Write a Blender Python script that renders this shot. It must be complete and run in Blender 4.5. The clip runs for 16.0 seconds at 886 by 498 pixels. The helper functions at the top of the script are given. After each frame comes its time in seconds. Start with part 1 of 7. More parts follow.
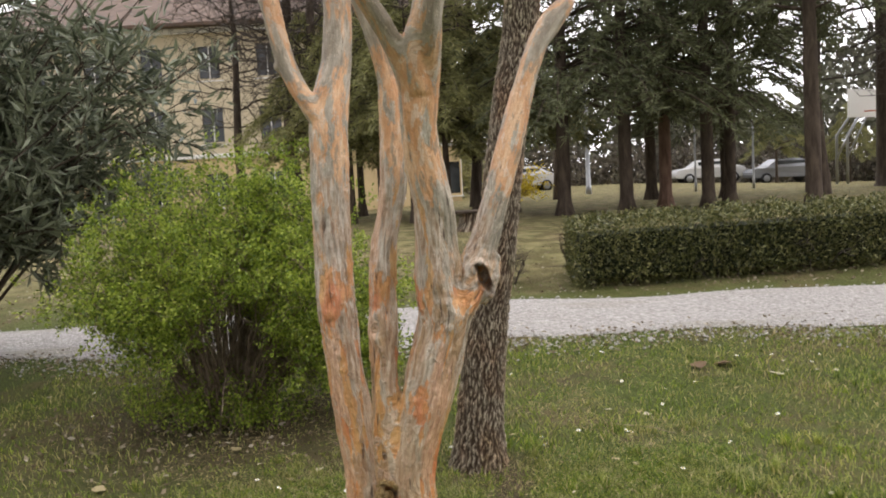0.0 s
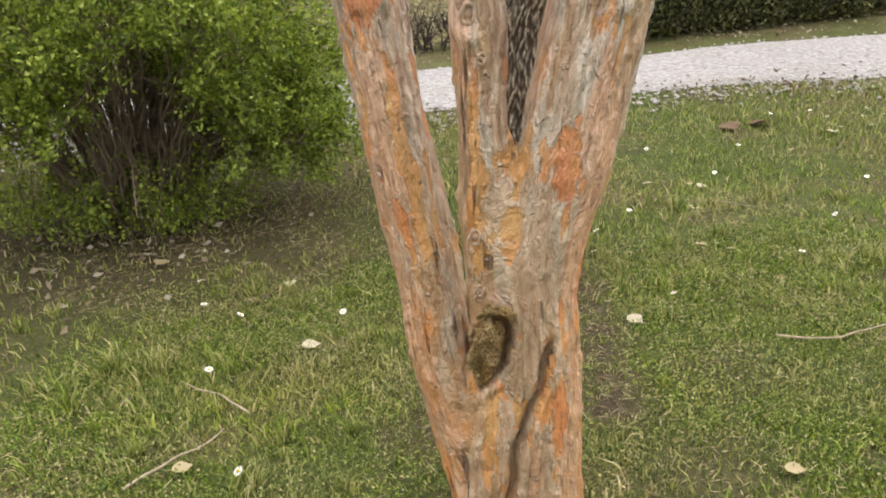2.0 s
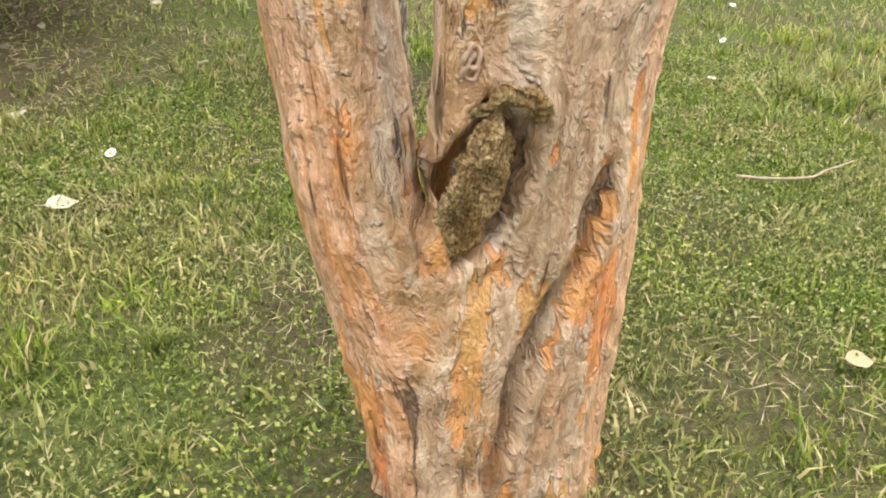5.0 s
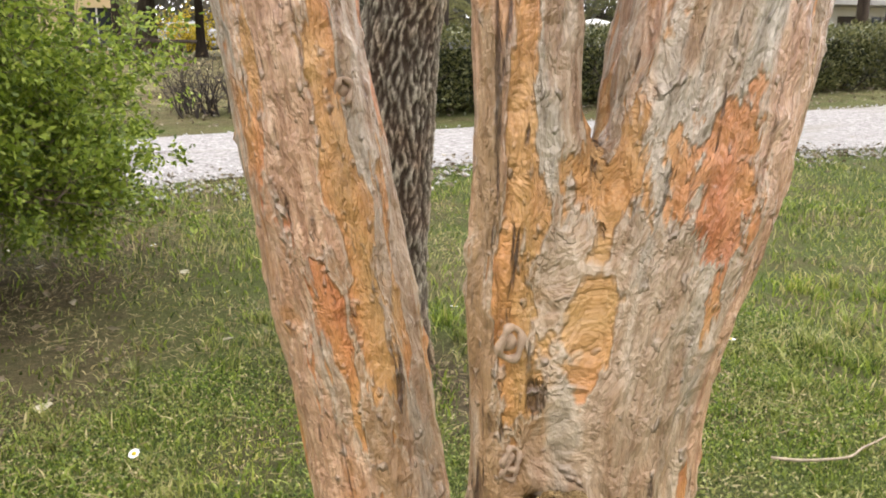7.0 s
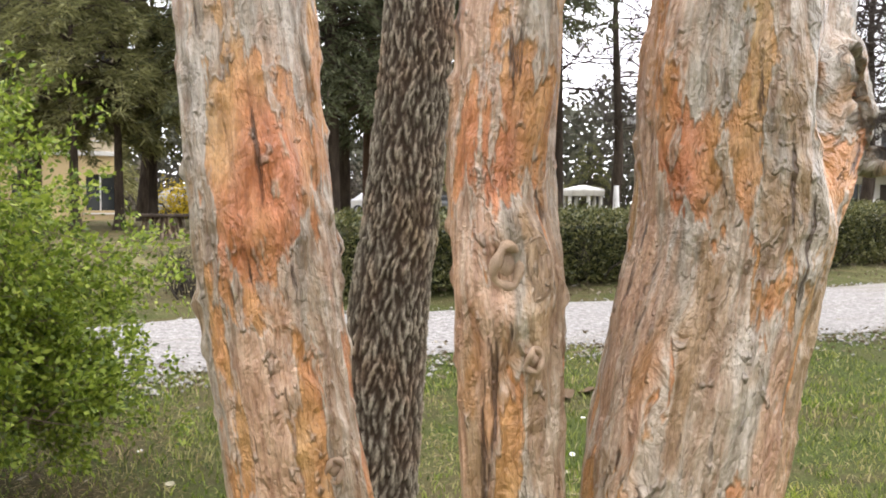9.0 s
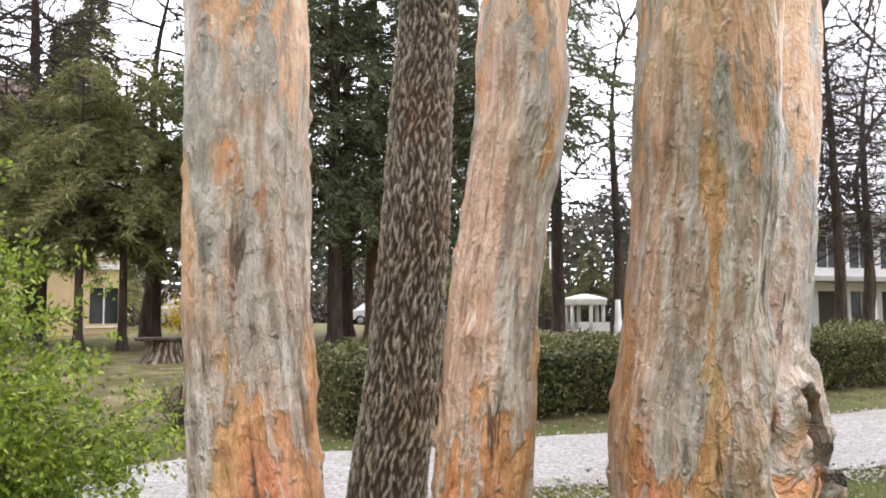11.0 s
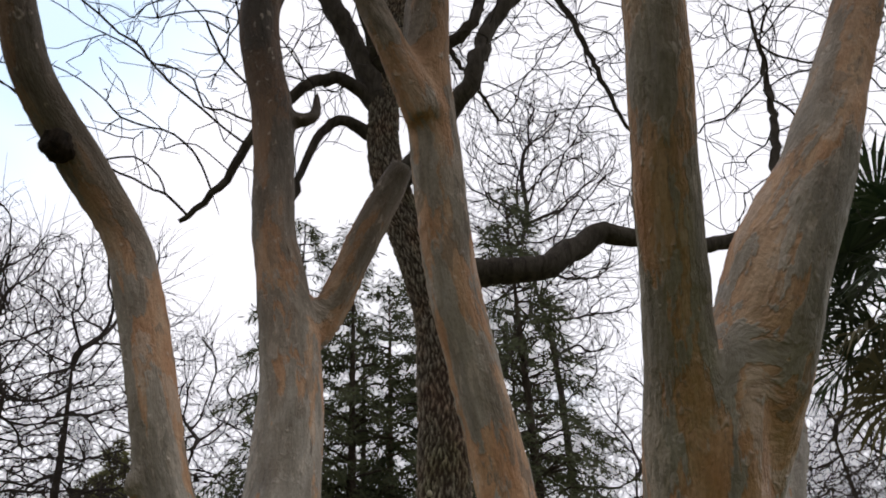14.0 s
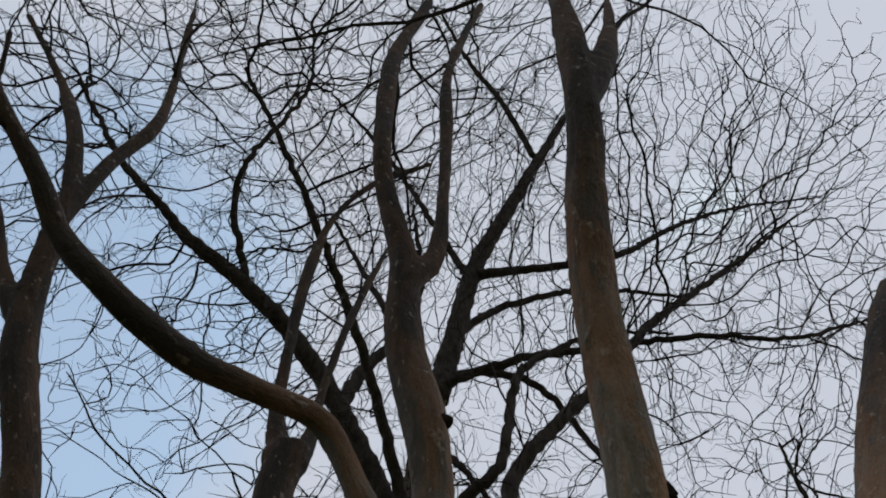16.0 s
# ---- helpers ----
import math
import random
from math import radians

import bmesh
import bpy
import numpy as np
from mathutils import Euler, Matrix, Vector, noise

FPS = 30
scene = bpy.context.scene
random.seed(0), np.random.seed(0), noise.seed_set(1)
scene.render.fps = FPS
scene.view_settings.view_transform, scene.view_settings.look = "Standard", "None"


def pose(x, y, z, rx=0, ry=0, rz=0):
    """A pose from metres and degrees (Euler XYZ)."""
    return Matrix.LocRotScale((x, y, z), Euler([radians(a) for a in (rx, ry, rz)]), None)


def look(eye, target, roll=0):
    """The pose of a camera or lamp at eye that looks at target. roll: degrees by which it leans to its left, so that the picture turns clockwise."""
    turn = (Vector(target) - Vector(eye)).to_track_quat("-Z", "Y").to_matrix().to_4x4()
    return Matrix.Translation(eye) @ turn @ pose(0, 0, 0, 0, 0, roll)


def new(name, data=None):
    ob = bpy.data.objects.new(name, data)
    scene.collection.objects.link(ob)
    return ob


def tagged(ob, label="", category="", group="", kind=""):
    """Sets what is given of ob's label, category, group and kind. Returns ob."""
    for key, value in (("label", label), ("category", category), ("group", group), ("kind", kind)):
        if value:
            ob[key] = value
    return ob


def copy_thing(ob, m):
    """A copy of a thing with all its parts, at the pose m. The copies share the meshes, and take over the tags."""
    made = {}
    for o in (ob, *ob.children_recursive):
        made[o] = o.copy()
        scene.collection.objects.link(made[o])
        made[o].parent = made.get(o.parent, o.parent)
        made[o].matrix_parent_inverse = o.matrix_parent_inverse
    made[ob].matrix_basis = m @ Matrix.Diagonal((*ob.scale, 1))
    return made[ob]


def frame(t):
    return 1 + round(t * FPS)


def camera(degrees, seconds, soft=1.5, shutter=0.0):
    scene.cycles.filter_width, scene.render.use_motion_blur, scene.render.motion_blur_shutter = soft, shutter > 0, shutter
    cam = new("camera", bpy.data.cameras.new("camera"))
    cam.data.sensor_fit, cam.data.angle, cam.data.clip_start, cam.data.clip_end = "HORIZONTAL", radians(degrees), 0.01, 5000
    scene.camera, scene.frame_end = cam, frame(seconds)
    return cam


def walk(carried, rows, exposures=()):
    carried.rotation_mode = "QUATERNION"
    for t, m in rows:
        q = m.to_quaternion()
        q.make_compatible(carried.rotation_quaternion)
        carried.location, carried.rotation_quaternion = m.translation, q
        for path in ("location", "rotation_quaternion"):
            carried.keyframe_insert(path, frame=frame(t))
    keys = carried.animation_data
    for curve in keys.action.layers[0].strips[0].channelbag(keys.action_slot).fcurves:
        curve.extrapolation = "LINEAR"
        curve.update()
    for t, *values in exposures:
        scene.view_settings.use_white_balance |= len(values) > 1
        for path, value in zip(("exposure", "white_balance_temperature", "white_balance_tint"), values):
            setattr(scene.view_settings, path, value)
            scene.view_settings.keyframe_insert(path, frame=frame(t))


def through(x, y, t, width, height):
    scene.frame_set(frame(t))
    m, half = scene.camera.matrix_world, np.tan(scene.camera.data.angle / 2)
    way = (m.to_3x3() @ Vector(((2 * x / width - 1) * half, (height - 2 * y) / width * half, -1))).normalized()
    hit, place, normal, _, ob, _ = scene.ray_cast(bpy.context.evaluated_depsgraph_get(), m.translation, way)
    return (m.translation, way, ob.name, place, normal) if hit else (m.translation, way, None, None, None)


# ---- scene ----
from mathutils.kdtree import KDTree

cam = camera(55.7, 16.0, 1.9)
PATH = [
    (0, (0.124, 0.156, 1.499), (0.076, 2.149, 1.338), -3.0),
    (0.5, (-0.007, 0.519, 1.403), (-0.031, 2.492, 1.077), -1.7),
    (1, (-0.221, 0.828, 1.295), (-0.224, 2.792, 0.916), -4.4),
    (1.5, (-0.338, 1.147, 1.212), (-0.189, 3.062, 0.653), -2.4),
    (2, (-0.391, 1.505, 1.106), (-0.218, 3.389, 0.459), -4.2),
    (2.5, (-0.44, 1.773, 1.004), (-0.029, 3.531, 0.145), -0.2),
    (3, (-0.49, 1.988, 0.871), (0.066, 3.547, -0.252), 3.8),
    (3.2, (-0.497, 2.061, 0.807), (0.05, 3.576, -0.379), 4.4),
    (5.3, (-0.498, 2.303, 0.716), (0.221, 3.962, -0.139), 1.2),
    (5.5, (-0.493, 2.314, 0.736), (0.226, 4.002, -0.06), 0.3),
    (6, (-0.486, 2.332, 0.795), (0.245, 4.069, 0.124), -0.5),
    (6.5, (-0.495, 2.345, 0.845), (0.221, 4.135, 0.312), -0.6),
    (7, (-0.496, 2.353, 0.868), (0.227, 4.158, 0.398), -0.1),
    (7.5, (-0.495, 2.361, 0.909), (0.229, 4.185, 0.527), -0.3),
    (8, (-0.495, 2.361, 0.975), (0.236, 4.204, 0.71), -1.1),
    (8.5, (-0.49, 2.355, 1.023), (0.261, 4.2, 0.846), -0.8),
    (9, (-0.492, 2.352, 1.068), (0.267, 4.2, 0.968), 0.1),
    (9.2, (-0.492, 2.348, 1.086), (0.269, 4.197, 1.018), 0.4),
    (11.3, (-0.504, 2.267, 1.324), (0.245, 4.108, 1.545), -0.4),
    (11.5, (-0.503, 2.259, 1.34), (0.246, 4.092, 1.619), -0.4),
    (12, (-0.501, 2.242, 1.386), (0.257, 4.037, 1.836), -0.5),
    (12.5, (-0.501, 2.224, 1.44), (0.255, 3.964, 2.073), -1.5),
    (13, (-0.517, 2.198, 1.497), (0.194, 3.888, 2.296), -2.8),
    (13.5, (-0.524, 2.16, 1.545), (0.139, 3.806, 2.468), -2.8),
    (14, (-0.535, 2.136, 1.588), (0.086, 3.684, 2.691), -3.1),
    (14.5, (-0.541, 2.109, 1.616), (0.016, 3.541, 2.896), -2.0),
    (15, (-0.545, 2.08, 1.644), (-0.062, 3.37, 3.093), -2.9),
    (15.5, (-0.531, 2.046, 1.677), (-0.127, 3.136, 3.305), -2.6),
    (16, (-0.514, 2.054, 1.7), (-0.18, 2.945, 3.459), -2.8),
]
EXPOSURES = [(0, -0.18, 7200, 12), (0.5, 0.12, 7200, 12), (1.5, 0.2, 7200, 12), (2.5, 0.25, 7100, 12), (3, 0.45, 7100, 12), (5.5, 0.7, 7100, 12), (6, 0.65, 7000, 12), (7, 0.4, 7000, 12), (8, 0.3, 6900, 13), (9, 0.3, 6900, 12), (11.5, 0.2, 6700, 12), (12, 0.05, 6700, 12), (13, -0.72, 6800, 12), (13.5, -1.2, 6800, 12), (14, -1.65, 6800, 12), (14.5, -2.0, 6800, 11), (15, -2.15, 6600, 10), (16, -2.5, 6300, 8)]
walk(cam, [(t, look(eye, target, roll)) for t, eye, target, roll in PATH], EXPOSURES)

# ---- sky and sun: a bright overcast day with thin blue gaps ----
SUN_TURN, SUN_UP = 75.0, 52.0
world = bpy.data.worlds.new("sky")
scene.world = world
world.use_nodes = True
wn, wl = world.node_tree.nodes, world.node_tree.links
wn.clear()
w_out, w_bg, w_sky = wn.new("ShaderNodeOutputWorld"), wn.new("ShaderNodeBackground"), wn.new("ShaderNodeTexSky")
w_sky.sky_type, w_sky.sun_disc = "NISHITA", False
w_sky.sun_elevation, w_sky.sun_rotation = radians(SUN_UP), radians(SUN_TURN)
w_gain = wn.new("ShaderNodeVectorMath")
w_gain.operation = "MULTIPLY"
w_gain.inputs[1].default_value = (0.42, 0.54, 0.50)
w_co, w_map, w_noise, w_ramp, w_mix = (wn.new(k) for k in ("ShaderNodeTexCoord", "ShaderNodeMapping", "ShaderNodeTexNoise", "ShaderNodeValToRGB", "ShaderNodeMix"))
w_map.inputs["Scale"].default_value = (1.0, 1.0, 1.6)
w_map.inputs["Location"].default_value = (0.35, 0.1, 0.0)
w_noise.inputs["Scale"].default_value, w_noise.inputs["Detail"].default_value = 1.7, 4.0
w_ramp.color_ramp.elements[0].position, w_ramp.color_ramp.elements[1].position = 0.17, 0.35
w_ramp.color_ramp.elements[0].color = (0.5, 0.5, 0.5, 1)
w_mix.data_type = "RGBA"
w_mix.inputs["B"].default_value = (1.25, 1.29, 1.43, 1)
wl.new(w_co.outputs["Generated"], w_map.inputs["Vector"])
wl.new(w_map.outputs["Vector"], w_noise.inputs["Vector"])
# a thin blue opening in the cloud high over the left of the path
w_dot, w_gap, w_sub = wn.new("ShaderNodeVectorMath"), wn.new("ShaderNodeMapRange"), wn.new("ShaderNodeMath")
w_dot.operation = "DOT_PRODUCT"
w_dot.inputs[1].default_value = Vector((-0.24, 0.62, 0.74)).normalized()
w_gap.inputs["From Min"].default_value, w_gap.inputs["From Max"].default_value, w_gap.inputs["To Max"].default_value = 0.91, 0.99, 0.36
w_sub.operation = "SUBTRACT"
wl.new(w_co.outputs["Generated"], w_dot.inputs[0])
wl.new(w_dot.outputs["Value"], w_gap.inputs["Value"])
wl.new(w_noise.outputs["Fac"], w_sub.inputs[0])
wl.new(w_gap.outputs["Result"], w_sub.inputs[1])
wl.new(w_sub.outputs["Value"], w_ramp.inputs["Fac"])
wl.new(w_ramp.outputs["Color"], w_mix.inputs["Factor"])
wl.new(w_sky.outputs["Color"], w_gain.inputs[0])
wl.new(w_gain.outputs["Vector"], w_mix.inputs["A"])
# the cloud is brighter on the sun's side
w_side, w_lift, w_veil = wn.new("ShaderNodeVectorMath"), wn.new("ShaderNodeMapRange"), wn.new("ShaderNodeVectorMath")
w_side.operation, w_veil.operation = "DOT_PRODUCT", "SCALE"
w_side.inputs[1].default_value = Vector((0.3, 0.62, 0.72)).normalized()
w_lift.interpolation_type = "SMOOTHERSTEP"
w_lift.inputs["From Min"].default_value, w_lift.inputs["From Max"].default_value = -0.3, 0.8
w_lift.inputs["To Min"].default_value, w_lift.inputs["To Max"].default_value = 0.95, 2.7
wl.new(w_co.outputs["Generated"], w_side.inputs[0])
wl.new(w_side.outputs["Value"], w_lift.inputs["Value"])
wl.new(w_mix.outputs["Result"], w_veil.inputs[0])
wl.new(w_lift.outputs["Result"], w_veil.inputs["Scale"])
wl.new(w_veil.outputs["Vector"], w_bg.inputs["Color"])
w_bg.inputs["Strength"].default_value = 1.0
wl.new(w_bg.outputs["Background"], w_out.inputs["Surface"])

sun = new("sun", bpy.data.lights.new("sun", "SUN"))
sun.data.energy, sun.data.angle, sun.data.color = 0.5, radians(30), (1.0, 0.95, 0.87)
sun.rotation_euler = (radians(90 - SUN_UP), 0, radians(180 - SUN_TURN))


# ---- materials ----
def material(name, roughness=0.8, metallic=0.0, specular=0.3):
    m = bpy.data.materials.new(name)
    m.use_nodes = True
    b = m.node_tree.nodes["Principled BSDF"]
    b.inputs["Roughness"].default_value, b.inputs["Metallic"].default_value = roughness, metallic
    b.inputs["Specular IOR Level"].default_value = specular
    return m, m.node_tree.nodes, m.node_tree.links, b


def coords(n, l, scale, space="Object"):
    c, mp = n.new("ShaderNodeTexCoord"), n.new("ShaderNodeMapping")
    mp.inputs["Scale"].default_value = scale
    l.new(c.outputs[space], mp.inputs["Vector"])
    return mp.outputs["Vector"]


def noise_tex(n, l, vec, scale, detail=4.0, rough=0.55, warp=0.0):
    t = n.new("ShaderNodeTexNoise")
    t.inputs["Scale"].default_value, t.inputs["Detail"].default_value = scale, detail
    t.inputs["Roughness"].default_value, t.inputs["Distortion"].default_value = rough, warp
    l.new(vec, t.inputs["Vector"])
    return t.outputs["Fac"]


def ramp(n, l, fac, stops):
    r = n.new("ShaderNodeValToRGB")
    e = r.color_ramp.elements
    while len(e) < len(stops):
        e.new(0.5)
    for k, (p, c) in enumerate(stops):
        e[k].position, e[k].color = p, (*c, 1) if len(c) == 3 else c
    l.new(fac, r.inputs["Fac"])
    return r.outputs["Color"]


def mixed(n, l, fac, a, b, mode="MIX"):
    m = n.new("ShaderNodeMix")
    m.data_type, m.blend_type = "RGBA", mode
    for key, v in (("Factor", fac), ("A", a), ("B", b)):
        if isinstance(v, (int, float)):
            m.inputs[key].default_value = v
        elif isinstance(v, tuple):
            m.inputs[key].default_value = (*v, 1)
        else:
            l.new(v, m.inputs[key])
    return m.outputs["Result"]


def bump(n, l, bsdf, height, strength=0.4, distance=0.01):
    b = n.new("ShaderNodeBump")
    b.inputs["Strength"].default_value, b.inputs["Distance"].default_value = strength, distance
    l.new(height, b.inputs["Height"])
    l.new(b.outputs["Normal"], bsdf.inputs["Normal"])


def mask(n, l, fac, low, high):
    return ramp(n, l, fac, [(low, (0, 0, 0)), (high, (1, 1, 1))])


def plain(name, colour, roughness=0.7, metallic=0.0, vary=0.25, scale=6.0, relief=0.15, specular=0.3):
    """A painted, cast or woven surface with soft stains and a fine grain."""
    m, n, l, b = material(name, roughness, metallic, specular)
    v = coords(n, l, (1, 1, 1))
    dark = tuple(c * (1 - vary) for c in colour)
    lite = tuple(min(1, c * (1 + vary * 0.6)) for c in colour)
    big = ramp(n, l, noise_tex(n, l, v, scale), [(0.3, dark), (0.7, lite)])
    grain = noise_tex(n, l, v, scale * 14, 2)
    l.new(mixed(n, l, 0.18, big, ramp(n, l, grain, [(0.3, dark), (0.75, lite)])), b.inputs["Base Color"])
    bump(n, l, b, grain, relief, 0.004)
    return m


def leafy(name, dark, lite, roughness=0.5, through=0.25, pale=None):
    """Leaves: colour varies leaf by leaf; thin enough to let some light through."""
    m, n, l, b = material(name, roughness, 0, 0.35)
    g = n.new("ShaderNodeNewGeometry")
    stops = [(0.0, dark), (0.75, lite)] + ([(1.0, pale)] if pale else [])
    col = ramp(n, l, g.outputs["Random Per Island"], stops)
    v = coords(n, l, (1, 1, 1))
    col = mixed(n, l, ramp(n, l, noise_tex(n, l, v, 1.3, 2), [(0.35, (0, 0, 0)), (0.7, (0.6, 0.6, 0.6))]), col, mixed(n, l, 1.0, col, (0.62, 0.66, 0.55), "MULTIPLY"))
    l.new(col, b.inputs["Base Color"])
    if through:
        t, mx = n.new("ShaderNodeBsdfTranslucent"), n.new("ShaderNodeMixShader")
        l.new(col, t.inputs["Color"])
        mx.inputs["Fac"].default_value = through
        l.new(b.outputs["BSDF"], mx.inputs[1])
        l.new(t.outputs["BSDF"], mx.inputs[2])
        l.new(mx.outputs["Shader"], n["Material Output"].inputs["Surface"])
    return m


def myrtle_bark():
    """Smooth peeling bark in long upright strips: buff and grey skin, salmon and orange where it has flaked, grey-green and peach higher up."""
    m, n, l, b = material("myrtle_bark", 0.41, 0, 0.48)
    along = n.new("ShaderNodeAttribute")
    along.attribute_name = "bark_co"

    def grain(stretch, shift=0.0):
        mp = n.new("ShaderNodeMapping")
        mp.inputs["Scale"].default_value = (1, 1, stretch)
        mp.inputs["Location"].default_value = (shift, shift * 0.7, shift * 1.3)
        l.new(along.outputs["Vector"], mp.inputs["Vector"])
        return mp.outputs["Vector"]

    sep = n.new("ShaderNodeSeparateXYZ")
    l.new(grain(1.0), sep.inputs["Vector"])

    def rising(low, high, most=1.0):
        """Grows from nothing to most between two heights up the stem."""
        r = n.new("ShaderNodeMapRange")
        r.inputs["From Min"].default_value, r.inputs["From Max"].default_value, r.inputs["To Max"].default_value = low, high, most
        l.new(sep.outputs["Z"], r.inputs["Value"])
        return r.outputs["Result"]

    def joined(a, gain, c, base=0.0):
        """a * gain + c + base."""
        k, q = n.new("ShaderNodeMath"), n.new("ShaderNodeMath")
        k.operation = "MULTIPLY_ADD"
        k.inputs[1].default_value = gain
        l.new(a, k.inputs[0])
        l.new(c, k.inputs[2])
        q.inputs[1].default_value = base
        l.new(k.outputs["Value"], q.inputs[0])
        return q.outputs["Value"]

    def part_of(fac, amount):
        return mixed(n, l, 1.0, fac, (amount, amount, amount) if isinstance(amount, float) else amount, "MULTIPLY")

    strip = noise_tex(n, l, grain(0.13), 80, 5, 0.64, 0.3)
    fibre = noise_tex(n, l, grain(0.10, 3.0), 190, 3, 0.6, 0.1)
    level = n.new("ShaderNodeMapRange")
    level.inputs["From Min"].default_value, level.inputs["From Max"].default_value, level.inputs["To Min"].default_value, level.inputs["To Max"].default_value = 0.65, 1.05, 0.5, 1.0
    l.new(sep.outputs["Z"], level.inputs["Value"])
    even, spread, back = (n.new("ShaderNodeMath") for _ in range(3))
    even.operation, spread.operation = "SUBTRACT", "MULTIPLY"
    even.inputs[1].default_value = back.inputs[1].default_value = 0.5
    l.new(strip, even.inputs[0])
    l.new(even.outputs["Value"], spread.inputs[0])
    l.new(level.outputs["Result"], spread.inputs[1])
    l.new(spread.outputs["Value"], back.inputs[0])
    strip = back.outputs["Value"]
    knob = noise_tex(n, l, grain(0.45, 5.0), 62, 4, 0.62, 0.4)
    up = rising(1.15, 1.75)
    # the old skin in narrow strips of brown, buff and pale grey
    skin = ramp(n, l, strip, [(0.34, (0.21, 0.125, 0.075)), (0.44, (0.37, 0.25, 0.165)), (0.53, (0.49, 0.385, 0.285)), (0.64, (0.64, 0.56, 0.47))])
    tan = ramp(n, l, strip, [(0.34, (0.24, 0.15, 0.08)), (0.5, (0.41, 0.27, 0.155)), (0.66, (0.53, 0.385, 0.255))])
    col = mixed(n, l, mask(n, l, noise_tex(n, l, grain(0.22), 12, 5, 0.62, 0.2), 0.49, 0.55), skin, tan)
    grey = ramp(n, l, strip, [(0.34, (0.24, 0.20, 0.155)), (0.48, (0.42, 0.365, 0.295)), (0.64, (0.61, 0.555, 0.475))])
    col = mixed(n, l, part_of(mask(n, l, joined(rising(0.5, 1.1), 0.07, noise_tex(n, l, grain(0.2, 7.0), 17, 5, 0.64, 0.2), -0.06), 0.5, 0.555), 0.88), col, grey)
    # smooth salmon runs
    salmon = ramp(n, l, fibre, [(0.32, (0.43, 0.235, 0.145)), (0.5, (0.55, 0.34, 0.22)), (0.68, (0.64, 0.45, 0.315))])
    run = noise_tex(n, l, grain(0.1, 11.0), 11, 4, 0.58, 0.15)
    col = mixed(n, l, part_of(mask(n, l, run, 0.53, 0.575), 0.85), col, salmon)
    # flakes that fell last, with a pale lifted rim
    patch = joined(up, -0.05, noise_tex(n, l, grain(0.24, 2.0), 20, 5, 0.6, 0.2))
    flake = mask(n, l, patch, 0.545, 0.568)
    rust = ramp(n, l, noise_tex(n, l, grain(0.4), 13, 4), [(0.34, (0.60, 0.20, 0.075)), (0.5, (0.64, 0.31, 0.11)), (0.66, (0.56, 0.34, 0.13))])
    col = mixed(n, l, part_of(flake, 0.82), col, rust)
    col = mixed(n, l, ramp(n, l, patch, [(0.522, (0, 0, 0)), (0.538, (0.5, 0.5, 0.5)), (0.552, (0, 0, 0))]), col, (0.66, 0.58, 0.49))
    # broad amber stains
    col = mixed(n, l, part_of(mask(n, l, noise_tex(n, l, grain(0.35, 4.0), 10, 5, 0.62, 0.25), 0.585, 0.63), 0.6), col, (0.45, 0.205, 0.06))
    # higher up: grey-green skin against peach
    sleek = noise_tex(n, l, grain(0.22, 12.0), 30, 5, 0.6, 0.3)
    cool = ramp(n, l, sleek, [(0.34, (0.20, 0.182, 0.138)), (0.5, (0.32, 0.292, 0.228)), (0.66, (0.48, 0.44, 0.36))])
    bare = ramp(n, l, sleek, [(0.34, (0.50, 0.245, 0.105)), (0.5, (0.61, 0.35, 0.18)), (0.66, (0.68, 0.475, 0.30))])
    split = joined(rising(1.3, 1.8), 0.022, noise_tex(n, l, grain(0.25, 9.0), 15, 6, 0.62, 0.25), -0.012)
    peeled = mask(n, l, split, 0.495, 0.507)
    young = mixed(n, l, peeled, cool, bare)
    shed = noise_tex(n, l, grain(0.3, 1.5), 30, 5, 0.62, 0.2)
    young = mixed(n, l, part_of(mask(n, l, shed, 0.575, 0.59), 0.55), young, (0.62, 0.53, 0.42))
    left = ramp(n, l, shed, [(0.405, (1, 1, 1)), (0.42, (0, 0, 0))])
    young = mixed(n, l, part_of(left, 0.7), young, (0.235, 0.205, 0.15))
    # edges of the old skin: painted pale highlight outside, dark shade line inside
    young = mixed(n, l, ramp(n, l, split, [(0.483, (0, 0, 0)), (0.492, (0.45, 0.45, 0.45)), (0.50, (0, 0, 0))]), young, (0.60, 0.54, 0.45))
    young = mixed(n, l, ramp(n, l, split, [(0.502, (0, 0, 0)), (0.508, (0.5, 0.5, 0.5)), (0.522, (0, 0, 0))]), young, (0.33, 0.18, 0.09))
    turn = mask(n, l, joined(up, 0.45, noise_tex(n, l, grain(0.3, 6.0), 8, 3), -0.25), 0.42, 0.52)
    col = mixed(n, l, part_of(turn, 0.94), col, young)
    # duller brown bark comes in with height, partly backlit shade put into the colour
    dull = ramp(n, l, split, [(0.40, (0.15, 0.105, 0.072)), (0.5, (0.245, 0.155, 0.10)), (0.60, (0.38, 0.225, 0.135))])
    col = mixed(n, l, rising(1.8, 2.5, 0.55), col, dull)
    # highest wood: old brown bark painted near black, mostly for backlight against the sky
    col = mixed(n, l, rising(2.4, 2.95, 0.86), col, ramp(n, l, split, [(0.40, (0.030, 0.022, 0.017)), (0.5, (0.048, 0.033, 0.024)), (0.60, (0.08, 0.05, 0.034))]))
    # nearest the ground the skin is warmer
    warm = n.new("ShaderNodeMapRange")
    warm.inputs["From Min"].default_value, warm.inputs["From Max"].default_value, warm.inputs["To Min"].default_value, warm.inputs["To Max"].default_value = 0.5, 1.2, 0.95, 0.0
    l.new(sep.outputs["Z"], warm.inputs["Value"])
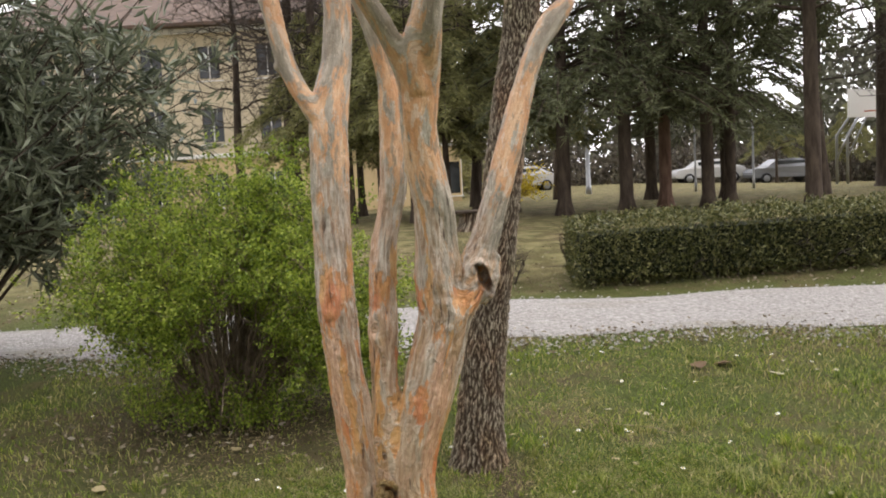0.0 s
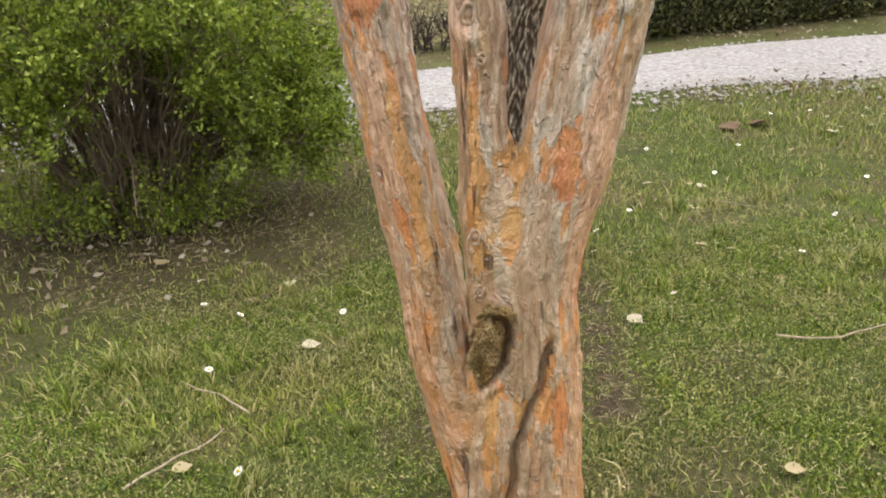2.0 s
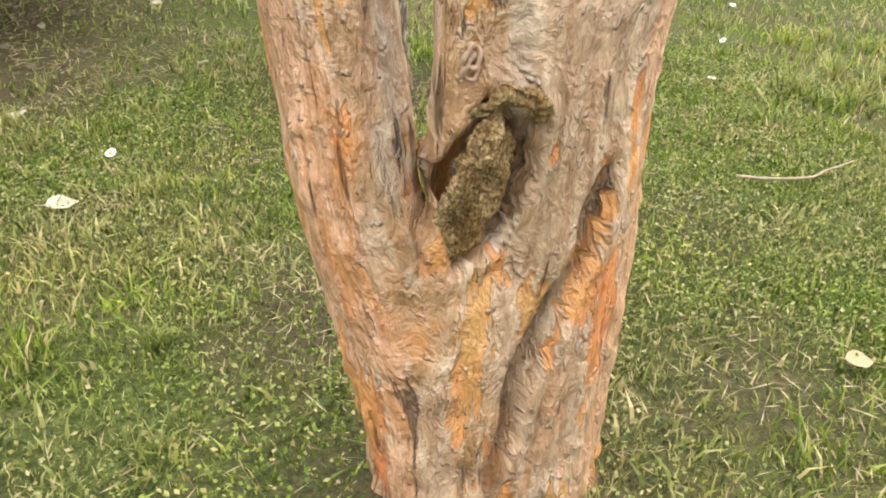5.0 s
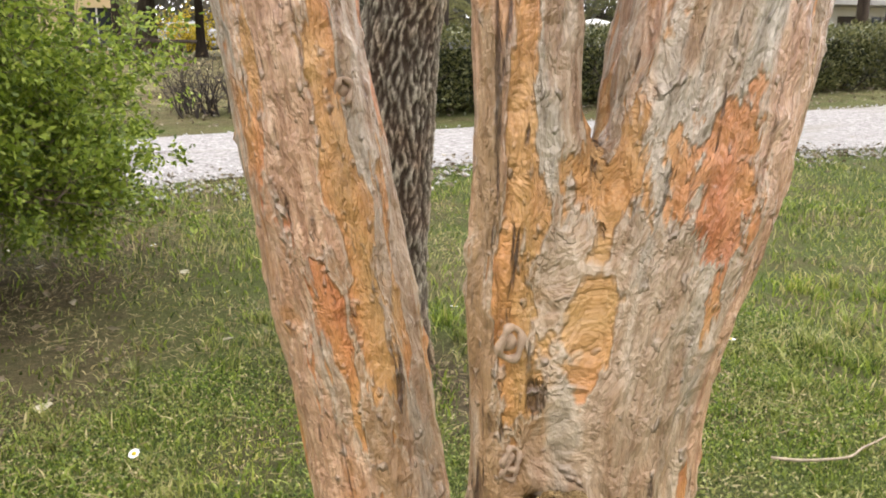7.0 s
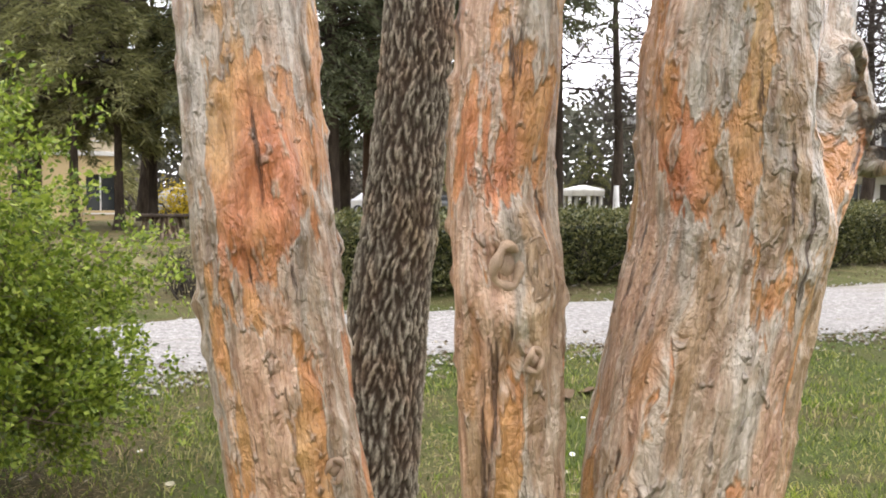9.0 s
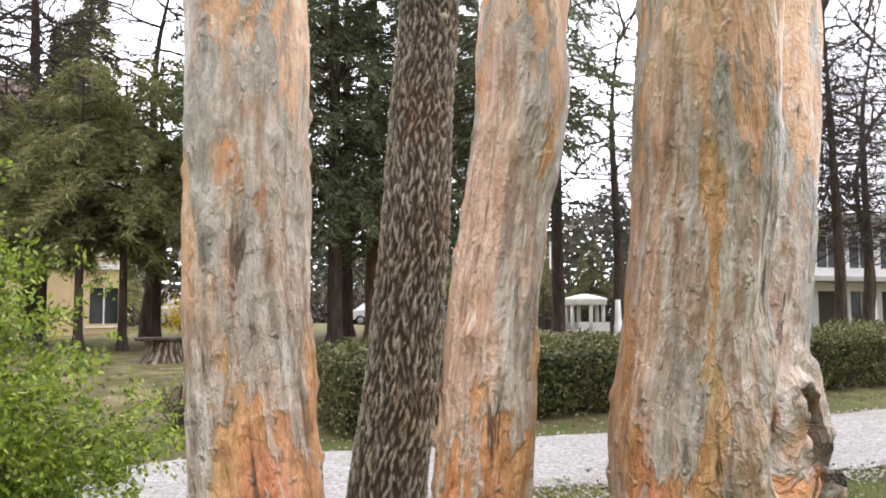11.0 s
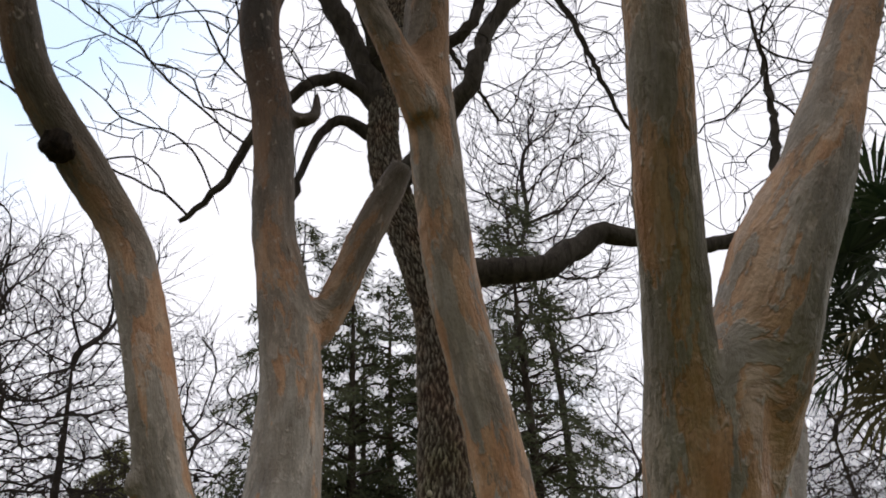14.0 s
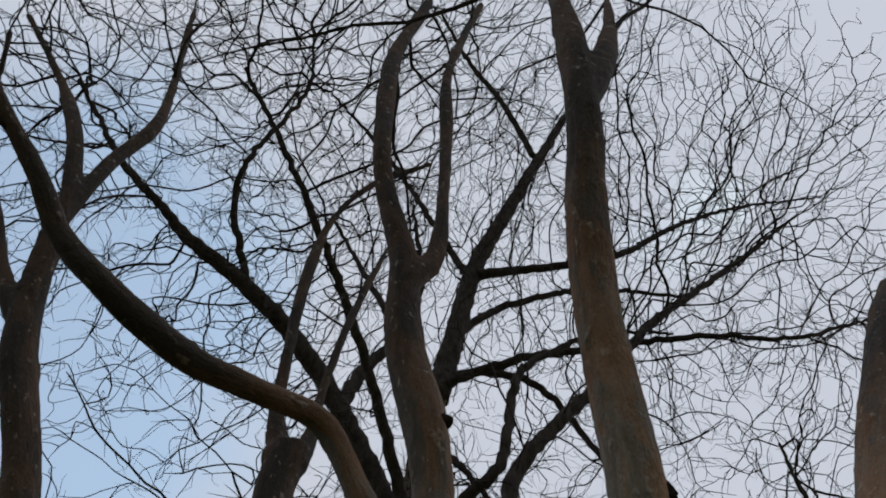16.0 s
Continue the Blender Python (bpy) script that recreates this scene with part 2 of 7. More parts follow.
    col = mixed(n, l, warm.outputs["Result"], col, mixed(n, l, 1.0, col, (0.98, 0.89, 0.76), "MULTIPLY"))
    # fine fibres, cracks along the stem, specks
    calm = n.new("ShaderNodeMapRange")
    calm.inputs["To Min"].default_value, calm.inputs["To Max"].default_value = 0.75, 0.32
    l.new(up, calm.inputs["Value"])
    hush = n.new("ShaderNodeMath")
    hush.operation = "MULTIPLY"
    l.new(calm.outputs["Result"], hush.inputs[0])
    l.new(level.outputs["Result"], hush.inputs[1])
    col = mixed(n, l, hush.outputs["Value"], col, ramp(n, l, fibre, [(0.3, (0.66, 0.62, 0.58)), (0.5, (1, 1, 1)), (0.7, (1.22, 1.22, 1.21))]), "MULTIPLY")
    crack = joined(up, -0.05, noise_tex(n, l, grain(0.1, 8.0), 62, 5, 0.64, 0.3))
    line = mask(n, l, crack, 0.615, 0.665)
    col = mixed(n, l, part_of(line, 0.85), col, (0.10, 0.056, 0.034))
    speck = noise_tex(n, l, grain(0.7), 300, 3, 0.6)
    col = mixed(n, l, 0.55, col, ramp(n, l, speck, [(0.32, (0.68, 0.65, 0.62)), (0.5, (1, 1, 1)), (0.7, (1.16, 1.16, 1.14))]), "MULTIPLY")
    # small pale warts
    pips = mask(n, l, noise_tex(n, l, grain(0.55, 1.0), 88, 2, 0.5), 0.635, 0.73)
    col = mixed(n, l, part_of(pips, 0.45), col, (0.60, 0.50, 0.40))
    l.new(col, b.inputs["Base Color"])
    total = joined(strip, 0.9, knob)
    for layer, gain in ((fibre, 0.16), (flake, -0.16), (line, -0.45), (pips, 0.34), (speck, 0.07), (part_of(peeled, turn), -0.22), (left, 0.12)):
        total = joined(layer, gain, total)
    bump(n, l, b, total, 1.0, 0.016)
    dry = n.new("ShaderNodeMapRange")
    dry.inputs["From Min"].default_value, dry.inputs["From Max"].default_value, dry.inputs["To Min"].default_value, dry.inputs["To Max"].default_value = 1.7, 2.5, 0.41, 0.9
    l.new(sep.outputs["Z"], dry.inputs["Value"])
    l.new(dry.outputs["Result"], b.inputs["Roughness"])
    ease = n.new("ShaderNodeMapRange")
    ease.inputs["To Min"].default_value, ease.inputs["To Max"].default_value = 1.0, 0.5
    l.new(up, ease.inputs["Value"])
    l.new(ease.outputs["Result"], n["Bump"].inputs["Strength"])
    return m


def ridged_bark(name, low, top):
    """Rough bark: short pale ridges stand over dark brown furrows; the relief comes with the mesh."""
    m, n, l, b = material(name, 0.82, 0, 0.25)
    a = n.new("ShaderNodeAttribute")
    a.attribute_name = "ridge"
    v = coords(n, l, (1, 1, 0.45))
    fine = noise_tex(n, l, v, 260, 4, 0.65)
    crest = mixed(n, l, 0.3, a.outputs["Fac"], mixed(n, l, 1.0, a.outputs["Fac"], ramp(n, l, fine, [(0.32, (0.2, 0.2, 0.2)), (0.62, (1.5, 1.5, 1.5))]), "MULTIPLY"))
    col = ramp(n, l, crest, [(0.05, low), (0.42, tuple(p * 0.74 + q * 0.26 for p, q in zip(low, top))), (0.68, tuple(p * 0.3 + q * 0.7 for p, q in zip(low, top))), (0.95, top)])
    warm = noise_tex(n, l, coords(n, l, (1, 1, 0.6)), 9, 4, 0.6)
    col = mixed(n, l, ramp(n, l, warm, [(0.45, (0, 0, 0)), (0.68, (0.5, 0.5, 0.5))]), col, mixed(n, l, 1.0, col, (1.25, 0.82, 0.62), "MULTIPLY"))
    moss = noise_tex(n, l, coords(n, l, (1, 1, 0.5)), 5, 5, 0.65)
    col = mixed(n, l, ramp(n, l, moss, [(0.56, (0, 0, 0)), (0.72, (0.45, 0.45, 0.45))]), col, mixed(n, l, 1.0, col, (0.8, 0.95, 0.55), "MULTIPLY"))
    col = mixed(n, l, 0.7, col, ramp(n, l, fine, [(0.3, (0.6, 0.57, 0.55)), (0.55, (1, 1, 1)), (0.75, (1.3, 1.27, 1.22))]), "MULTIPLY")
    l.new(col, b.inputs["Base Color"])
    tall = n.new("ShaderNodeMath")
    tall.operation = "MULTIPLY_ADD"
    l.new(fine, tall.inputs[0])
    tall.inputs[1].default_value = 0.5
    l.new(crest, tall.inputs[2])
    bump(n, l, b, tall.outputs["Value"], 0.8, 0.008)
    return m


def dark_wood(name, low, top, scale=30):
    m, n, l, b = material(name, 0.9, 0, 0.15)
    v = coords(n, l, (1, 1, 0.25))
    f = noise_tex(n, l, v, scale, 4, 0.65, 0.5)
    l.new(ramp(n, l, f, [(0.3, low), (0.72, top)]), b.inputs["Base Color"])
    bump(n, l, b, f, 0.6, 0.02)
    return m


def crumbled(name, low, top):
    """Soft decayed wood, granular all through."""
    m, n, l, b = material(name, 0.95, 0, 0.1)
    v = coords(n, l, (1, 1, 0.7))
    grit = noise_tex(n, l, v, 330, 4, 0.7)
    col = ramp(n, l, grit, [(0.34, low), (0.5, tuple(0.6 * p + 0.4 * q for p, q in zip(low, top))), (0.66, top)])
    col = mixed(n, l, mask(n, l, noise_tex(n, l, v, 40, 4, 0.6), 0.45, 0.65), col, mixed(n, l, 1.0, col, (0.62, 0.52, 0.38), "MULTIPLY"))
    l.new(col, b.inputs["Base Color"])
    bump(n, l, b, grit, 1.0, 0.006)
    return m


def turf():
    """Soil and thatch under the blades: greens with dry, brown and bare spots."""
    m, n, l, b = material("turf", 0.95, 0, 0.1)
    v = coords(n, l, (1, 1, 1))
    green = ramp(n, l, noise_tex(n, l, v, 85, 5, 0.75), [(0.3, (0.018, 0.022, 0.007)), (0.5, (0.065, 0.082, 0.022)), (0.72, (0.18, 0.205, 0.06))])
    dry = ramp(n, l, noise_tex(n, l, v, 70, 5, 0.75), [(0.3, (0.035, 0.024, 0.013)), (0.55, (0.14, 0.108, 0.056)), (0.78, (0.34, 0.275, 0.16))])
    col = mixed(n, l, mask(n, l, noise_tex(n, l, v, 1.1, 5, 0.62, 0.4), 0.47, 0.66), green, dry)
    sep, under = n.new("ShaderNodeSeparateXYZ"), n.new("ShaderNodeMapRange")
    l.new(v, sep.inputs["Vector"])
    under.inputs["From Min"].default_value, under.inputs["From Max"].default_value, under.inputs["To Max"].default_value = 8.5, 10.5, 0.62
    l.new(sep.outputs["Y"], under.inputs["Value"])
    col = mixed(n, l, under.outputs["Result"], col, mixed(n, l, mask(n, l, noise_tex(n, l, v, 3, 4, 0.6), 0.45, 0.65), dry, (0.30, 0.25, 0.13)))
    # worn brown soil from the lawn's patches; dark to paint the bush's shade too
    worn = n.new("ShaderNodeAttribute")
    worn.attribute_name = "worn"
    soil = ramp(n, l, noise_tex(n, l, v, 60, 5, 0.7), [(0.3, (0.026, 0.019, 0.011)), (0.55, (0.082, 0.061, 0.037)), (0.78, (0.23, 0.18, 0.115))])
    col = mixed(n, l, worn.outputs["Fac"], col, soil)
    l.new(col, b.inputs["Base Color"])
    bump(n, l, b, noise_tex(n, l, v, 90, 3, 0.7), 0.8, 0.02)
    return m


def grass_mat(name, dark, lite, pale, straw):
    """Blades whose green runs from deep to yellow in patches, with dry ones among them."""
    m, n, l, b = material(name, 0.5, 0, 0.35)
    g = n.new("ShaderNodeNewGeometry")
    one = g.outputs["Random Per Island"]
    fresh = ramp(n, l, one, [(0.0, dark), (0.6, lite), (0.86, pale), (0.9, straw), (1.0, tuple(min(1, c * 1.3) for c in straw))])
    old = ramp(n, l, one, [(0.0, tuple(c * 0.8 for c in dark)), (0.45, tuple(0.55 * p + 0.45 * q for p, q in zip(lite, straw))), (0.8, straw), (1.0, tuple(min(1, c * 1.35) for c in straw))])
    v = coords(n, l, (1, 1, 1))
    col = mixed(n, l, mask(n, l, noise_tex(n, l, v, 2.6, 5, 0.68, 0.4), 0.44, 0.68), fresh, old)
    col = mixed(n, l, mask(n, l, noise_tex(n, l, v, 1.7, 4, 0.6, 0.6), 0.54, 0.72), col, mixed(n, l, 1.0, col, (1.3, 1.32, 0.9), "MULTIPLY"))
    l.new(col, b.inputs["Base Color"])
    t, mx = n.new("ShaderNodeBsdfTranslucent"), n.new("ShaderNodeMixShader")
    l.new(col, t.inputs["Color"])
    mx.inputs["Fac"].default_value = 0.32
    l.new(b.outputs["BSDF"], mx.inputs[1])
    l.new(t.outputs["BSDF"], mx.inputs[2])
    l.new(mx.outputs["Shader"], n["Material Output"].inputs["Surface"])
    return m


def gravel_mat():
    m, n, l, b = material("gravel", 0.95, 0, 0.15)
    v = coords(n, l, (1, 1, 1))
    vo = n.new("ShaderNodeTexVoronoi")
    vo.inputs["Scale"].default_value = 38
    l.new(v, vo.inputs["Vector"])
    st = ramp(n, l, noise_tex(n, l, v, 26, 3, 0.7), [(0.3, (0.18, 0.165, 0.155)), (0.55, (0.34, 0.32, 0.30)), (0.75, (0.48, 0.46, 0.44))])
    col = mixed(n, l, mask(n, l, noise_tex(n, l, coords(n, l, (0.35, 1.6, 1)), 1.6, 4, 0.6), 0.54, 0.7), st, (0.24, 0.22, 0.18))
    l.new(col, b.inputs["Base Color"])
    bump(n, l, b, vo.outputs["Distance"], 0.7, 0.02)
    return m


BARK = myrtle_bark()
OAK = ridged_bark("oak_bark", (0.046, 0.030, 0.018), (0.41, 0.355, 0.265))
LIMB = dark_wood("limb_bark", (0.035, 0.028, 0.022), (0.12, 0.10, 0.08))
TWIG = dark_wood("twig_bark", (0.04, 0.032, 0.028), (0.11, 0.092, 0.08))
SHOOT = dark_wood("shoot_bark", (0.09, 0.065, 0.045), (0.27, 0.21, 0.155))
FAR_BARK = dark_wood("far_bark", (0.03, 0.022, 0.017), (0.11, 0.085, 0.065), 9)
RED_BARK = dark_wood("red_bark", (0.09, 0.05, 0.035), (0.25, 0.16, 0.12), 9)
ROT = crumbled("rotten_wood", (0.15, 0.092, 0.04), (0.66, 0.49, 0.25))
TURF, GRAVEL = turf(), gravel_mat()
GRASS = grass_mat("grass_blade", (0.030, 0.058, 0.007), (0.20, 0.275, 0.034), (0.33, 0.40, 0.065), (0.44, 0.37, 0.18))
CLOVER = grass_mat("clover_leaf", (0.028, 0.058, 0.008), (0.17, 0.245, 0.030), (0.31, 0.37, 0.065), (0.37, 0.32, 0.155))
SHRUB = leafy("shrub_leaf", (0.06, 0.105, 0.012), (0.31, 0.40, 0.05), 0.5, 0.35, (0.45, 0.50, 0.10))
OLEANDER = leafy("oleander_leaf", (0.045, 0.058, 0.034), (0.21, 0.23, 0.155), 0.36, 0.18)
HEDGE = leafy("hedge_leaf", (0.035, 0.045, 0.014), (0.19, 0.19, 0.07), 0.38, 0.15, (0.30, 0.28, 0.13))
PINE = leafy("pine_spray", (0.055, 0.064, 0.034), (0.165, 0.178, 0.09), 0.6, 0.25)
NEEDLE = leafy("conifer_spray", (0.11, 0.112, 0.046), (0.32, 0.31, 0.13), 0.6, 0.4)
PALM = leafy("palm_blade", (0.022, 0.042, 0.018), (0.075, 0.105, 0.045), 0.45, 0.15)
PALM_OLD = leafy("old_palm_blade", (0.10, 0.09, 0.045), (0.24, 0.20, 0.10), 0.7, 0.15)
DRYLEAF = leafy("dry_leaf", (0.22, 0.15, 0.07), (0.50, 0.41, 0.235), 0.7, 0.2)
LITTER = leafy("leaf_litter", (0.11, 0.078, 0.047), (0.29, 0.235, 0.16), 0.85, 0.1, (0.50, 0.45, 0.37))
BROWNLEAF = leafy("brown_leaf", (0.07, 0.04, 0.02), (0.17, 0.10, 0.05), 0.7, 0.1)
PALELEAF = plain("pale_leaf", (0.47, 0.42, 0.29), 0.7, vary=0.4, scale=40)
PETAL = plain("petal", (0.85, 0.84, 0.82), 0.6, vary=0.1)

CHAR = dark_wood("dead_wood", (0.012, 0.009, 0.007), (0.07, 0.05, 0.035), 60)
SCAR = plain("healed_bark", (0.43, 0.30, 0.20), 0.5, vary=0.4, scale=60, relief=0.4)
DRY_TWIG = plain("dry_twig", (0.36, 0.29, 0.20), 0.8, vary=0.4, scale=50)


# ---- building blocks ----
def part(name, me, mat, parent=None, label=""):
    """Links a mesh as one object under a thing or a part."""
    ob = new(name, me)
    if mat:
        me.materials.append(mat)
    ob.parent = parent
    return tagged(ob, label)


def empty(name, at=(0, 0, 0)):
    ob = new(name)
    ob.location = at
    ob.empty_display_size = 0.1
    return ob


def mesh_of(name, v, f, smooth=True):
    me = bpy.data.meshes.new(name)
    v = np.asarray(v, dtype=np.float32).reshape(-1, 3)
    me.vertices.add(len(v))
    me.vertices.foreach_set("co", v.ravel())
    f = [np.asarray(a, dtype=np.int32) for a in f if len(a)]
    sizes = np.concatenate([np.full(len(a), a.shape[1], dtype=np.int32) for a in f])
    loops = np.concatenate([a.ravel() for a in f])
    me.loops.add(len(loops))
    me.loops.foreach_set("vertex_index", loops)
    me.polygons.add(len(sizes))
    me.polygons.foreach_set("loop_start", np.concatenate([[0], np.cumsum(sizes)[:-1]]).astype(np.int32))
    me.polygons.foreach_set("use_smooth", np.full(len(sizes), smooth))
    me.update(calc_edges=True)
    me.validate()
    return me


class Geo:
    """Collects vertices, quads and triangles of one mesh."""

    def __init__(self):
        self.v, self.q, self.t, self.n = [], [], [], 0

    def add(self, v, q=(), t=()):
        v = np.asarray(v, float).reshape(-1, 3)
        if len(q):
            self.q.append(np.asarray(q, int).reshape(-1, 4) + self.n)
        if len(t):
            self.t.append(np.asarray(t, int).reshape(-1, 3) + self.n)
        self.v.append(v)
        self.n += len(v)
        return self

    def box(self, x0, y0, z0, x1, y1, z1):
        v = [(x, y, z) for z in (z0, z1) for y in (y0, y1) for x in (x0, x1)]
        return self.add(v, [(0, 2, 3, 1), (4, 5, 7, 6), (0, 1, 5, 4), (2, 6, 7, 3), (0, 4, 6, 2), (1, 3, 7, 5)])

    def mesh(self, name, smooth=True):
        faces = [np.concatenate(k) for k in (self.q, self.t) if k]
        return mesh_of(name, np.concatenate(self.v), faces, smooth)


def bevelled(name, boxes, width=0.01, segments=2):
    """One mesh of boxes with rounded edges."""
    bm = bmesh.new()
    for x0, y0, z0, x1, y1, z1 in boxes:
        r = bmesh.ops.create_cube(bm, size=1)
        bmesh.ops.scale(bm, vec=(x1 - x0, y1 - y0, z1 - z0), verts=r["verts"])
        bmesh.ops.translate(bm, vec=((x0 + x1) / 2, (y0 + y1) / 2, (z0 + z1) / 2), verts=r["verts"])
    if width:
        bmesh.ops.bevel(bm, geom=bm.edges[:], offset=width, segments=segments, affect="EDGES", profile=0.6)
    me = bpy.data.meshes.new(name)
    bm.to_mesh(me)
    bm.free()
    return me


def spline(pts, step):
    """Catmull-Rom through rows of (x, y, z, radius), sampled about every step metres."""
    p = np.asarray(pts, float)
    p = np.vstack([2 * p[0] - p[1], p, 2 * p[-1] - p[-2]])
    p[:, 3] = np.maximum(p[:, 3], 0.0005)
    out = []
    for a, b, c, d in zip(p[:-3], p[1:-2], p[2:-1], p[3:]):
        n = max(1, int(np.ceil(np.linalg.norm(c[:3] - b[:3]) / step)))
        t = (np.arange(n) / n)[:, None]
        out.append(0.5 * (2 * b + (c - a) * t + (2 * a - 5 * b + 4 * c - d) * t**2 + (3 * b - a - 3 * c + d) * t**3))
    return np.vstack(out + [p[-2][None]])


def tube(geo, path, sides=8, caps=True):
    """A swept tube along rows of (x, y, z, radius)."""
    path = np.asarray(path, float)
    c, r = path[:, :3], path[:, 3]
    n = len(c)
    t = np.gradient(c, axis=0)
    t /= np.maximum(np.linalg.norm(t, axis=1), 1e-9)[:, None]
    u = np.empty_like(c)
    ref = np.array([1.0, 0, 0]) if abs(t[0][0]) < 0.8 else np.array([0, 1.0, 0])
    for k in range(n):
        ref = ref - t[k] * (ref @ t[k])
        ref /= max(np.linalg.norm(ref), 1e-9)
        u[k] = ref
    w = np.cross(t, u)
    a = np.arange(sides) * 2 * np.pi / sides
    ring = c[:, None] + r[:, None, None] * (np.cos(a)[None, :, None] * u[:, None] + np.sin(a)[None, :, None] * w[:, None])
    i = np.arange(n - 1)[:, None] * sides + np.arange(sides)[None]
    j = np.arange(n - 1)[:, None] * sides + (np.arange(sides) + 1)[None] % sides
    q = np.stack([i, j, j + sides, i + sides], -1).reshape(-1, 4)
    v = ring.reshape(-1, 3)
    tri = []
    if caps:
        v = np.vstack([v, c[0], c[-1]])
        k, e = np.arange(sides), (n - 1) * sides
        tri = np.vstack([np.stack([(k + 1) % sides, k, np.full(sides, n * sides)], -1), np.stack([e + k, e + (k + 1) % sides, np.full(sides, n * sides + 1)], -1)])
    geo.add(v, q, tri)


def branch(geo, start, way, length, radius, depth, rng, bend=0.35, droop=0.0, kids=4, sides=5, spread=0.8, shrink=0.62, ends=None, fine=True):
    """A limb that wanders, tapers and carries smaller ones."""
    n = ((5, 7, 8, 10) if fine else (3, 4, 5, 6))[min(depth, 3)]
    p, d = np.array(start, float), np.array(way, float) / np.linalg.norm(way)
    rows = [(*p, radius)]
    for k in range(n):
        d = d + rng.normal(0, bend / (2.1 if fine else 1.7), 3)
        d[2] -= droop / n
        d /= np.linalg.norm(d)
        p = p + d * length / n
        rows.append((*p, radius * (1 - 0.72 * (k + 1) / n)))
    tube(geo, rows, sides, caps=False)
    if ends is not None and depth <= 1:
        ends.extend((np.array(r[:3]), d) for r in rows[2:])
    if depth <= 0:
        return
    for k in range(kids):
        f = 0.25 + 0.75 * (k + rng.random() * 0.8) / kids
        i = min(int(f * n), n - 1)
        at = np.array(rows[i][:3]) * (1 - (f * n - i)) + np.array(rows[i + 1][:3]) * (f * n - i)
        side = rng.normal(0, 1, 3)
        side -= d * (side @ d)
        side /= np.linalg.norm(side)
        branch(geo, at, d + side * spread * rng.uniform(0.6, 1.4), length * shrink * rng.uniform(0.7, 1.15), radius * 0.5 * (1.05 - 0.5 * f), depth - 1, rng, bend, droop, kids, max(3, sides - 1), spread, shrink, ends, fine)


def leaves(geo, at, way, size, width, rng, curl=0.15, bent=True):
    """Many leaves at once: each a folded blade of four faces. at, way: (n, 3)."""
    n = len(at)
    w = way / np.maximum(np.linalg.norm(way, axis=1), 1e-9)[:, None]
    s = np.cross(w, rng.normal(0, 1, (n, 3)))
    s /= np.maximum(np.linalg.norm(s, axis=1), 1e-9)[:, None]
    up = np.cross(s, w)
    size = np.broadcast_to(size, (n,))[:, None]
    half = np.broadcast_to(width, (n,))[:, None] / 2
    mid = at + w * size * 0.45 - up * size * curl * 0.4
    tip = at + w * size - up * size * curl
    if bent:
        v = np.stack([at, mid + s * half + up * half * 0.35, tip, mid - s * half + up * half * 0.35, mid], 1)
        k = np.arange(n)[:, None] * 5
        t = np.concatenate([k + np.array([0, 1, 4]), k + np.array([1, 2, 4]), k + np.array([2, 3, 4]), k + np.array([3, 0, 4])])
        geo.add(v, t=t)
    else:
        v = np.stack([at, mid + s * half, tip, mid - s * half], 1)
        geo.add(v, q=np.arange(n)[:, None] * 4 + np.arange(4))


def height(x, y):
    """The lawn lies level round the tree, climbs past the road to the wood, and falls away again far off."""
    x, y = np.asarray(x, float), np.asarray(y, float)
    near = np.interp(y, [-500, 5.2, 6.0, 7.2, 9.2, 11, 13, 16, 20, 26], [0, 0, 0.02, 0.10, 0.265, 0.42, 0.58, 0.63, 0.66, 0.76])
    mid = np.exp(-(((x - 8) / 13) ** 2))
    far = np.clip((y - 22) / 12, 0, 1)
    far = far * far * (3 - 2 * far)
    return near * (1 - far * (1 - mid)) + 0.012 * np.sin(x * 2.1 + 0.7) * np.sin(y * 1.7)


def ground_z(x, y):
    return float(height(x, y))


# ---- ground ----
# the first spot puts the spirea bush's shade into the soil colour; others are bare
WORN_AND_SHADE_SPOTS = ((-1.55, 5.45, 1.1, 0.75), (0.33, 3.0, 0.17, 0.6), (0.45, 2.75, 0.14, 0.55), (0.52, 3.44, 0.14, 0.5), (-0.2, 3.4, 0.16, 0.7), (-0.22, 4.05, 0.15, 0.5), (0.15, 4.4, 0.3, 0.6), (-0.16, 2.98, 0.22, 0.5), (0.2, 3.36, 0.10, 1.0), (0.23, 3.5, 0.09, 1.0), (0.25, 3.64, 0.09, 1.0), (0.28, 3.8, 0.09, 1.0), (0.29, 3.96, 0.09, 0.95), (0.31, 4.12, 0.1, 0.95), (0.3, 4.28, 0.12, 0.95))
WORN_X, WORN_Y = np.arange(-6, 9.01, 0.04), np.arange(0.4, 8.01, 0.04)


def worn_shade_grid():
    g = np.array([[0.75 * noise.noise((x * 2.2, y * 2.2, 3.0)) + 0.6 * noise.noise((x * 6.5, y * 6.5, 9.0)) + 0.4 * noise.noise((x * 17, y * 17, 1.0)) for x in WORN_X] for y in WORN_Y])
    w = np.clip((g - 0.34) / 0.5, 0, 0.75)
    gx, gy = np.meshgrid(WORN_X, WORN_Y)
    for x, y, r, a in WORN_AND_SHADE_SPOTS:
        w = np.maximum(w, a * np.clip(1.6 - np.hypot(gx - x, gy - y) / r - 0.4 * g, 0, 1))
    return w


WORN_OR_SHADED = worn_shade_grid()


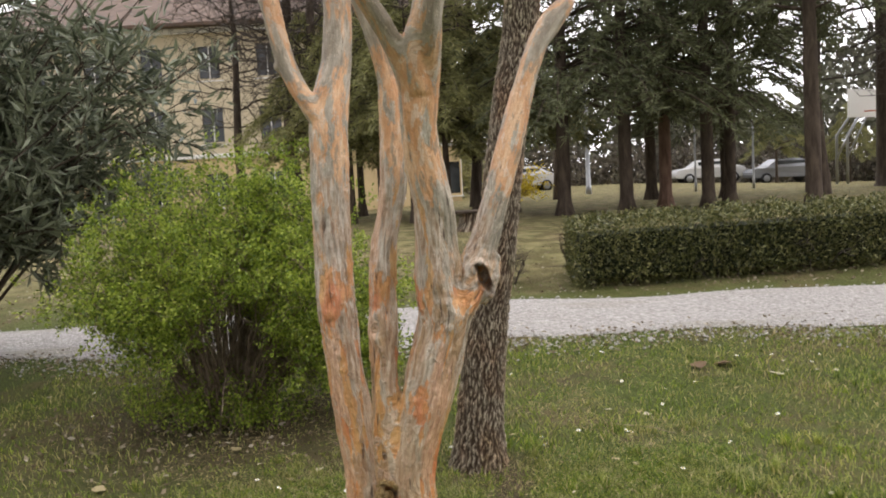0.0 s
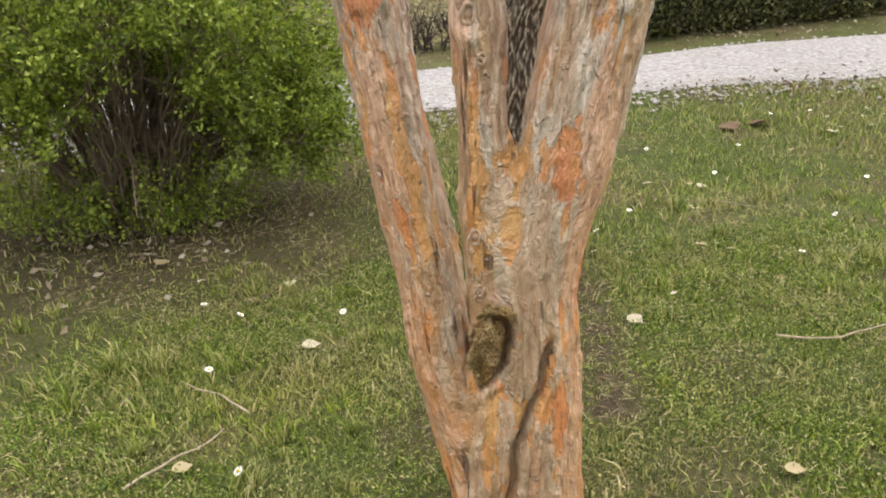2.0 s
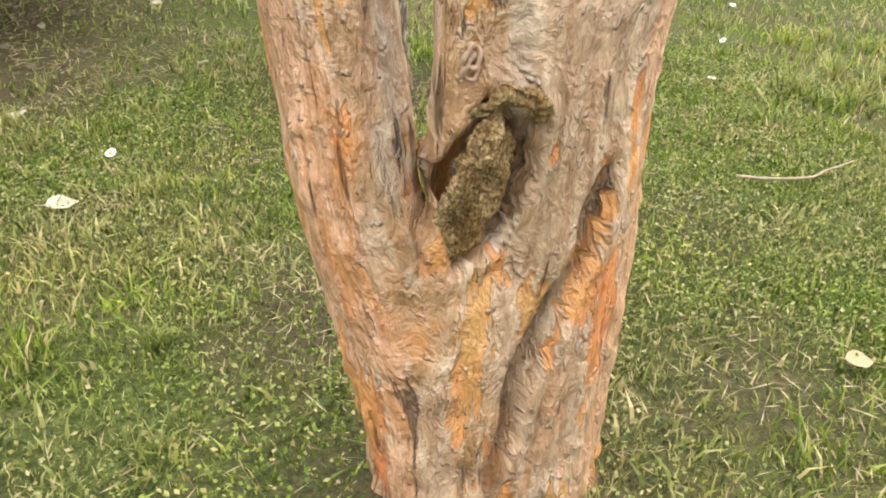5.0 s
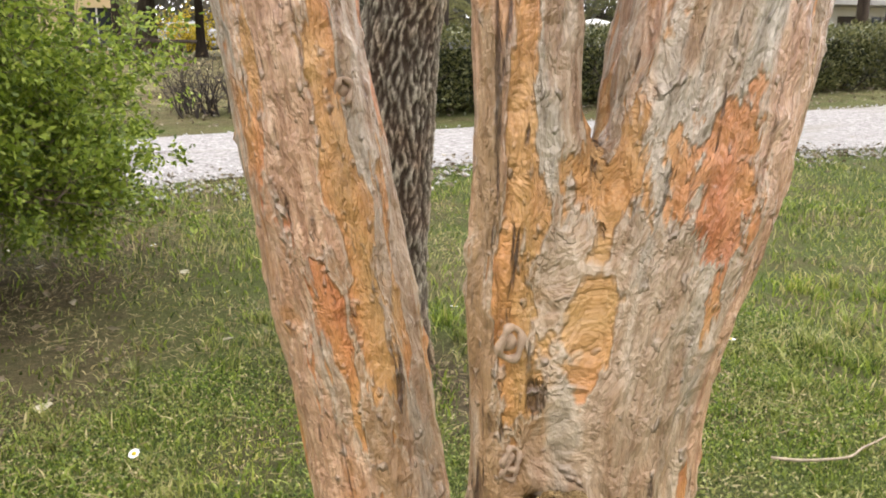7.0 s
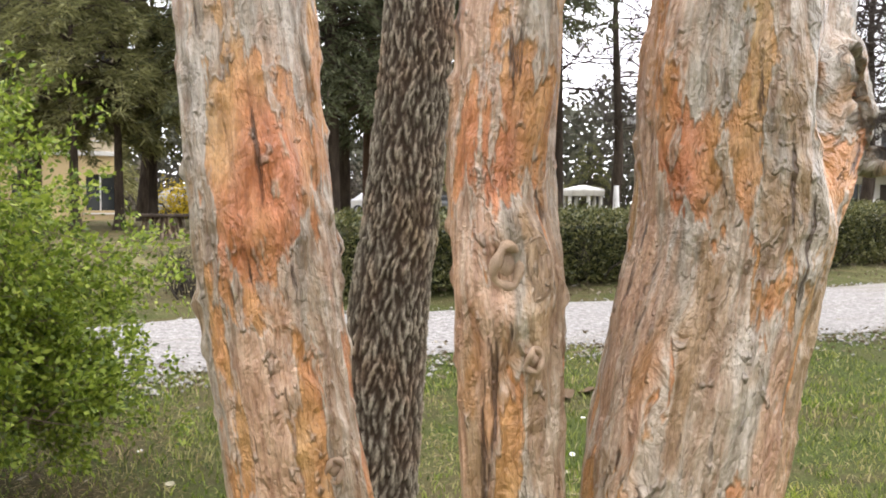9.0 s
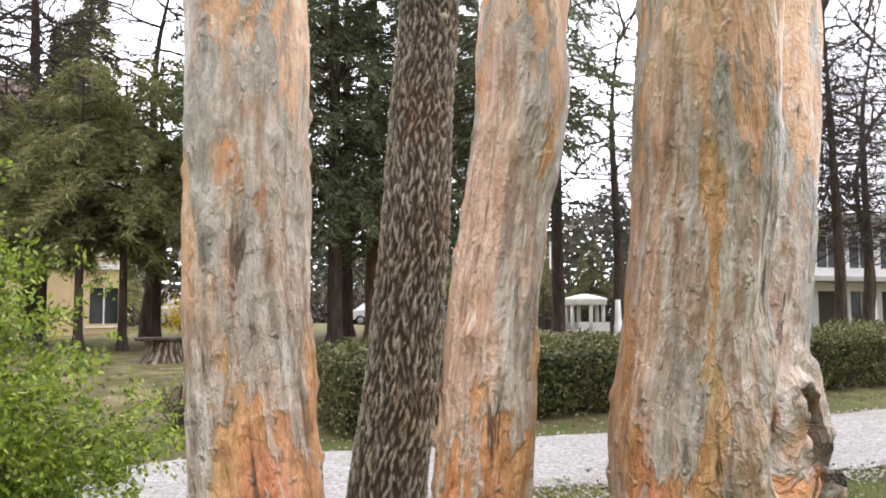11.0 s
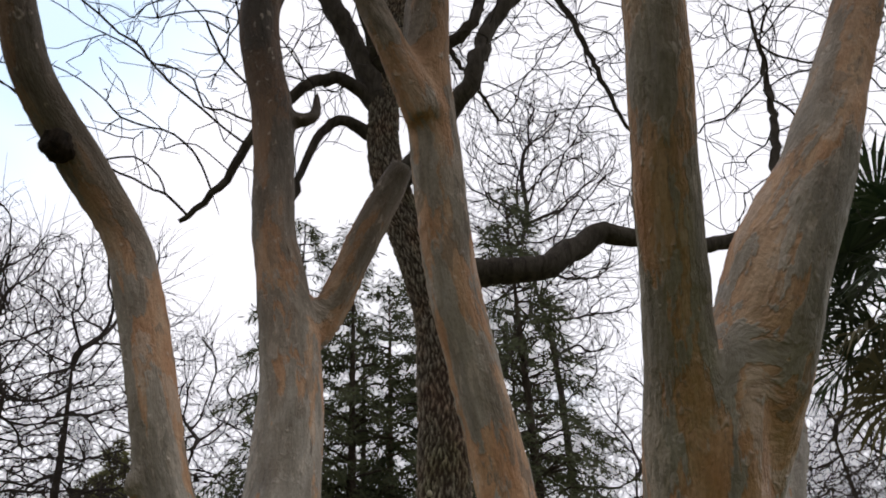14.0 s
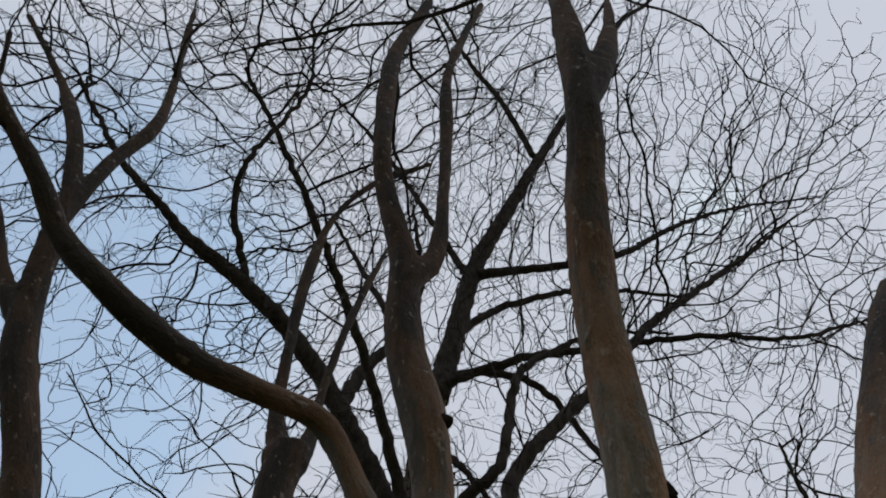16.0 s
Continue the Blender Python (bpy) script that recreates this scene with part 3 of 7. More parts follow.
def worn_or_shaded_at(x, y):
    """How bare, or painted as bush shade, the lawn is near the trees, from 0 to 1."""
    i = np.clip(np.round((np.asarray(x) + 6) / 0.04).astype(int), 0, len(WORN_X) - 1)
    j = np.clip(np.round((np.asarray(y) - 0.4) / 0.04).astype(int), 0, len(WORN_Y) - 1)
    return WORN_OR_SHADED[j, i]


def build_ground():
    def axis(fine0, fine1, step, far):
        out, d, a = [], step, fine1
        while a < far:
            d *= 1.25
            a += d
            out.append(a)
        low, d, a = [], step, fine0
        while a > -far:
            d *= 1.25
            a -= d
            low.append(a)
        return np.array(low[::-1] + list(np.arange(fine0, fine1 + step / 2, step)) + out)

    xs, ys = axis(-4, 5, 0.06, 900), axis(0.4, 8, 0.06, 1500)
    gx, gy = np.meshgrid(xs, ys)
    gz = height(gx, gy)
    v = np.stack([gx, gy, gz], -1).reshape(-1, 3)
    nx, ny = len(xs), len(ys)
    i = (np.arange(ny - 1)[:, None] * nx + np.arange(nx - 1)[None]).ravel()
    ob = part("ground", mesh_of("ground", v, [np.stack([i, i + 1, i + nx + 1, i + nx], -1)]), TURF)
    near = np.clip(1 - np.maximum(np.abs(v[:, 0] - 1.5) - 7, np.abs(v[:, 1] - 4.2) - 3.6), 0, 1)
    ob.data.attributes.new("worn", "FLOAT", "POINT").data.foreach_set("value", (worn_or_shaded_at(v[:, 0], v[:, 1]) * np.minimum(near, 1)).astype(np.float32))
    tagged(ob, "spring lawn of short grass with dry and bare spots", "lawn", kind="structure")


def road_edges(x):
    near = 7.25 - 0.02 * x + 0.10 * np.sin(x * 0.9) + 0.05 * np.sin(x * 3.1 + 1)
    far = 8.75 + 0.03 * x + 0.08 * np.sin(x * 0.7 + 2) + 0.04 * np.sin(x * 2.7)
    return near, far


def build_road():
    xs = np.arange(-40, 60.01, 0.2)
    near, far = road_edges(xs)
    rows = 14
    f = np.linspace(0, 1, rows)[None]
    gy = near[:, None] * (1 - f) + far[:, None] * f
    gx = np.repeat(xs[:, None], rows, 1)
    crown = 0.015 * np.sin(np.pi * f) + 0.012 * np.sin(gx * 5.0) * np.sin(gy * 9.0) * np.sin(np.pi * f)
    gz = height(gx, gy) + 0.004 + crown + np.where((f < 0.01) | (f > 0.99), -0.03, 0.006)
    n = len(xs)
    i = (np.arange(n - 1)[:, None] * rows + np.arange(rows - 1)[None]).ravel()
    ob = part("road", mesh_of("road", np.stack([gx, gy, gz], -1), [np.stack([i, i + rows, i + rows + 1, i + 1], -1)]), GRAVEL)
    tagged(ob, "pale gravel track with worn wheel lines", "gravel track", kind="structure")
    geo, rng = Geo(), np.random.default_rng(3)
    m = 6500
    x = rng.uniform(-6, 9, m)
    a, b = road_edges(x)
    y = np.where(rng.random(m) < 0.55, a + rng.normal(-0.05, 0.2, m), rng.uniform(a, b))
    z = height(x, y) + 0.012
    r = rng.uniform(0.006, 0.022, m)
    o = np.array([(1, 0, 0), (0, 1, 0), (-1, 0, 0), (0, -1, 0), (0, 0, 0.7), (0, 0, -0.7)])
    v = np.stack([x, y, z], -1)[:, None] + o[None] * r[:, None, None] * rng.uniform(0.6, 1.2, (m, 6, 1))
    tri = np.array([(0, 1, 4), (1, 2, 4), (2, 3, 4), (3, 0, 4), (1, 0, 5), (2, 1, 5), (3, 2, 5), (0, 3, 5)])
    geo.add(v, t=(np.arange(m)[:, None, None] * 6 + tri[None]).reshape(-1, 3))
    st = part("loose_stones", geo.mesh("loose_stones", False), plain("road_stone", (0.40, 0.38, 0.35), 0.9, vary=0.4, scale=60))
    tagged(st, "loose pale pebbles scattered along the gravel track", "gravel", kind="stuff")


build_ground()
build_road()


# ---- the crape myrtle ----
L_STEM = [(-0.195, 2.995, -0.08, 0.078), (-0.204, 3.0, 0.05, 0.066), (-0.234, 3.025, 0.2, 0.064), (-0.268, 3.06, 0.364, 0.066), (-0.274, 3.09, 0.477, 0.066), (-0.29, 3.11, 0.6, 0.067), (-0.322, 3.14, 0.82, 0.067), (-0.338, 3.165, 0.968, 0.068), (-0.348, 3.18, 1.09, 0.067), (-0.352, 3.21, 1.2, 0.069), (-0.354, 3.23, 1.32, 0.071), (-0.352, 3.24, 1.46, 0.068), (-0.352, 3.26, 1.6, 0.070), (-0.352, 3.28, 1.73, 0.072), (-0.335, 3.32, 1.87, 0.064), (-0.314, 3.36, 1.98, 0.057), (-0.305, 3.40, 2.17, 0.052), (-0.33, 3.43, 2.38, 0.046), (-0.35, 3.44, 2.5, 0.042), (-0.357, 3.45, 2.65, 0.041), (-0.37, 3.45, 2.8, 0.041), (-0.40, 3.45, 2.93, 0.042), (-0.42, 3.44, 3.07, 0.045), (-0.40, 3.42, 3.2, 0.05)]
L_SIDE = [(-0.35, 3.27, 1.7, 0.045), (-0.41, 3.25, 1.8, 0.037), (-0.475, 3.27, 1.92, 0.036), (-0.515, 3.28, 2.07, 0.035), (-0.546, 3.31, 2.2, 0.035), (-0.594, 3.325, 2.35, 0.034), (-0.676, 3.29, 2.455, 0.038), (-0.765, 3.22, 2.55, 0.033), (-0.809, 3.18, 2.65, 0.03), (-0.857, 3.16, 2.777, 0.029), (-0.943, 3.13, 2.97, 0.034), (-0.978, 3.1, 3.12, 0.029), (-0.998, 3.06, 3.27, 0.03)]
L_STUB = [(-0.32, 3.43, 2.24, 0.04), (-0.249, 3.42, 2.317, 0.032), (-0.207, 3.38, 2.431, 0.031), (-0.157, 3.34, 2.555, 0.028), (-0.134, 3.32, 2.607, 0.022)]
C_STEM = [(-0.165, 2.975, -0.08, 0.085), (-0.168, 2.972, 0.08, 0.077), (-0.162, 2.97, 0.25, 0.066), (-0.166, 2.98, 0.40, 0.046), (-0.172, 2.985, 0.6, 0.046), (-0.168, 2.985, 0.8, 0.044), (-0.163, 3.0, 0.98, 0.047), (-0.165, 3.02, 1.08, 0.045), (-0.158, 3.02, 1.18, 0.045), (-0.151, 3.025, 1.28, 0.044), (-0.127, 3.04, 1.385, 0.043), (-0.105, 3.04, 1.516, 0.048), (-0.103, 3.04, 1.58, 0.044), (-0.1, 3.04, 1.7, 0.040), (-0.108, 3.035, 1.87, 0.037), (-0.145, 3.015, 2.03, 0.036), (-0.18, 2.99, 2.15, 0.036), (-0.205, 2.96, 2.3, 0.035), (-0.228, 2.93, 2.45, 0.035), (-0.235, 2.89, 2.6, 0.035), (-0.255, 2.865, 2.72, 0.036), (-0.295, 2.85, 2.9, 0.032), (-0.318, 2.80, 3.1, 0.026), (-0.37, 2.76, 3.3, 0.024), (-0.395, 2.72, 3.5, 0.024), (-0.39, 2.68, 4.0, 0.022), (-0.3, 2.64, 4.64, 0.016)]
C_LEFT = [(-0.232, 2.925, 2.36, 0.027), (-0.292, 2.9, 2.46, 0.023), (-0.35, 2.88, 2.555, 0.021), (-0.41, 2.86, 2.645, 0.021), (-0.5, 2.82, 2.635, 0.0185), (-0.6, 2.78, 2.615, 0.0175), (-0.69, 2.745, 2.635, 0.0165), (-0.75, 2.72, 2.66, 0.0165), (-0.82, 2.7, 2.71, 0.0165), (-0.89, 2.65, 2.79, 0.016), (-0.98, 2.6, 2.88, 0.014), (-1.15, 2.5, 3.1, 0.011)]
C_RIGHT = [(-0.305, 2.81, 3.02, 0.022), (-0.255, 2.8, 3.12, 0.02), (-0.24, 2.78, 3.29, 0.018), (-0.23, 2.75, 3.65, 0.017), (-0.22, 2.7, 4.14, 0.015), (-0.09, 2.65, 4.93, 0.01)]
R_STEM = [(-0.105, 2.985, -0.08, 0.10), (-0.096, 2.975, 0.06, 0.090), (-0.09, 2.965, 0.2, 0.084), (-0.084, 2.96, 0.34, 0.077), (-0.085, 2.955, 0.5, 0.072), (-0.068, 2.955, 0.61, 0.074), (-0.03, 2.96, 0.74, 0.084), (0.0, 2.965, 0.85, 0.088), (0.026, 2.975, 0.94, 0.088), (0.045, 2.975, 1.03, 0.086), (0.04, 2.97, 1.11, 0.079), (0.035, 2.965, 1.19, 0.074), (0.036, 2.95, 1.3, 0.071), (0.033, 2.925, 1.42, 0.070), (0.02, 2.905, 1.5, 0.067), (0.004, 2.88, 1.61, 0.059), (0.0, 2.855, 1.71, 0.058), (-0.012, 2.82, 1.81, 0.046), (-0.05, 2.755, 1.90, 0.037), (-0.09, 2.68, 1.98, 0.034), (-0.125, 2.62, 2.04, 0.032), (-0.152, 2.56, 2.12, 0.029), (-0.17, 2.515, 2.23, 0.028), (-0.182, 2.485, 2.35, 0.026), (-0.195, 2.445, 2.48, 0.025), (-0.2, 2.39, 2.62, 0.024), (-0.2, 2.34, 2.75, 0.024), (-0.2, 2.31, 2.9, 0.022), (-0.2, 2.28, 3.1, 0.018), (-0.21, 2.24, 3.5, 0.012)]
R_SIDE = [(0.015, 2.85, 1.71, 0.05), (0.045, 2.81, 1.83, 0.038), (0.056, 2.74, 1.93, 0.039), (0.06, 2.69, 2.02, 0.043), (0.1, 2.65, 2.13, 0.040), (0.16, 2.63, 2.26, 0.033), (0.225, 2.61, 2.39, 0.031), (0.29, 2.6, 2.52, 0.032), (0.38, 2.585, 2.69, 0.033), (0.49, 2.565, 2.895, 0.029), (0.56, 2.55, 3.02, 0.02)]
E_LIMB = [(0.06, 2.97, 1.02, 0.06), (0.13, 2.99, 1.13, 0.058), (0.19, 3.025, 1.27, 0.052), (0.245, 3.055, 1.42, 0.047), (0.33, 3.12, 1.70, 0.043), (0.41, 3.165, 1.94, 0.039), (0.47, 3.2, 2.04, 0.043), (0.53, 3.23, 2.11, 0.032), (0.545, 3.24, 2.15, 0.022)]
L_UP = [(-0.988, 3.07, 3.22, 0.026), (-1.018, 3.03, 3.39, 0.02), (-1.088, 3.0, 3.62, 0.018), (-1.218, 3.0, 3.9, 0.013), (-1.468, 2.98, 4.3, 0.008)]
L_UP_RIGHT = [(-1.003, 3.05, 3.28, 0.022), (-0.988, 3.02, 3.58, 0.016), (-0.948, 3.0, 3.84, 0.014), (-1.018, 2.98, 4.35, 0.011), (-1.118, 2.96, 4.97, 0.007)]
L_UP_LEFT = [(-0.958, 3.12, 3.02, 0.026), (-1.038, 3.12, 3.14, 0.019), (-1.138, 3.12, 3.34, 0.017), (-1.318, 3.1, 3.7, 0.012), (-1.518, 3.05, 4.3, 0.008)]
L_TOP_A = [(-0.41, 3.43, 3.15, 0.035), (-0.45, 3.42, 3.29, 0.022), (-0.46, 3.4, 3.54, 0.019), (-0.46, 3.38, 3.86, 0.017), (-0.42, 3.35, 4.25, 0.014), (-0.31, 3.3, 4.5, 0.011), (-0.1, 3.25, 4.74, 0.008)]
L_TOP_B = [(-0.39, 3.42, 3.15, 0.035), (-0.36, 3.42, 3.27, 0.02), (-0.35, 3.4, 3.45, 0.016), (-0.30, 3.4, 3.8, 0.012), (-0.2, 3.38, 4.3, 0.008)]
R_TOP = [(-0.2, 2.33, 2.78, 0.022), (-0.16, 2.31, 2.9, 0.018), (-0.1, 2.29, 3.15, 0.013), (-0.04, 2.27, 3.5, 0.008)]
R_FLAP = [(0.012, 2.81, 1.79, 0.040), (0.0, 2.765, 1.87, 0.038), (0.008, 2.74, 1.94, 0.034), (0.028, 2.72, 2.0, 0.032), (0.042, 2.70, 2.05, 0.034), (0.066, 2.68, 2.10, 0.029), (0.10, 2.655, 2.15, 0.026)]
B_HOOK = [(-0.33, 3.44, 2.78, 0.018), (-0.305, 3.43, 2.775, 0.015), (-0.285, 3.43, 2.80, 0.012), (-0.285, 3.43, 2.86, 0.006)]
HOLLOWS = [((-0.182, 2.90, 0.402), (0.038, 0.09, 0.086), 14.0), ((0.190, 2.955, 1.165), (0.022, 0.10, 0.056), -20.0)]


STEMS = (L_STEM, L_SIDE, L_STUB, C_STEM, C_LEFT, C_RIGHT, R_STEM, R_SIDE, E_LIMB, L_UP, L_UP_RIGHT, L_UP_LEFT, L_TOP_A, L_TOP_B, R_TOP, R_FLAP, B_HOOK)
SCARS = [(-0.208, 2.934, 0.629, 0.012, 0.006), (-0.19, 2.95, 1.02, 0.03, 0.012), (-0.185, 2.925, 0.80, 0.007, 0.004), (-0.357, 3.12, 1.08, 0.028, 0.007), (-0.042, 2.863, 1.137, 0.04, 0.010), (0.12, 2.89, 1.15, 0.07, 0.012), (-0.33, 3.08, 0.88, 0.02, 0.006), (-0.30, 3.02, 0.55, 0.016, 0.006), (-0.157, 2.9, 0.53, 0.012, 0.005), (0.02, 2.80, 1.72, 0.025, 0.002), (-0.10, 2.98, 1.6, 0.02, 0.005), (-0.03, 2.88, 0.95, 0.03, 0.006)]
GROOVES = [
    ([(-0.172, 0.02), (-0.162, 0.10), (-0.144, 0.206), (-0.101, 0.329), (-0.08, 0.405), (-0.074, 0.44)], 0.008, 0.036, 2.97),
    ([(-0.207, 0.60), (-0.199, 0.78), (-0.191, 0.86), (-0.187, 0.92), (-0.184, 0.98)], 0.004, 0.008, 2.99),
    ([(-0.10, 0.80), (-0.078, 0.87), (-0.055, 0.95), (-0.04, 1.0)], 0.006, 0.010, 2.95),
    ([(-0.315, 0.92), (-0.308, 1.02), (-0.304, 1.16), (-0.31, 1.25)], 0.005, 0.007, 3.17),
]


def remeshed(geo, voxel, smooth_steps):
    ob = new("rough", geo.mesh("rough"))
    r = ob.modifiers.new("skin", "REMESH")
    r.mode, r.voxel_size = "VOXEL", voxel
    s = ob.modifiers.new("soft", "SMOOTH")
    s.factor, s.iterations = 0.5, smooth_steps
    me = bpy.data.meshes.new_from_object(ob.evaluated_get(bpy.context.evaluated_depsgraph_get()))
    bpy.data.objects.remove(ob)
    return me


def stem_coords(co, stems):
    """Each point's place across and along the stems it belongs to, so that grain and flutes follow every bend."""
    total, weight, done = np.zeros_like(co), np.zeros(len(co)), []
    for rows in stems:
        p = spline(rows, 0.03)
        c, r = p[:, :3], p[:, 3]
        t = np.gradient(c, axis=0)
        t /= np.linalg.norm(t, axis=1)[:, None]
        s = c[0, 2] + np.concatenate([[0], np.cumsum(np.linalg.norm(np.diff(c, axis=0), axis=1))])
        root = c[0].copy()
        if c[0, 2] > 0.5:
            k = int(np.argmin([np.linalg.norm(a - c[0], axis=1).min() for a, _, _ in done]))
            a, sa, ra = done[k]
            i = int(np.linalg.norm(a - c[0], axis=1).argmin())
            root = ra + (c[0] - a[i]) * (1, 1, 0)
            s = s - s[0] + sa[i] + (c[0] - a[i])[2]
        done.append((c, s, root))
        near = np.empty(len(co), int)
        for a in range(0, len(co), 20000):
            d2 = ((co[a : a + 20000, None] - c[None]) ** 2).sum(-1)
            near[a : a + 20000] = d2.argmin(1)
        off, tk = co - c[near], t[near]
        run = (off * tk).sum(1)
        flat = off - tk * run[:, None]
        axis = np.cross(tk, (0, 0, 1.0))
        cosine = tk[:, 2]
        turned = flat * cosine[:, None] + np.cross(axis, flat) + axis * ((axis * flat).sum(1) / (1 + np.maximum(cosine, -0.9)))[:, None]
        mine = turned + np.stack([np.full(len(co), root[0]), np.full(len(co), root[1]), s[near] + run], -1)
        gap = np.maximum(np.linalg.norm(off, axis=1) - r[near], 0)
        w = np.exp(-gap / 0.016) + 1e-9
        total += mine * w[:, None]
        weight += w
    return total / weight[:, None]


def carve(co, nrm, bark):
    """Flutes, warts, the long cracks and the two hollows."""
    out = co.copy()
    for k, (p, m) in enumerate(zip(co, nrm)):
        g = bark[k]
        q = Vector((g[0] * 15, g[1] * 15, g[2] * 2.6))
        calm = 1 - 0.6 * min(1.0, max(0.0, (g[2] - 1.4) / 0.5))
        d = 0.0075 * noise.noise(q) + (0.0058 * noise.noise(q * 2.7) + 0.0040 * noise.noise(q * 5.5) + 0.0014 * noise.noise(Vector((g[0] * 90, g[1] * 90, g[2] * 32)))) * calm
        if p[2] < 0.16:
            d += 0.012 * max(0, 1 - p[2] / 0.16) * (noise.noise(Vector((p[0] * 34, p[1] * 34, p[2] * 20))) + 0.3)
        knot = math.sqrt((p[0] - 0.19) ** 2 + (p[2] - 1.165) ** 2)
        if knot < 0.11 and p[1] < 3.06:
            d += 0.010 * (1 - knot / 0.11) * (noise.noise(Vector(p) * 48) + 0.7 * noise.noise(Vector(p) * 95))
        for sx, sy, sz, r, rise in SCARS:
            far = math.sqrt((p[0] - sx) ** 2 + (p[1] - sy) ** 2 + ((p[2] - sz) * 0.7) ** 2)
            if far < 3 * r:
                d += rise * (math.exp(-(((far - r) / (0.45 * r)) ** 2)) - 0.5 * math.exp(-((far / (0.6 * r)) ** 2)))
        wart = noise.noise(Vector((g[0] * 26, g[1] * 26, g[2] * 17)))
        if wart > 0.38:
            d += 0.010 * (wart - 0.38) * calm
        pip = noise.noise(Vector((g[0] * 58, g[1] * 58, g[2] * 42)))
        if pip > 0.34:
            d += 0.013 * (pip - 0.34) * calm
        out[k] = p + m * d
    for line, wide, deep, back in GROOVES:
        g = np.array(line)
        cx = np.interp(out[:, 2], g[:, 1], g[:, 0]) + 0.003 * np.sin(out[:, 2] * 60)
        ends = np.clip((out[:, 2] - g[0, 1]) / 0.03, 0, 1) * np.clip((g[-1, 1] - out[:, 2]) / 0.04, 0, 1)
        dent = np.exp(-(((out[:, 0] - cx) / wide) ** 2)) - 0.35 * np.exp(-(((out[:, 0] - cx - 1.8 * wide) / wide) ** 2))
        out[:, 1] += dent * deep * ends * (out[:, 1] < back)
    for (x, y, z), (rx, dep, rz), tilt in HOLLOWS:
        c, s = math.cos(radians(tilt)), math.sin(radians(tilt))
        dx, dz = out[:, 0] - x, out[:, 2] - z
        u, w = (dx * c - dz * s) / rx, (dx * s + dz * c) / rz
        u = u / (1 - 0.45 * np.clip(-w, 0, 1))
        rr = np.sqrt(u * u + w * w) + 0.09 * np.sin(np.arctan2(w, u) * 5 + 1) + 0.05 * np.sin(np.arctan2(w, u) * 11)
        front = np.clip((y + 0.10 - out[:, 1]) / 0.05, 0, 1)
        prof = np.clip((1.0 - rr) / 0.28, 0, 1)
        lip = np.exp(-(((rr - 1.15) / 0.14) ** 2)) * 0.008
        out[:, 1] += front * (dep * prof * prof * (3 - 2 * prof) - lip)
    return out


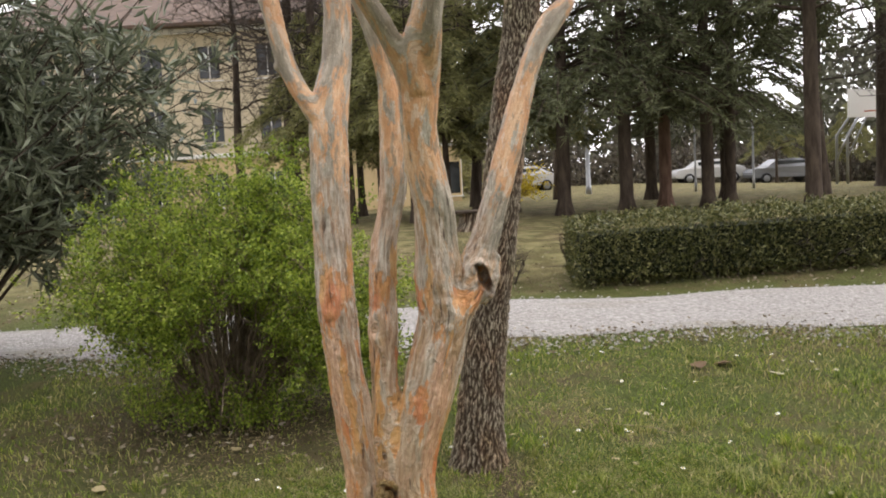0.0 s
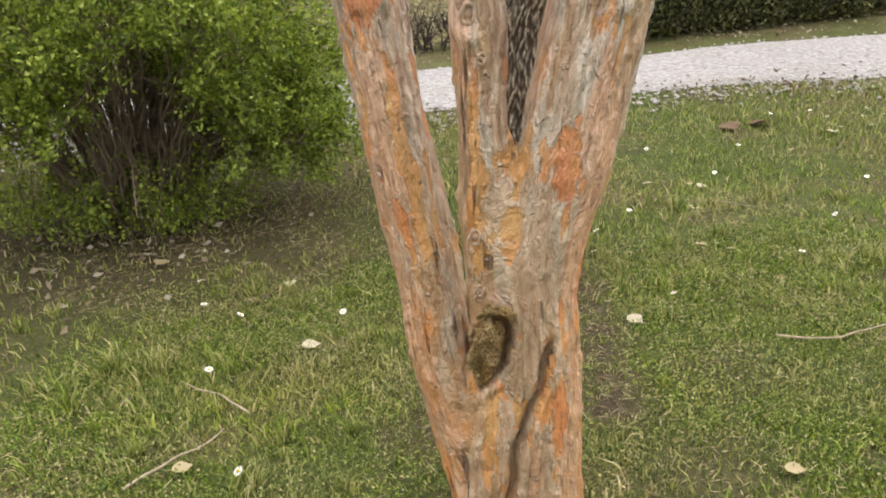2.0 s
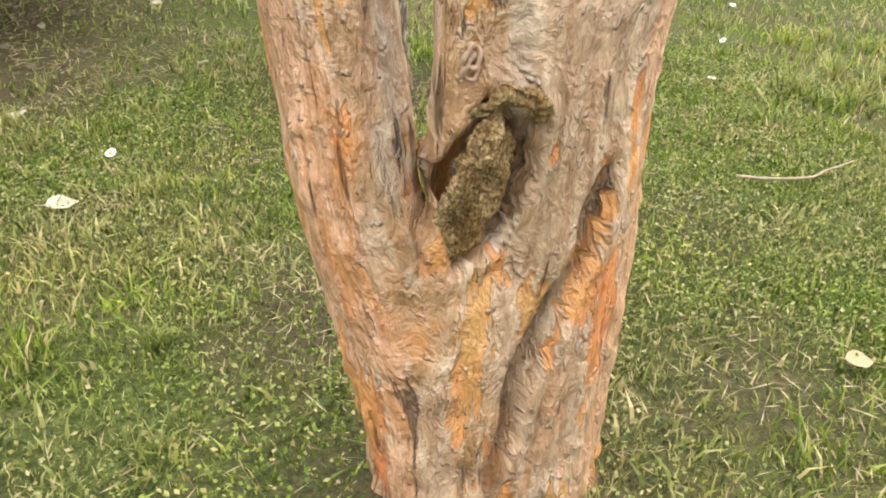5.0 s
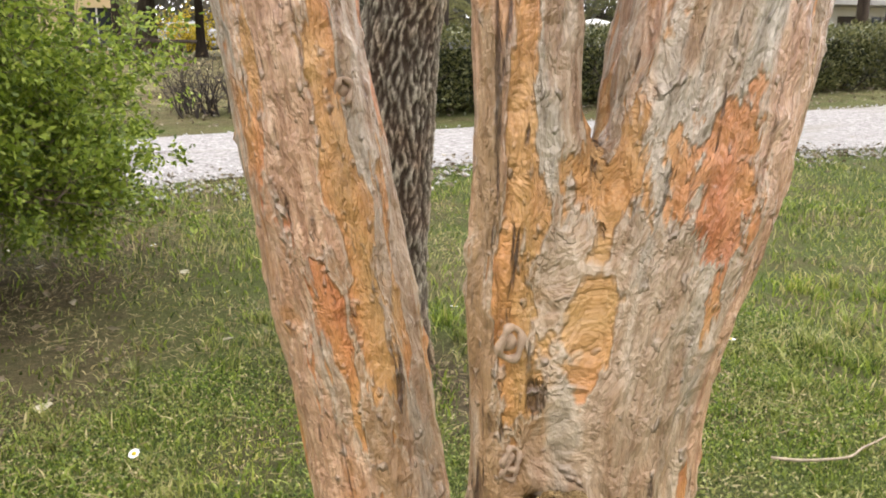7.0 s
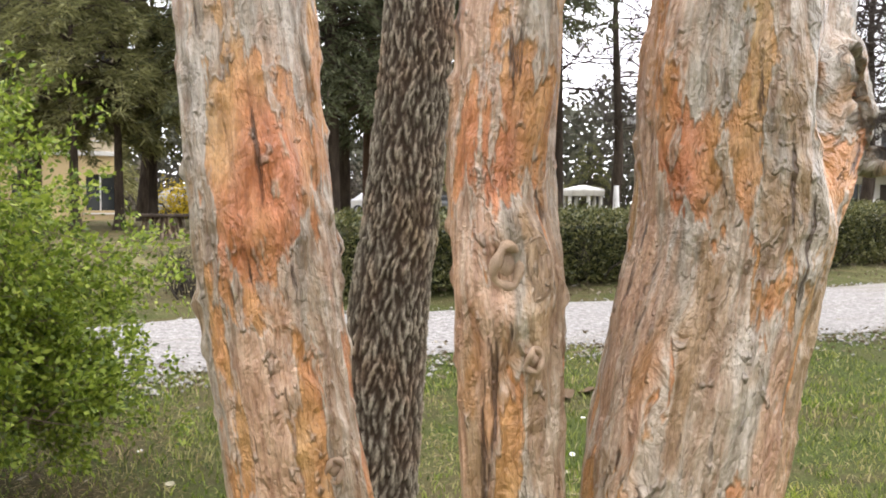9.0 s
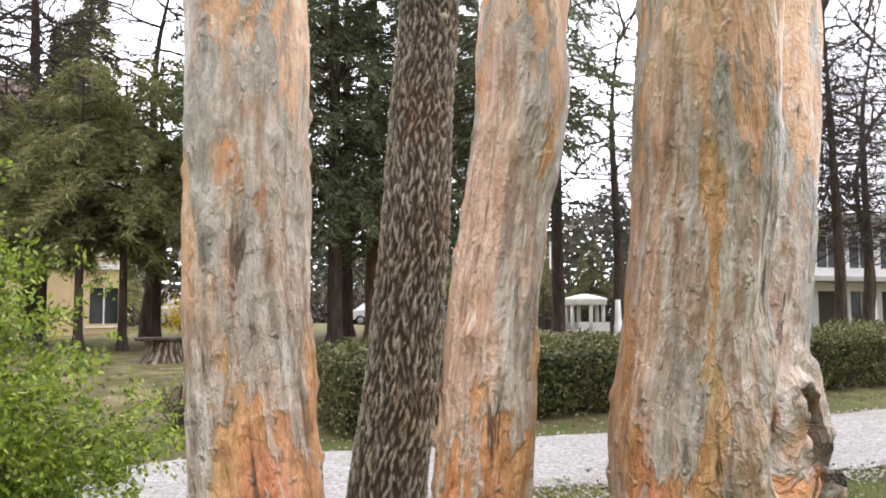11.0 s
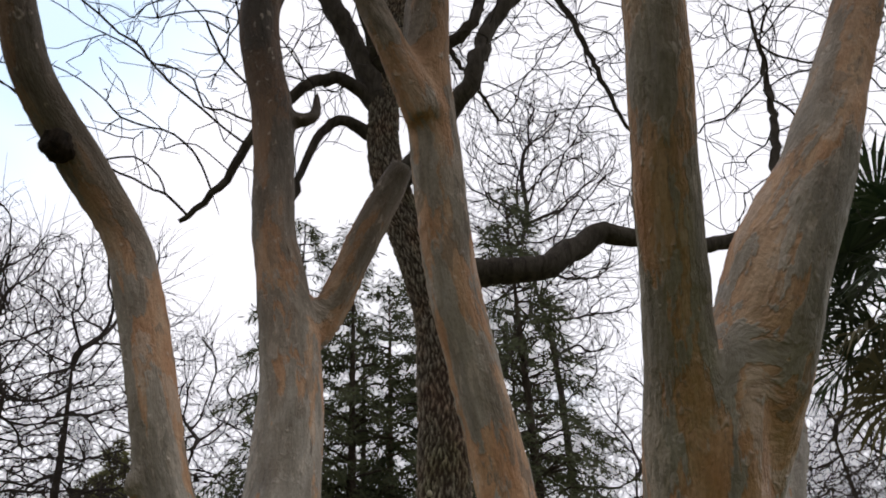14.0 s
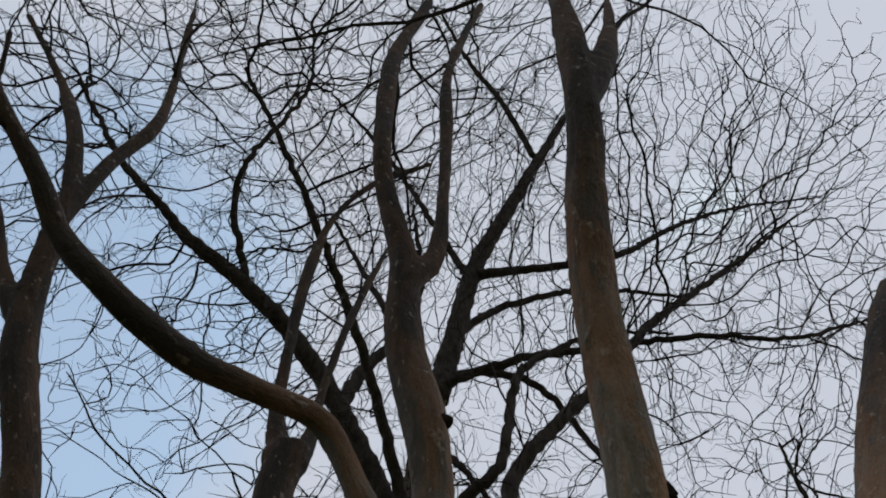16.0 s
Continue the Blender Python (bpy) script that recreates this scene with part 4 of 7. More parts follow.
def build_myrtle():
    thing = empty("crape_myrtle_tree", (-0.17, 2.97, 0))
    tagged(thing, "multi-stemmed tree with smooth flaking orange and grey bark", "tree")
    geo = Geo()
    for rows in STEMS:
        tube(geo, spline(rows, 0.02), 20)
    for a, r in ((100, 0.04), (255, 0.035), (330, 0.035), (20, 0.04)):
        c, s = math.cos(radians(a)), math.sin(radians(a))
        tube(geo, spline([(-0.165 + 0.05 * c, 2.985 + 0.04 * s, 0.13, r), (-0.165 + 0.095 * c, 2.985 + 0.065 * s, 0.03, r * 0.9), (-0.165 + 0.15 * c, 2.985 + 0.1 * s, -0.04, r * 0.7)], 0.02), 12)
    for x, y, z, r in ((-0.10, 3.03, 1.53, 0.038), (-0.52, 3.268, 1.95, 0.016), (-0.42, 3.43, 3.17, 0.046), (0.49, 3.205, 2.06, 0.039)):
        tube(geo, [(x, y, z - r, 0.01), (x, y, z - r * 0.5, r * 0.87), (x, y, z, r), (x, y, z + r * 0.5, r * 0.87), (x, y, z + r, 0.01)], 14)
    tube(geo, spline([(-0.135, 2.965, 0.45, 0.05), (-0.136, 2.968, 0.62, 0.044), (-0.135, 2.972, 0.73, 0.033), (-0.133, 2.975, 0.80, 0.018), (-0.133, 2.976, 0.82, 0.006)], 0.02), 14)
    # the swollen lip round the knot hole of the outer limb
    lip = [(0.188 + 0.033 * math.cos(a) + 0.006 * math.sin(3 * a), 2.972 + 0.012 * math.sin(2 * a + 1), 1.165 + 0.05 * math.sin(a) - 0.018 * math.cos(a), 0.011 + 0.004 * math.sin(5 * a)) for a in np.linspace(0, 2 * math.pi, 33)]
    tube(geo, lip, 12)
    tube(geo, spline([(0.15, 3.0, 1.10, 0.05), (0.19, 3.01, 1.16, 0.052), (0.21, 3.03, 1.24, 0.046)], 0.02), 14)
    me = remeshed(geo, 0.0073, 3)
    n = len(me.vertices)
    co, nm = np.empty(n * 3, np.float32), np.empty(n * 3, np.float32)
    me.vertices.foreach_get("co", co)
    me.vertices.foreach_get("normal", nm)
    co = co.reshape(-1, 3).astype(float)
    bark = stem_coords(co, STEMS)
    edge = np.empty(len(me.edges) * 2, np.int32)
    me.edges.foreach_get("vertices", edge)
    a, b = edge[0::2], edge[1::2]
    count = np.bincount(edge, minlength=n).astype(float)
    for _ in range(14):
        for k in range(3):
            ring = np.bincount(a, bark[b, k], n) + np.bincount(b, bark[a, k], n)
            bark[:, k] = 0.4 * bark[:, k] + 0.6 * ring / np.maximum(count, 1)
    flat = co.copy()
    co = carve(co, nm.reshape(-1, 3).astype(float), bark)
    moved = co - flat
    bark[:, :2] += np.where(np.abs(moved[:, :2]) > 0.015, moved[:, :2], 0)
    me.attributes.new("bark_co", "FLOAT_VECTOR", "POINT").data.foreach_set("vector", bark.astype(np.float32).ravel())
    me.vertices.foreach_set("co", co.astype(np.float32).ravel())
    me.polygons.foreach_set("use_smooth", np.ones(len(me.polygons), bool))
    me.materials.clear()
    at = Matrix.Translation((0.17, -2.97, 0))
    me.transform(at)
    me.name = "trunk"
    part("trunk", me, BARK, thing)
    def crumbly(name, rows, step, sides, flat, coarse, fine, label, mat=ROT):
        """Broken, porous wood: a swept form pushed about at three sizes."""
        g = Geo()
        tube(g, spline(rows, step), sides)
        cm = g.mesh(name)
        mid_y = sum(r[1] for r in rows) / len(rows)
        for v in cm.vertices:
            q = Vector(v.co)
            v.co.y = mid_y + (v.co.y - mid_y) * flat
            v.co += Vector((noise.noise(q * 55), noise.noise(q * 55 + Vector((9, 0, 0))), noise.noise(q * 45))) * coarse
            v.co += Vector((noise.noise(q * 150), noise.noise(q * 150 + Vector((5, 0, 0))), noise.noise(q * 130))) * fine
            v.co += Vector((noise.noise(q * 340), noise.noise(q * 340 + Vector((5, 0, 0))), noise.noise(q * 300))) * fine * 0.7
        cm.transform(at)
        return part(name, cm, mat, thing, label)

    crumbly("rotten_core", [(-0.206, 2.972, 0.305, 0.006), (-0.203, 2.956, 0.328, 0.015), (-0.196, 2.944, 0.362, 0.020), (-0.187, 2.937, 0.397, 0.023), (-0.178, 2.934, 0.424, 0.022), (-0.170, 2.937, 0.444, 0.017), (-0.165, 2.944, 0.455, 0.005)], 0.0016, 130, 0.9, 0.006, 0.0034, "crumbling brown wood in the hollow")
    crumbly("rotten_splinter", [(-0.222, 2.94, 0.37, 0.006), (-0.217, 2.918, 0.405, 0.009), (-0.206, 2.908, 0.44, 0.011), (-0.194, 2.906, 0.468, 0.009), (-0.186, 2.912, 0.482, 0.004)], 0.0018, 44, 1.0, 0.006, 0.0045, "jagged splinter of dead wood")
    crumbly("dead_rim", [(-0.205, 2.915, 0.478, 0.004), (-0.188, 2.90, 0.498, 0.009), (-0.168, 2.897, 0.50, 0.010), (-0.15, 2.90, 0.492, 0.009), (-0.141, 2.91, 0.472, 0.005)], 0.002, 30, 1.0, 0.010, 0.004, "dead bark lip over the hollow")
    crumbly("cut_stub", [(-0.70, 3.275, 2.465, 0.024), (-0.716, 3.25, 2.458, 0.023), (-0.724, 3.237, 2.452, 0.020), (-0.727, 3.234, 2.451, 0.004)], 0.003, 30, 1.0, 0.006, 0.003, "dark dead branch stub", CHAR)
    crumbly("cut_stub", [(-0.172, 2.518, 2.228, 0.015), (-0.156, 2.505, 2.236, 0.014), (-0.146, 2.498, 2.240, 0.012), (-0.144, 2.497, 2.241, 0.003)], 0.002, 26, 1.0, 0.004, 0.0025, "dark dead branch stub", CHAR)
    crumbly("cut_stub", [(-0.242, 2.862, 2.70, 0.016), (-0.226, 2.84, 2.70, 0.012), (-0.221, 2.834, 2.70, 0.003)], 0.004, 18, 1.0, 0.003, 0.002, "dark dead branch stub", CHAR)
    # small ringed scars where twigs fell
    for x, z, r in ((-0.2, 0.629, 0.0115), (-0.197, 0.523, 0.0085), (-0.197, 0.511, 0.0075), (-0.186, 1.02, 0.014), (-0.3, 0.83, 0.009), (-0.17, 0.945, 0.008)):
        near = np.hypot(co[:, 0] - x, co[:, 2] - z) < 0.009
        front = co[near][:, 1].min() - 0.001
        ring = Geo()
        tube(ring, [(x + r * 0.85 * math.cos(a) + 0.0015 * math.sin(3 * a), front + 0.002 * math.sin(2 * a), z + r * 1.2 * math.sin(a), r * (0.3 + 0.09 * math.sin(4 * a + x * 90))) for a in np.linspace(0, 2 * math.pi, 25)], 8, False)
        tube(ring, [(x, front + 0.006, z, r * 0.8), (x, front + 0.001, z, r * 0.55), (x, front, z, r * 0.1)], 12)
        rm = ring.mesh("twig_scar")
        rm.transform(at)
        part("twig_scar", rm, SCAR, thing, "healed ring where a twig fell")
    rng, tw = np.random.default_rng(21), Geo()
    for rows, n in ((L_UP, 5), (L_UP_RIGHT, 6), (L_UP_LEFT, 5), (L_TOP_A, 7), (L_TOP_B, 6), (C_STEM[-4:], 6), (C_RIGHT[2:], 6), (C_LEFT[4:], 3), (R_TOP, 3), (R_STEM[-3:], 2)):
        p = spline(rows, 0.04)
        for k in range(n):
            i = int(len(p) * rng.uniform(0.45, 0.99))
            d = p[min(i + 1, len(p) - 1)][:3] - p[max(i - 1, 0)][:3]
            d = d / np.linalg.norm(d) + rng.normal(0, 0.7, 3)
            branch(tw, p[i][:3], d, rng.uniform(0.5, 1.0), max(0.0035, p[i][3] * 0.35), 2, rng, 0.5, -0.2, 3, 5, 0.8, 0.6)
    tm = tw.mesh("twigs")
    tm.transform(at)
    tagged(part("bare_crown", tm, TWIG, thing, "thin bare twigs"), kind="stuff")
    return thing


myrtle = build_myrtle()


# ---- the oak behind ----
OAK_TRUNK = [(0.15, 4.46, -0.12, 0.19), (0.152, 4.46, 0.0, 0.16), (0.16, 4.46, 0.12, 0.136), (0.172, 4.47, 0.3, 0.122), (0.205, 4.49, 0.55, 0.113), (0.245, 4.52, 0.85, 0.107), (0.285, 4.545, 1.05, 0.104), (0.36, 4.62, 1.55, 0.100), (0.43, 4.75, 1.95, 0.099), (0.49, 4.84, 2.25, 0.098), (0.545, 4.92, 2.7, 0.096), (0.57, 4.98, 3.05, 0.097), (0.57, 5.0, 3.3, 0.096), (0.51, 5.03, 3.6, 0.098), (0.44, 5.1, 3.9, 0.086), (0.395, 5.16, 4.25, 0.08), (0.41, 5.2, 4.6, 0.075), (0.46, 5.27, 5.1, 0.072), (0.52, 5.3, 5.6, 0.072), (0.62, 5.3, 6.1, 0.072)]
OAK_LIMBS = [
    [(0.55, 5.02, 3.42, 0.07), (0.66, 5.03, 3.53, 0.058), (0.81, 5.0, 3.55, 0.054), (1.04, 4.95, 3.57, 0.05), (1.26, 4.95, 3.72, 0.048), (1.4, 4.95, 3.83, 0.046), (1.56, 4.95, 3.85, 0.04), (2.14, 4.95, 3.92, 0.033), (2.5, 4.92, 4.2, 0.03), (2.7, 4.9, 4.75, 0.022), (2.79, 4.9, 5.3, 0.015), (2.85, 4.9, 5.9, 0.008)],
    [(0.42, 5.15, 4.05, 0.05), (0.46, 4.85, 3.98, 0.042), (0.52, 4.62, 4.05, 0.036), (0.6, 4.5, 4.22, 0.034), (0.72, 4.5, 4.59, 0.032), (1.0, 4.5, 5.03, 0.03), (1.34, 4.5, 5.51, 0.028), (1.88, 4.5, 6.34, 0.024), (2.9, 4.5, 7.6, 0.02), (4.15, 4.5, 9.2, 0.012)],
    [(0.44, 5.24, 4.85, 0.04), (0.55, 5.05, 4.78, 0.032), (0.65, 4.9, 4.81, 0.028), (0.79, 4.8, 5.01, 0.026), (0.93, 4.8, 5.67, 0.024), (1.14, 4.8, 6.02, 0.02), (1.69, 4.8, 6.55, 0.013), (2.3, 4.8, 6.8, 0.008)],
    [(0.42, 5.2, 4.5, 0.045), (0.28, 5.2, 4.69, 0.032), (0.09, 5.2, 4.7, 0.028), (-0.05, 5.2, 4.55, 0.024), (-0.25, 5.3, 4.25, 0.02), (-0.34, 5.4, 4.05, 0.016), (-0.5, 5.5, 3.89, 0.01)],
    [(0.41, 5.2, 4.35, 0.035), (0.2, 5.2, 4.45, 0.024), (0.05, 5.22, 4.25, 0.018), (-0.02, 5.25, 3.85, 0.012), (0.02, 5.28, 3.5, 0.007)],
    [(0.40, 5.2, 4.55, 0.055), (0.24, 5.2, 5.0, 0.05), (-0.04, 5.17, 5.55, 0.052), (-0.36, 5.1, 5.98, 0.05), (-0.78, 5.0, 6.31, 0.046), (-1.2, 4.9, 6.51, 0.036), (-1.4, 4.8, 6.63, 0.026), (-1.78, 4.7, 6.95, 0.02), (-2.3, 4.5, 7.6, 0.012)],
    [(-0.04, 5.18, 5.53, 0.04), (0.1, 5.25, 6.05, 0.036), (0.33, 5.3, 6.6, 0.03), (0.5, 5.3, 7.4, 0.022), (0.4, 5.2, 8.6, 0.012)],
    [(0.9, 5.2, 7.6, 0.04), (1.3, 5.0, 7.55, 0.03), (1.61, 4.9, 7.63, 0.028), (2.14, 4.8, 7.94, 0.025), (2.86, 4.7, 8.71, 0.02), (3.65, 4.6, 9.38, 0.015), (5.1, 4.5, 10.4, 0.008)],
    [(0.6, 5.3, 6.0, 0.04), (0.69, 5.2, 6.1, 0.03), (1.02, 5.0, 6.2, 0.026), (1.52, 4.9, 6.4, 0.022), (2.34, 4.6, 6.5, 0.018), (3.04, 4.5, 6.64, 0.014), (4.09, 4.4, 7.27, 0.008)],
    [(1.6, 4.85, 9.8, 0.03), (1.2, 4.6, 10.6, 0.026), (0.79, 4.4, 11.0, 0.022), (0.41, 4.2, 12.1, 0.012)],
    [(-0.75, 5.0, 6.3, 0.024), (-1.0, 4.6, 6.9, 0.018), (-0.75, 4.2, 7.9, 0.014), (-0.85, 4.0, 8.8, 0.008)],
    [(0.55, 5.3, 5.85, 0.04), (0.42, 5.3, 6.2, 0.03), (0.34, 5.3, 6.65, 0.026), (0.1, 5.35, 7.3, 0.02), (-0.3, 5.4, 8.4, 0.01)],
    [(0.6, 5.3, 6.0, 0.072), (0.75, 5.28, 6.75, 0.066), (0.93, 5.2, 7.7, 0.062), (1.3, 5.0, 8.8, 0.052), (1.75, 4.8, 10.1, 0.042), (2.3, 4.6, 11.6, 0.025), (2.9, 4.4, 12.6, 0.012)],
    [(0.62, 5.3, 6.2, 0.03), (0.9, 5.25, 6.35, 0.026), (1.3, 5.2, 6.3, 0.022), (1.61, 5.2, 5.8, 0.018), (1.8, 5.2, 5.2, 0.013), (1.95, 5.2, 4.75, 0.008)],
    [(0.75, 5.32, 6.8, 0.03), (1.2, 5.3, 7.4, 0.026), (2.0, 5.2, 7.9, 0.02), (3.0, 5.1, 8.1, 0.012)],
    [(0.93, 5.35, 7.8, 0.03), (0.6, 5.3, 8.6, 0.024), (0.1, 5.2, 9.6, 0.018), (-0.6, 5.0, 10.4, 0.01)],
    [(0.5, 5.3, 5.5, 0.03), (0.75, 5.6, 5.9, 0.022), (1.3, 6.2, 6.2, 0.016), (2.0, 7.0, 6.5, 0.01)],
    [(0.4, 5.2, 4.8, 0.03), (0.0, 4.7, 5.4, 0.024), (-0.5, 4.2, 6.0, 0.018), (-1.1, 3.8, 6.8, 0.012)],
]


def barked_tube(rows, step, sides, wide, tall, deep, seed=4):
    """A trunk whose bark stands out in short upright ridges, each leaning its own way; their height is kept as the ridge attribute."""
    geo, path = Geo(), spline(rows, step)
    tube(geo, path, sides)
    me = geo.mesh("trunk")
    n = len(me.vertices)
    co, nm = np.empty(n * 3, np.float32), np.empty(n * 3, np.float32)
    me.vertices.foreach_get("co", co)
    me.vertices.foreach_get("normal", nm)
    co, nm = co.reshape(-1, 3), nm.reshape(-1, 3)
    k = len(path) * sides
    turns = int(2 * math.pi * path[:, 3].mean() / wide)
    run = np.concatenate([[0], np.cumsum(np.linalg.norm(np.diff(path[:, :3], axis=0), axis=1))])
    u = np.tile(np.arange(sides) / sides * turns, len(path))
    v = np.repeat(run / tall, sides)
    u = u + 0.2 * np.sin(v * 0.8 + u * 0.7)
    rng = np.random.default_rng(seed)
    high = int(v.max()) + 4
    ju, jv = rng.uniform(-0.36, 0.36, (turns, high)), rng.uniform(-0.5, 0.5, (turns, high))
    lean, size, amount = rng.normal(0, 0.3, (turns, high)), rng.uniform(0.7, 1.25, (turns, high)), rng.uniform(0.38, 1.0, (turns, high))
    ridge = np.zeros(k)
    iu, iv = np.floor(u).astype(int), np.floor(v).astype(int)
    for du in (-1, 0, 1):
        for dv in (-1, 0, 1):
            a, b = (iu + du) % turns, np.clip(iv + dv + 1, 0, high - 1)
            y = v - (iv + dv + 0.5 + jv[a, b])
            x = u - (iu + du + 0.5 + ju[a, b] + 0.5 * ((iv + dv) % 2)) - lean[a, b] * y
            far = np.sqrt((x / (0.30 * size[a, b] * (1 + 0.3 * np.sin(y * 7 + a)))) ** 2 + np.abs(y / (0.82 * size[a, b])) ** 3)
            ridge = np.maximum(ridge, amount[a, b] * np.clip(1.15 - far, 0, 0.75) / 0.75)
    full = np.zeros(n, np.float32)
    full[:k] = ridge
    me.vertices.foreach_set("co", (co + nm * (full * deep - deep * 0.5)[:, None]).astype(np.float32).ravel())
    me.attributes.new("ridge", "FLOAT", "POINT").data.foreach_set("value", np.clip(full, 0, 1))
    return me


def grown(starts, goals, rng, reach=1.3, stop=0.22, step=0.14, rounds=60, wander=0.35, thin=0.0028, power=2.35, most=0.03):
    """Bare twigs that grow from limbs into an open crown: each goal draws the nearest twig until one reaches it.
    starts: (n, 3) places on the limbs. Returns rows of (x, y, z, radius), one list a twig."""
    pts, up, way = [tuple(p) for p in starts], [-1] * len(starts), [np.zeros(3)] * len(starts)
    goals = np.asarray(goals, float)
    for _ in range(rounds):
        tree = KDTree(len(pts))
        for i, p in enumerate(pts):
            tree.insert(p, i)
        tree.balance()
        pull, keep = {}, np.ones(len(goals), bool)
        for g, q in enumerate(goals):
            p, i, d = tree.find(q)
            if d < stop:
                keep[g] = False
            elif d < reach:
                pull.setdefault(i, []).append((q - np.array(p)) / d)
        goals = goals[keep]
        if not pull or not len(goals):
            break
        for i, ds in pull.items():
            d = np.mean(ds, axis=0) + 0.55 * way[i] + rng.normal(0, wander, 3)
            d /= max(np.linalg.norm(d), 1e-6)
            pts.append(tuple(np.array(pts[i]) + d * step * rng.uniform(0.7, 1.2)))
            up.append(i)
            way.append(d)
    kids = [[] for _ in pts]
    for i, j in enumerate(up):
        if j >= 0:
            kids[j].append(i)
    load = np.zeros(len(pts))
    for i in range(len(pts) - 1, -1, -1):
        if not kids[i]:
            load[i] = thin**power
        if up[i] >= 0:
            load[up[i]] += load[i]
    rad = np.minimum(load ** (1 / power), most)
    out, todo = [], [(i, c) for i in range(len(starts)) for c in kids[i]]
    while todo:
        i, c = todo.pop()
        row = [(*pts[i], rad[c])]
        while True:
            row.append((*pts[c], rad[c] if kids[c] else thin * 0.5))
            if not kids[c]:
                break
            order = sorted(kids[c], key=lambda q: -load[q])
            todo += [(c, q) for q in order[1:]]
            c = order[0]
        out.append(row)
    return out


def cloud(rng, n, lobes):
    """n points spread through overlapping rounded lobes (centre, radii)."""
    vol = np.array([a[0] * a[1] * a[2] for _, a in lobes])
    out = []
    for (c, a), m in zip(lobes, (n * vol / vol.sum()).astype(int)):
        d = rng.normal(0, 1, (m, 3))
        d *= (rng.random(m) ** (1 / 2.6) / np.linalg.norm(d, axis=1))[:, None]
        out.append(np.array(c) + d * np.array(a))
    return np.vstack(out)


def build_oak():
    thing = empty("oak_tree", (0.15, 4.46, 0))
    tagged(thing, "bare oak with dark furrowed bark and crooked limbs", "tree")
    at = Matrix.Translation((-0.15, -4.46, 0))
    me = barked_tube(OAK_TRUNK, 0.0085, 190, 0.0150, 0.026, 0.012)
    me.transform(at)
    part("trunk", me, OAK, thing)
    rng, twigs, starts = np.random.default_rng(5), Geo(), []
    for rows in OAK_LIMBS:
        geo, p = Geo(), spline(rows, 0.05)
        p[:, 3] *= 1.2
        p[:, :3] += rng.normal(0, 0.006, (len(p), 3))
        tube(geo, p, 9)
        lm = geo.mesh("limb")
        lm.transform(at)
        part("limb", lm, LIMB, thing)
        starts.append(p[int(len(p) * 0.15) :: 3, :3])
    goals = cloud(rng, 13500, [((0.9, 4.7, 8.2), (4.6, 2.6, 3.9)), ((-0.75, 5.0, 5.0), (1.35, 0.9, 1.3)), ((2.5, 4.9, 5.4), (1.7, 1.1, 1.5)), ((-1.6, 4.7, 7.2), (1.5, 1.2, 1.6))])
    for row in grown(np.vstack(starts), goals, rng, 1.4, 0.17, 0.12, 70, 0.46, 0.0030, 2.45):
        tube(twigs, spline(row, 0.085) if len(row) > 2 else row, 3, False)
        if len(row) > 3:
            for k in range(1 + len(row) // 5):
                i = int(rng.integers(1, len(row)))
                branch(twigs, row[i][:3], rng.normal(0, 1, 3), rng.uniform(0.15, 0.45), 0.0028, 0, rng, 0.9, 0.1, 0, 3)
    tm = twigs.mesh("twigs")
    tm.transform(at)
    tagged(part("bare_crown", tm, TWIG, thing, "tangle of crooked bare twigs"), kind="stuff")
    for x, y, z, r in ((0.415, 4.755, 2.45, 0.011), (0.44, 4.755, 2.41, 0.009), (0.50, 4.735, 2.25, 0.011)):
        geo = Geo()
        tube(geo, [(x, y - 0.02, z - 0.006, 0.004), (x, y - 0.015, z - 0.003, r * 0.8), (x, y - 0.012, z + 0.002, r), (x, y - 0.01, z + 0.007, r * 0.7), (x, y - 0.008, z + 0.01, 0.003)], 14)
        fm = geo.mesh("bracket_fungus")
        fm.transform(at)
        part("bracket_fungus", fm, PALELEAF, thing, "small pale bracket fungus")


build_oak()


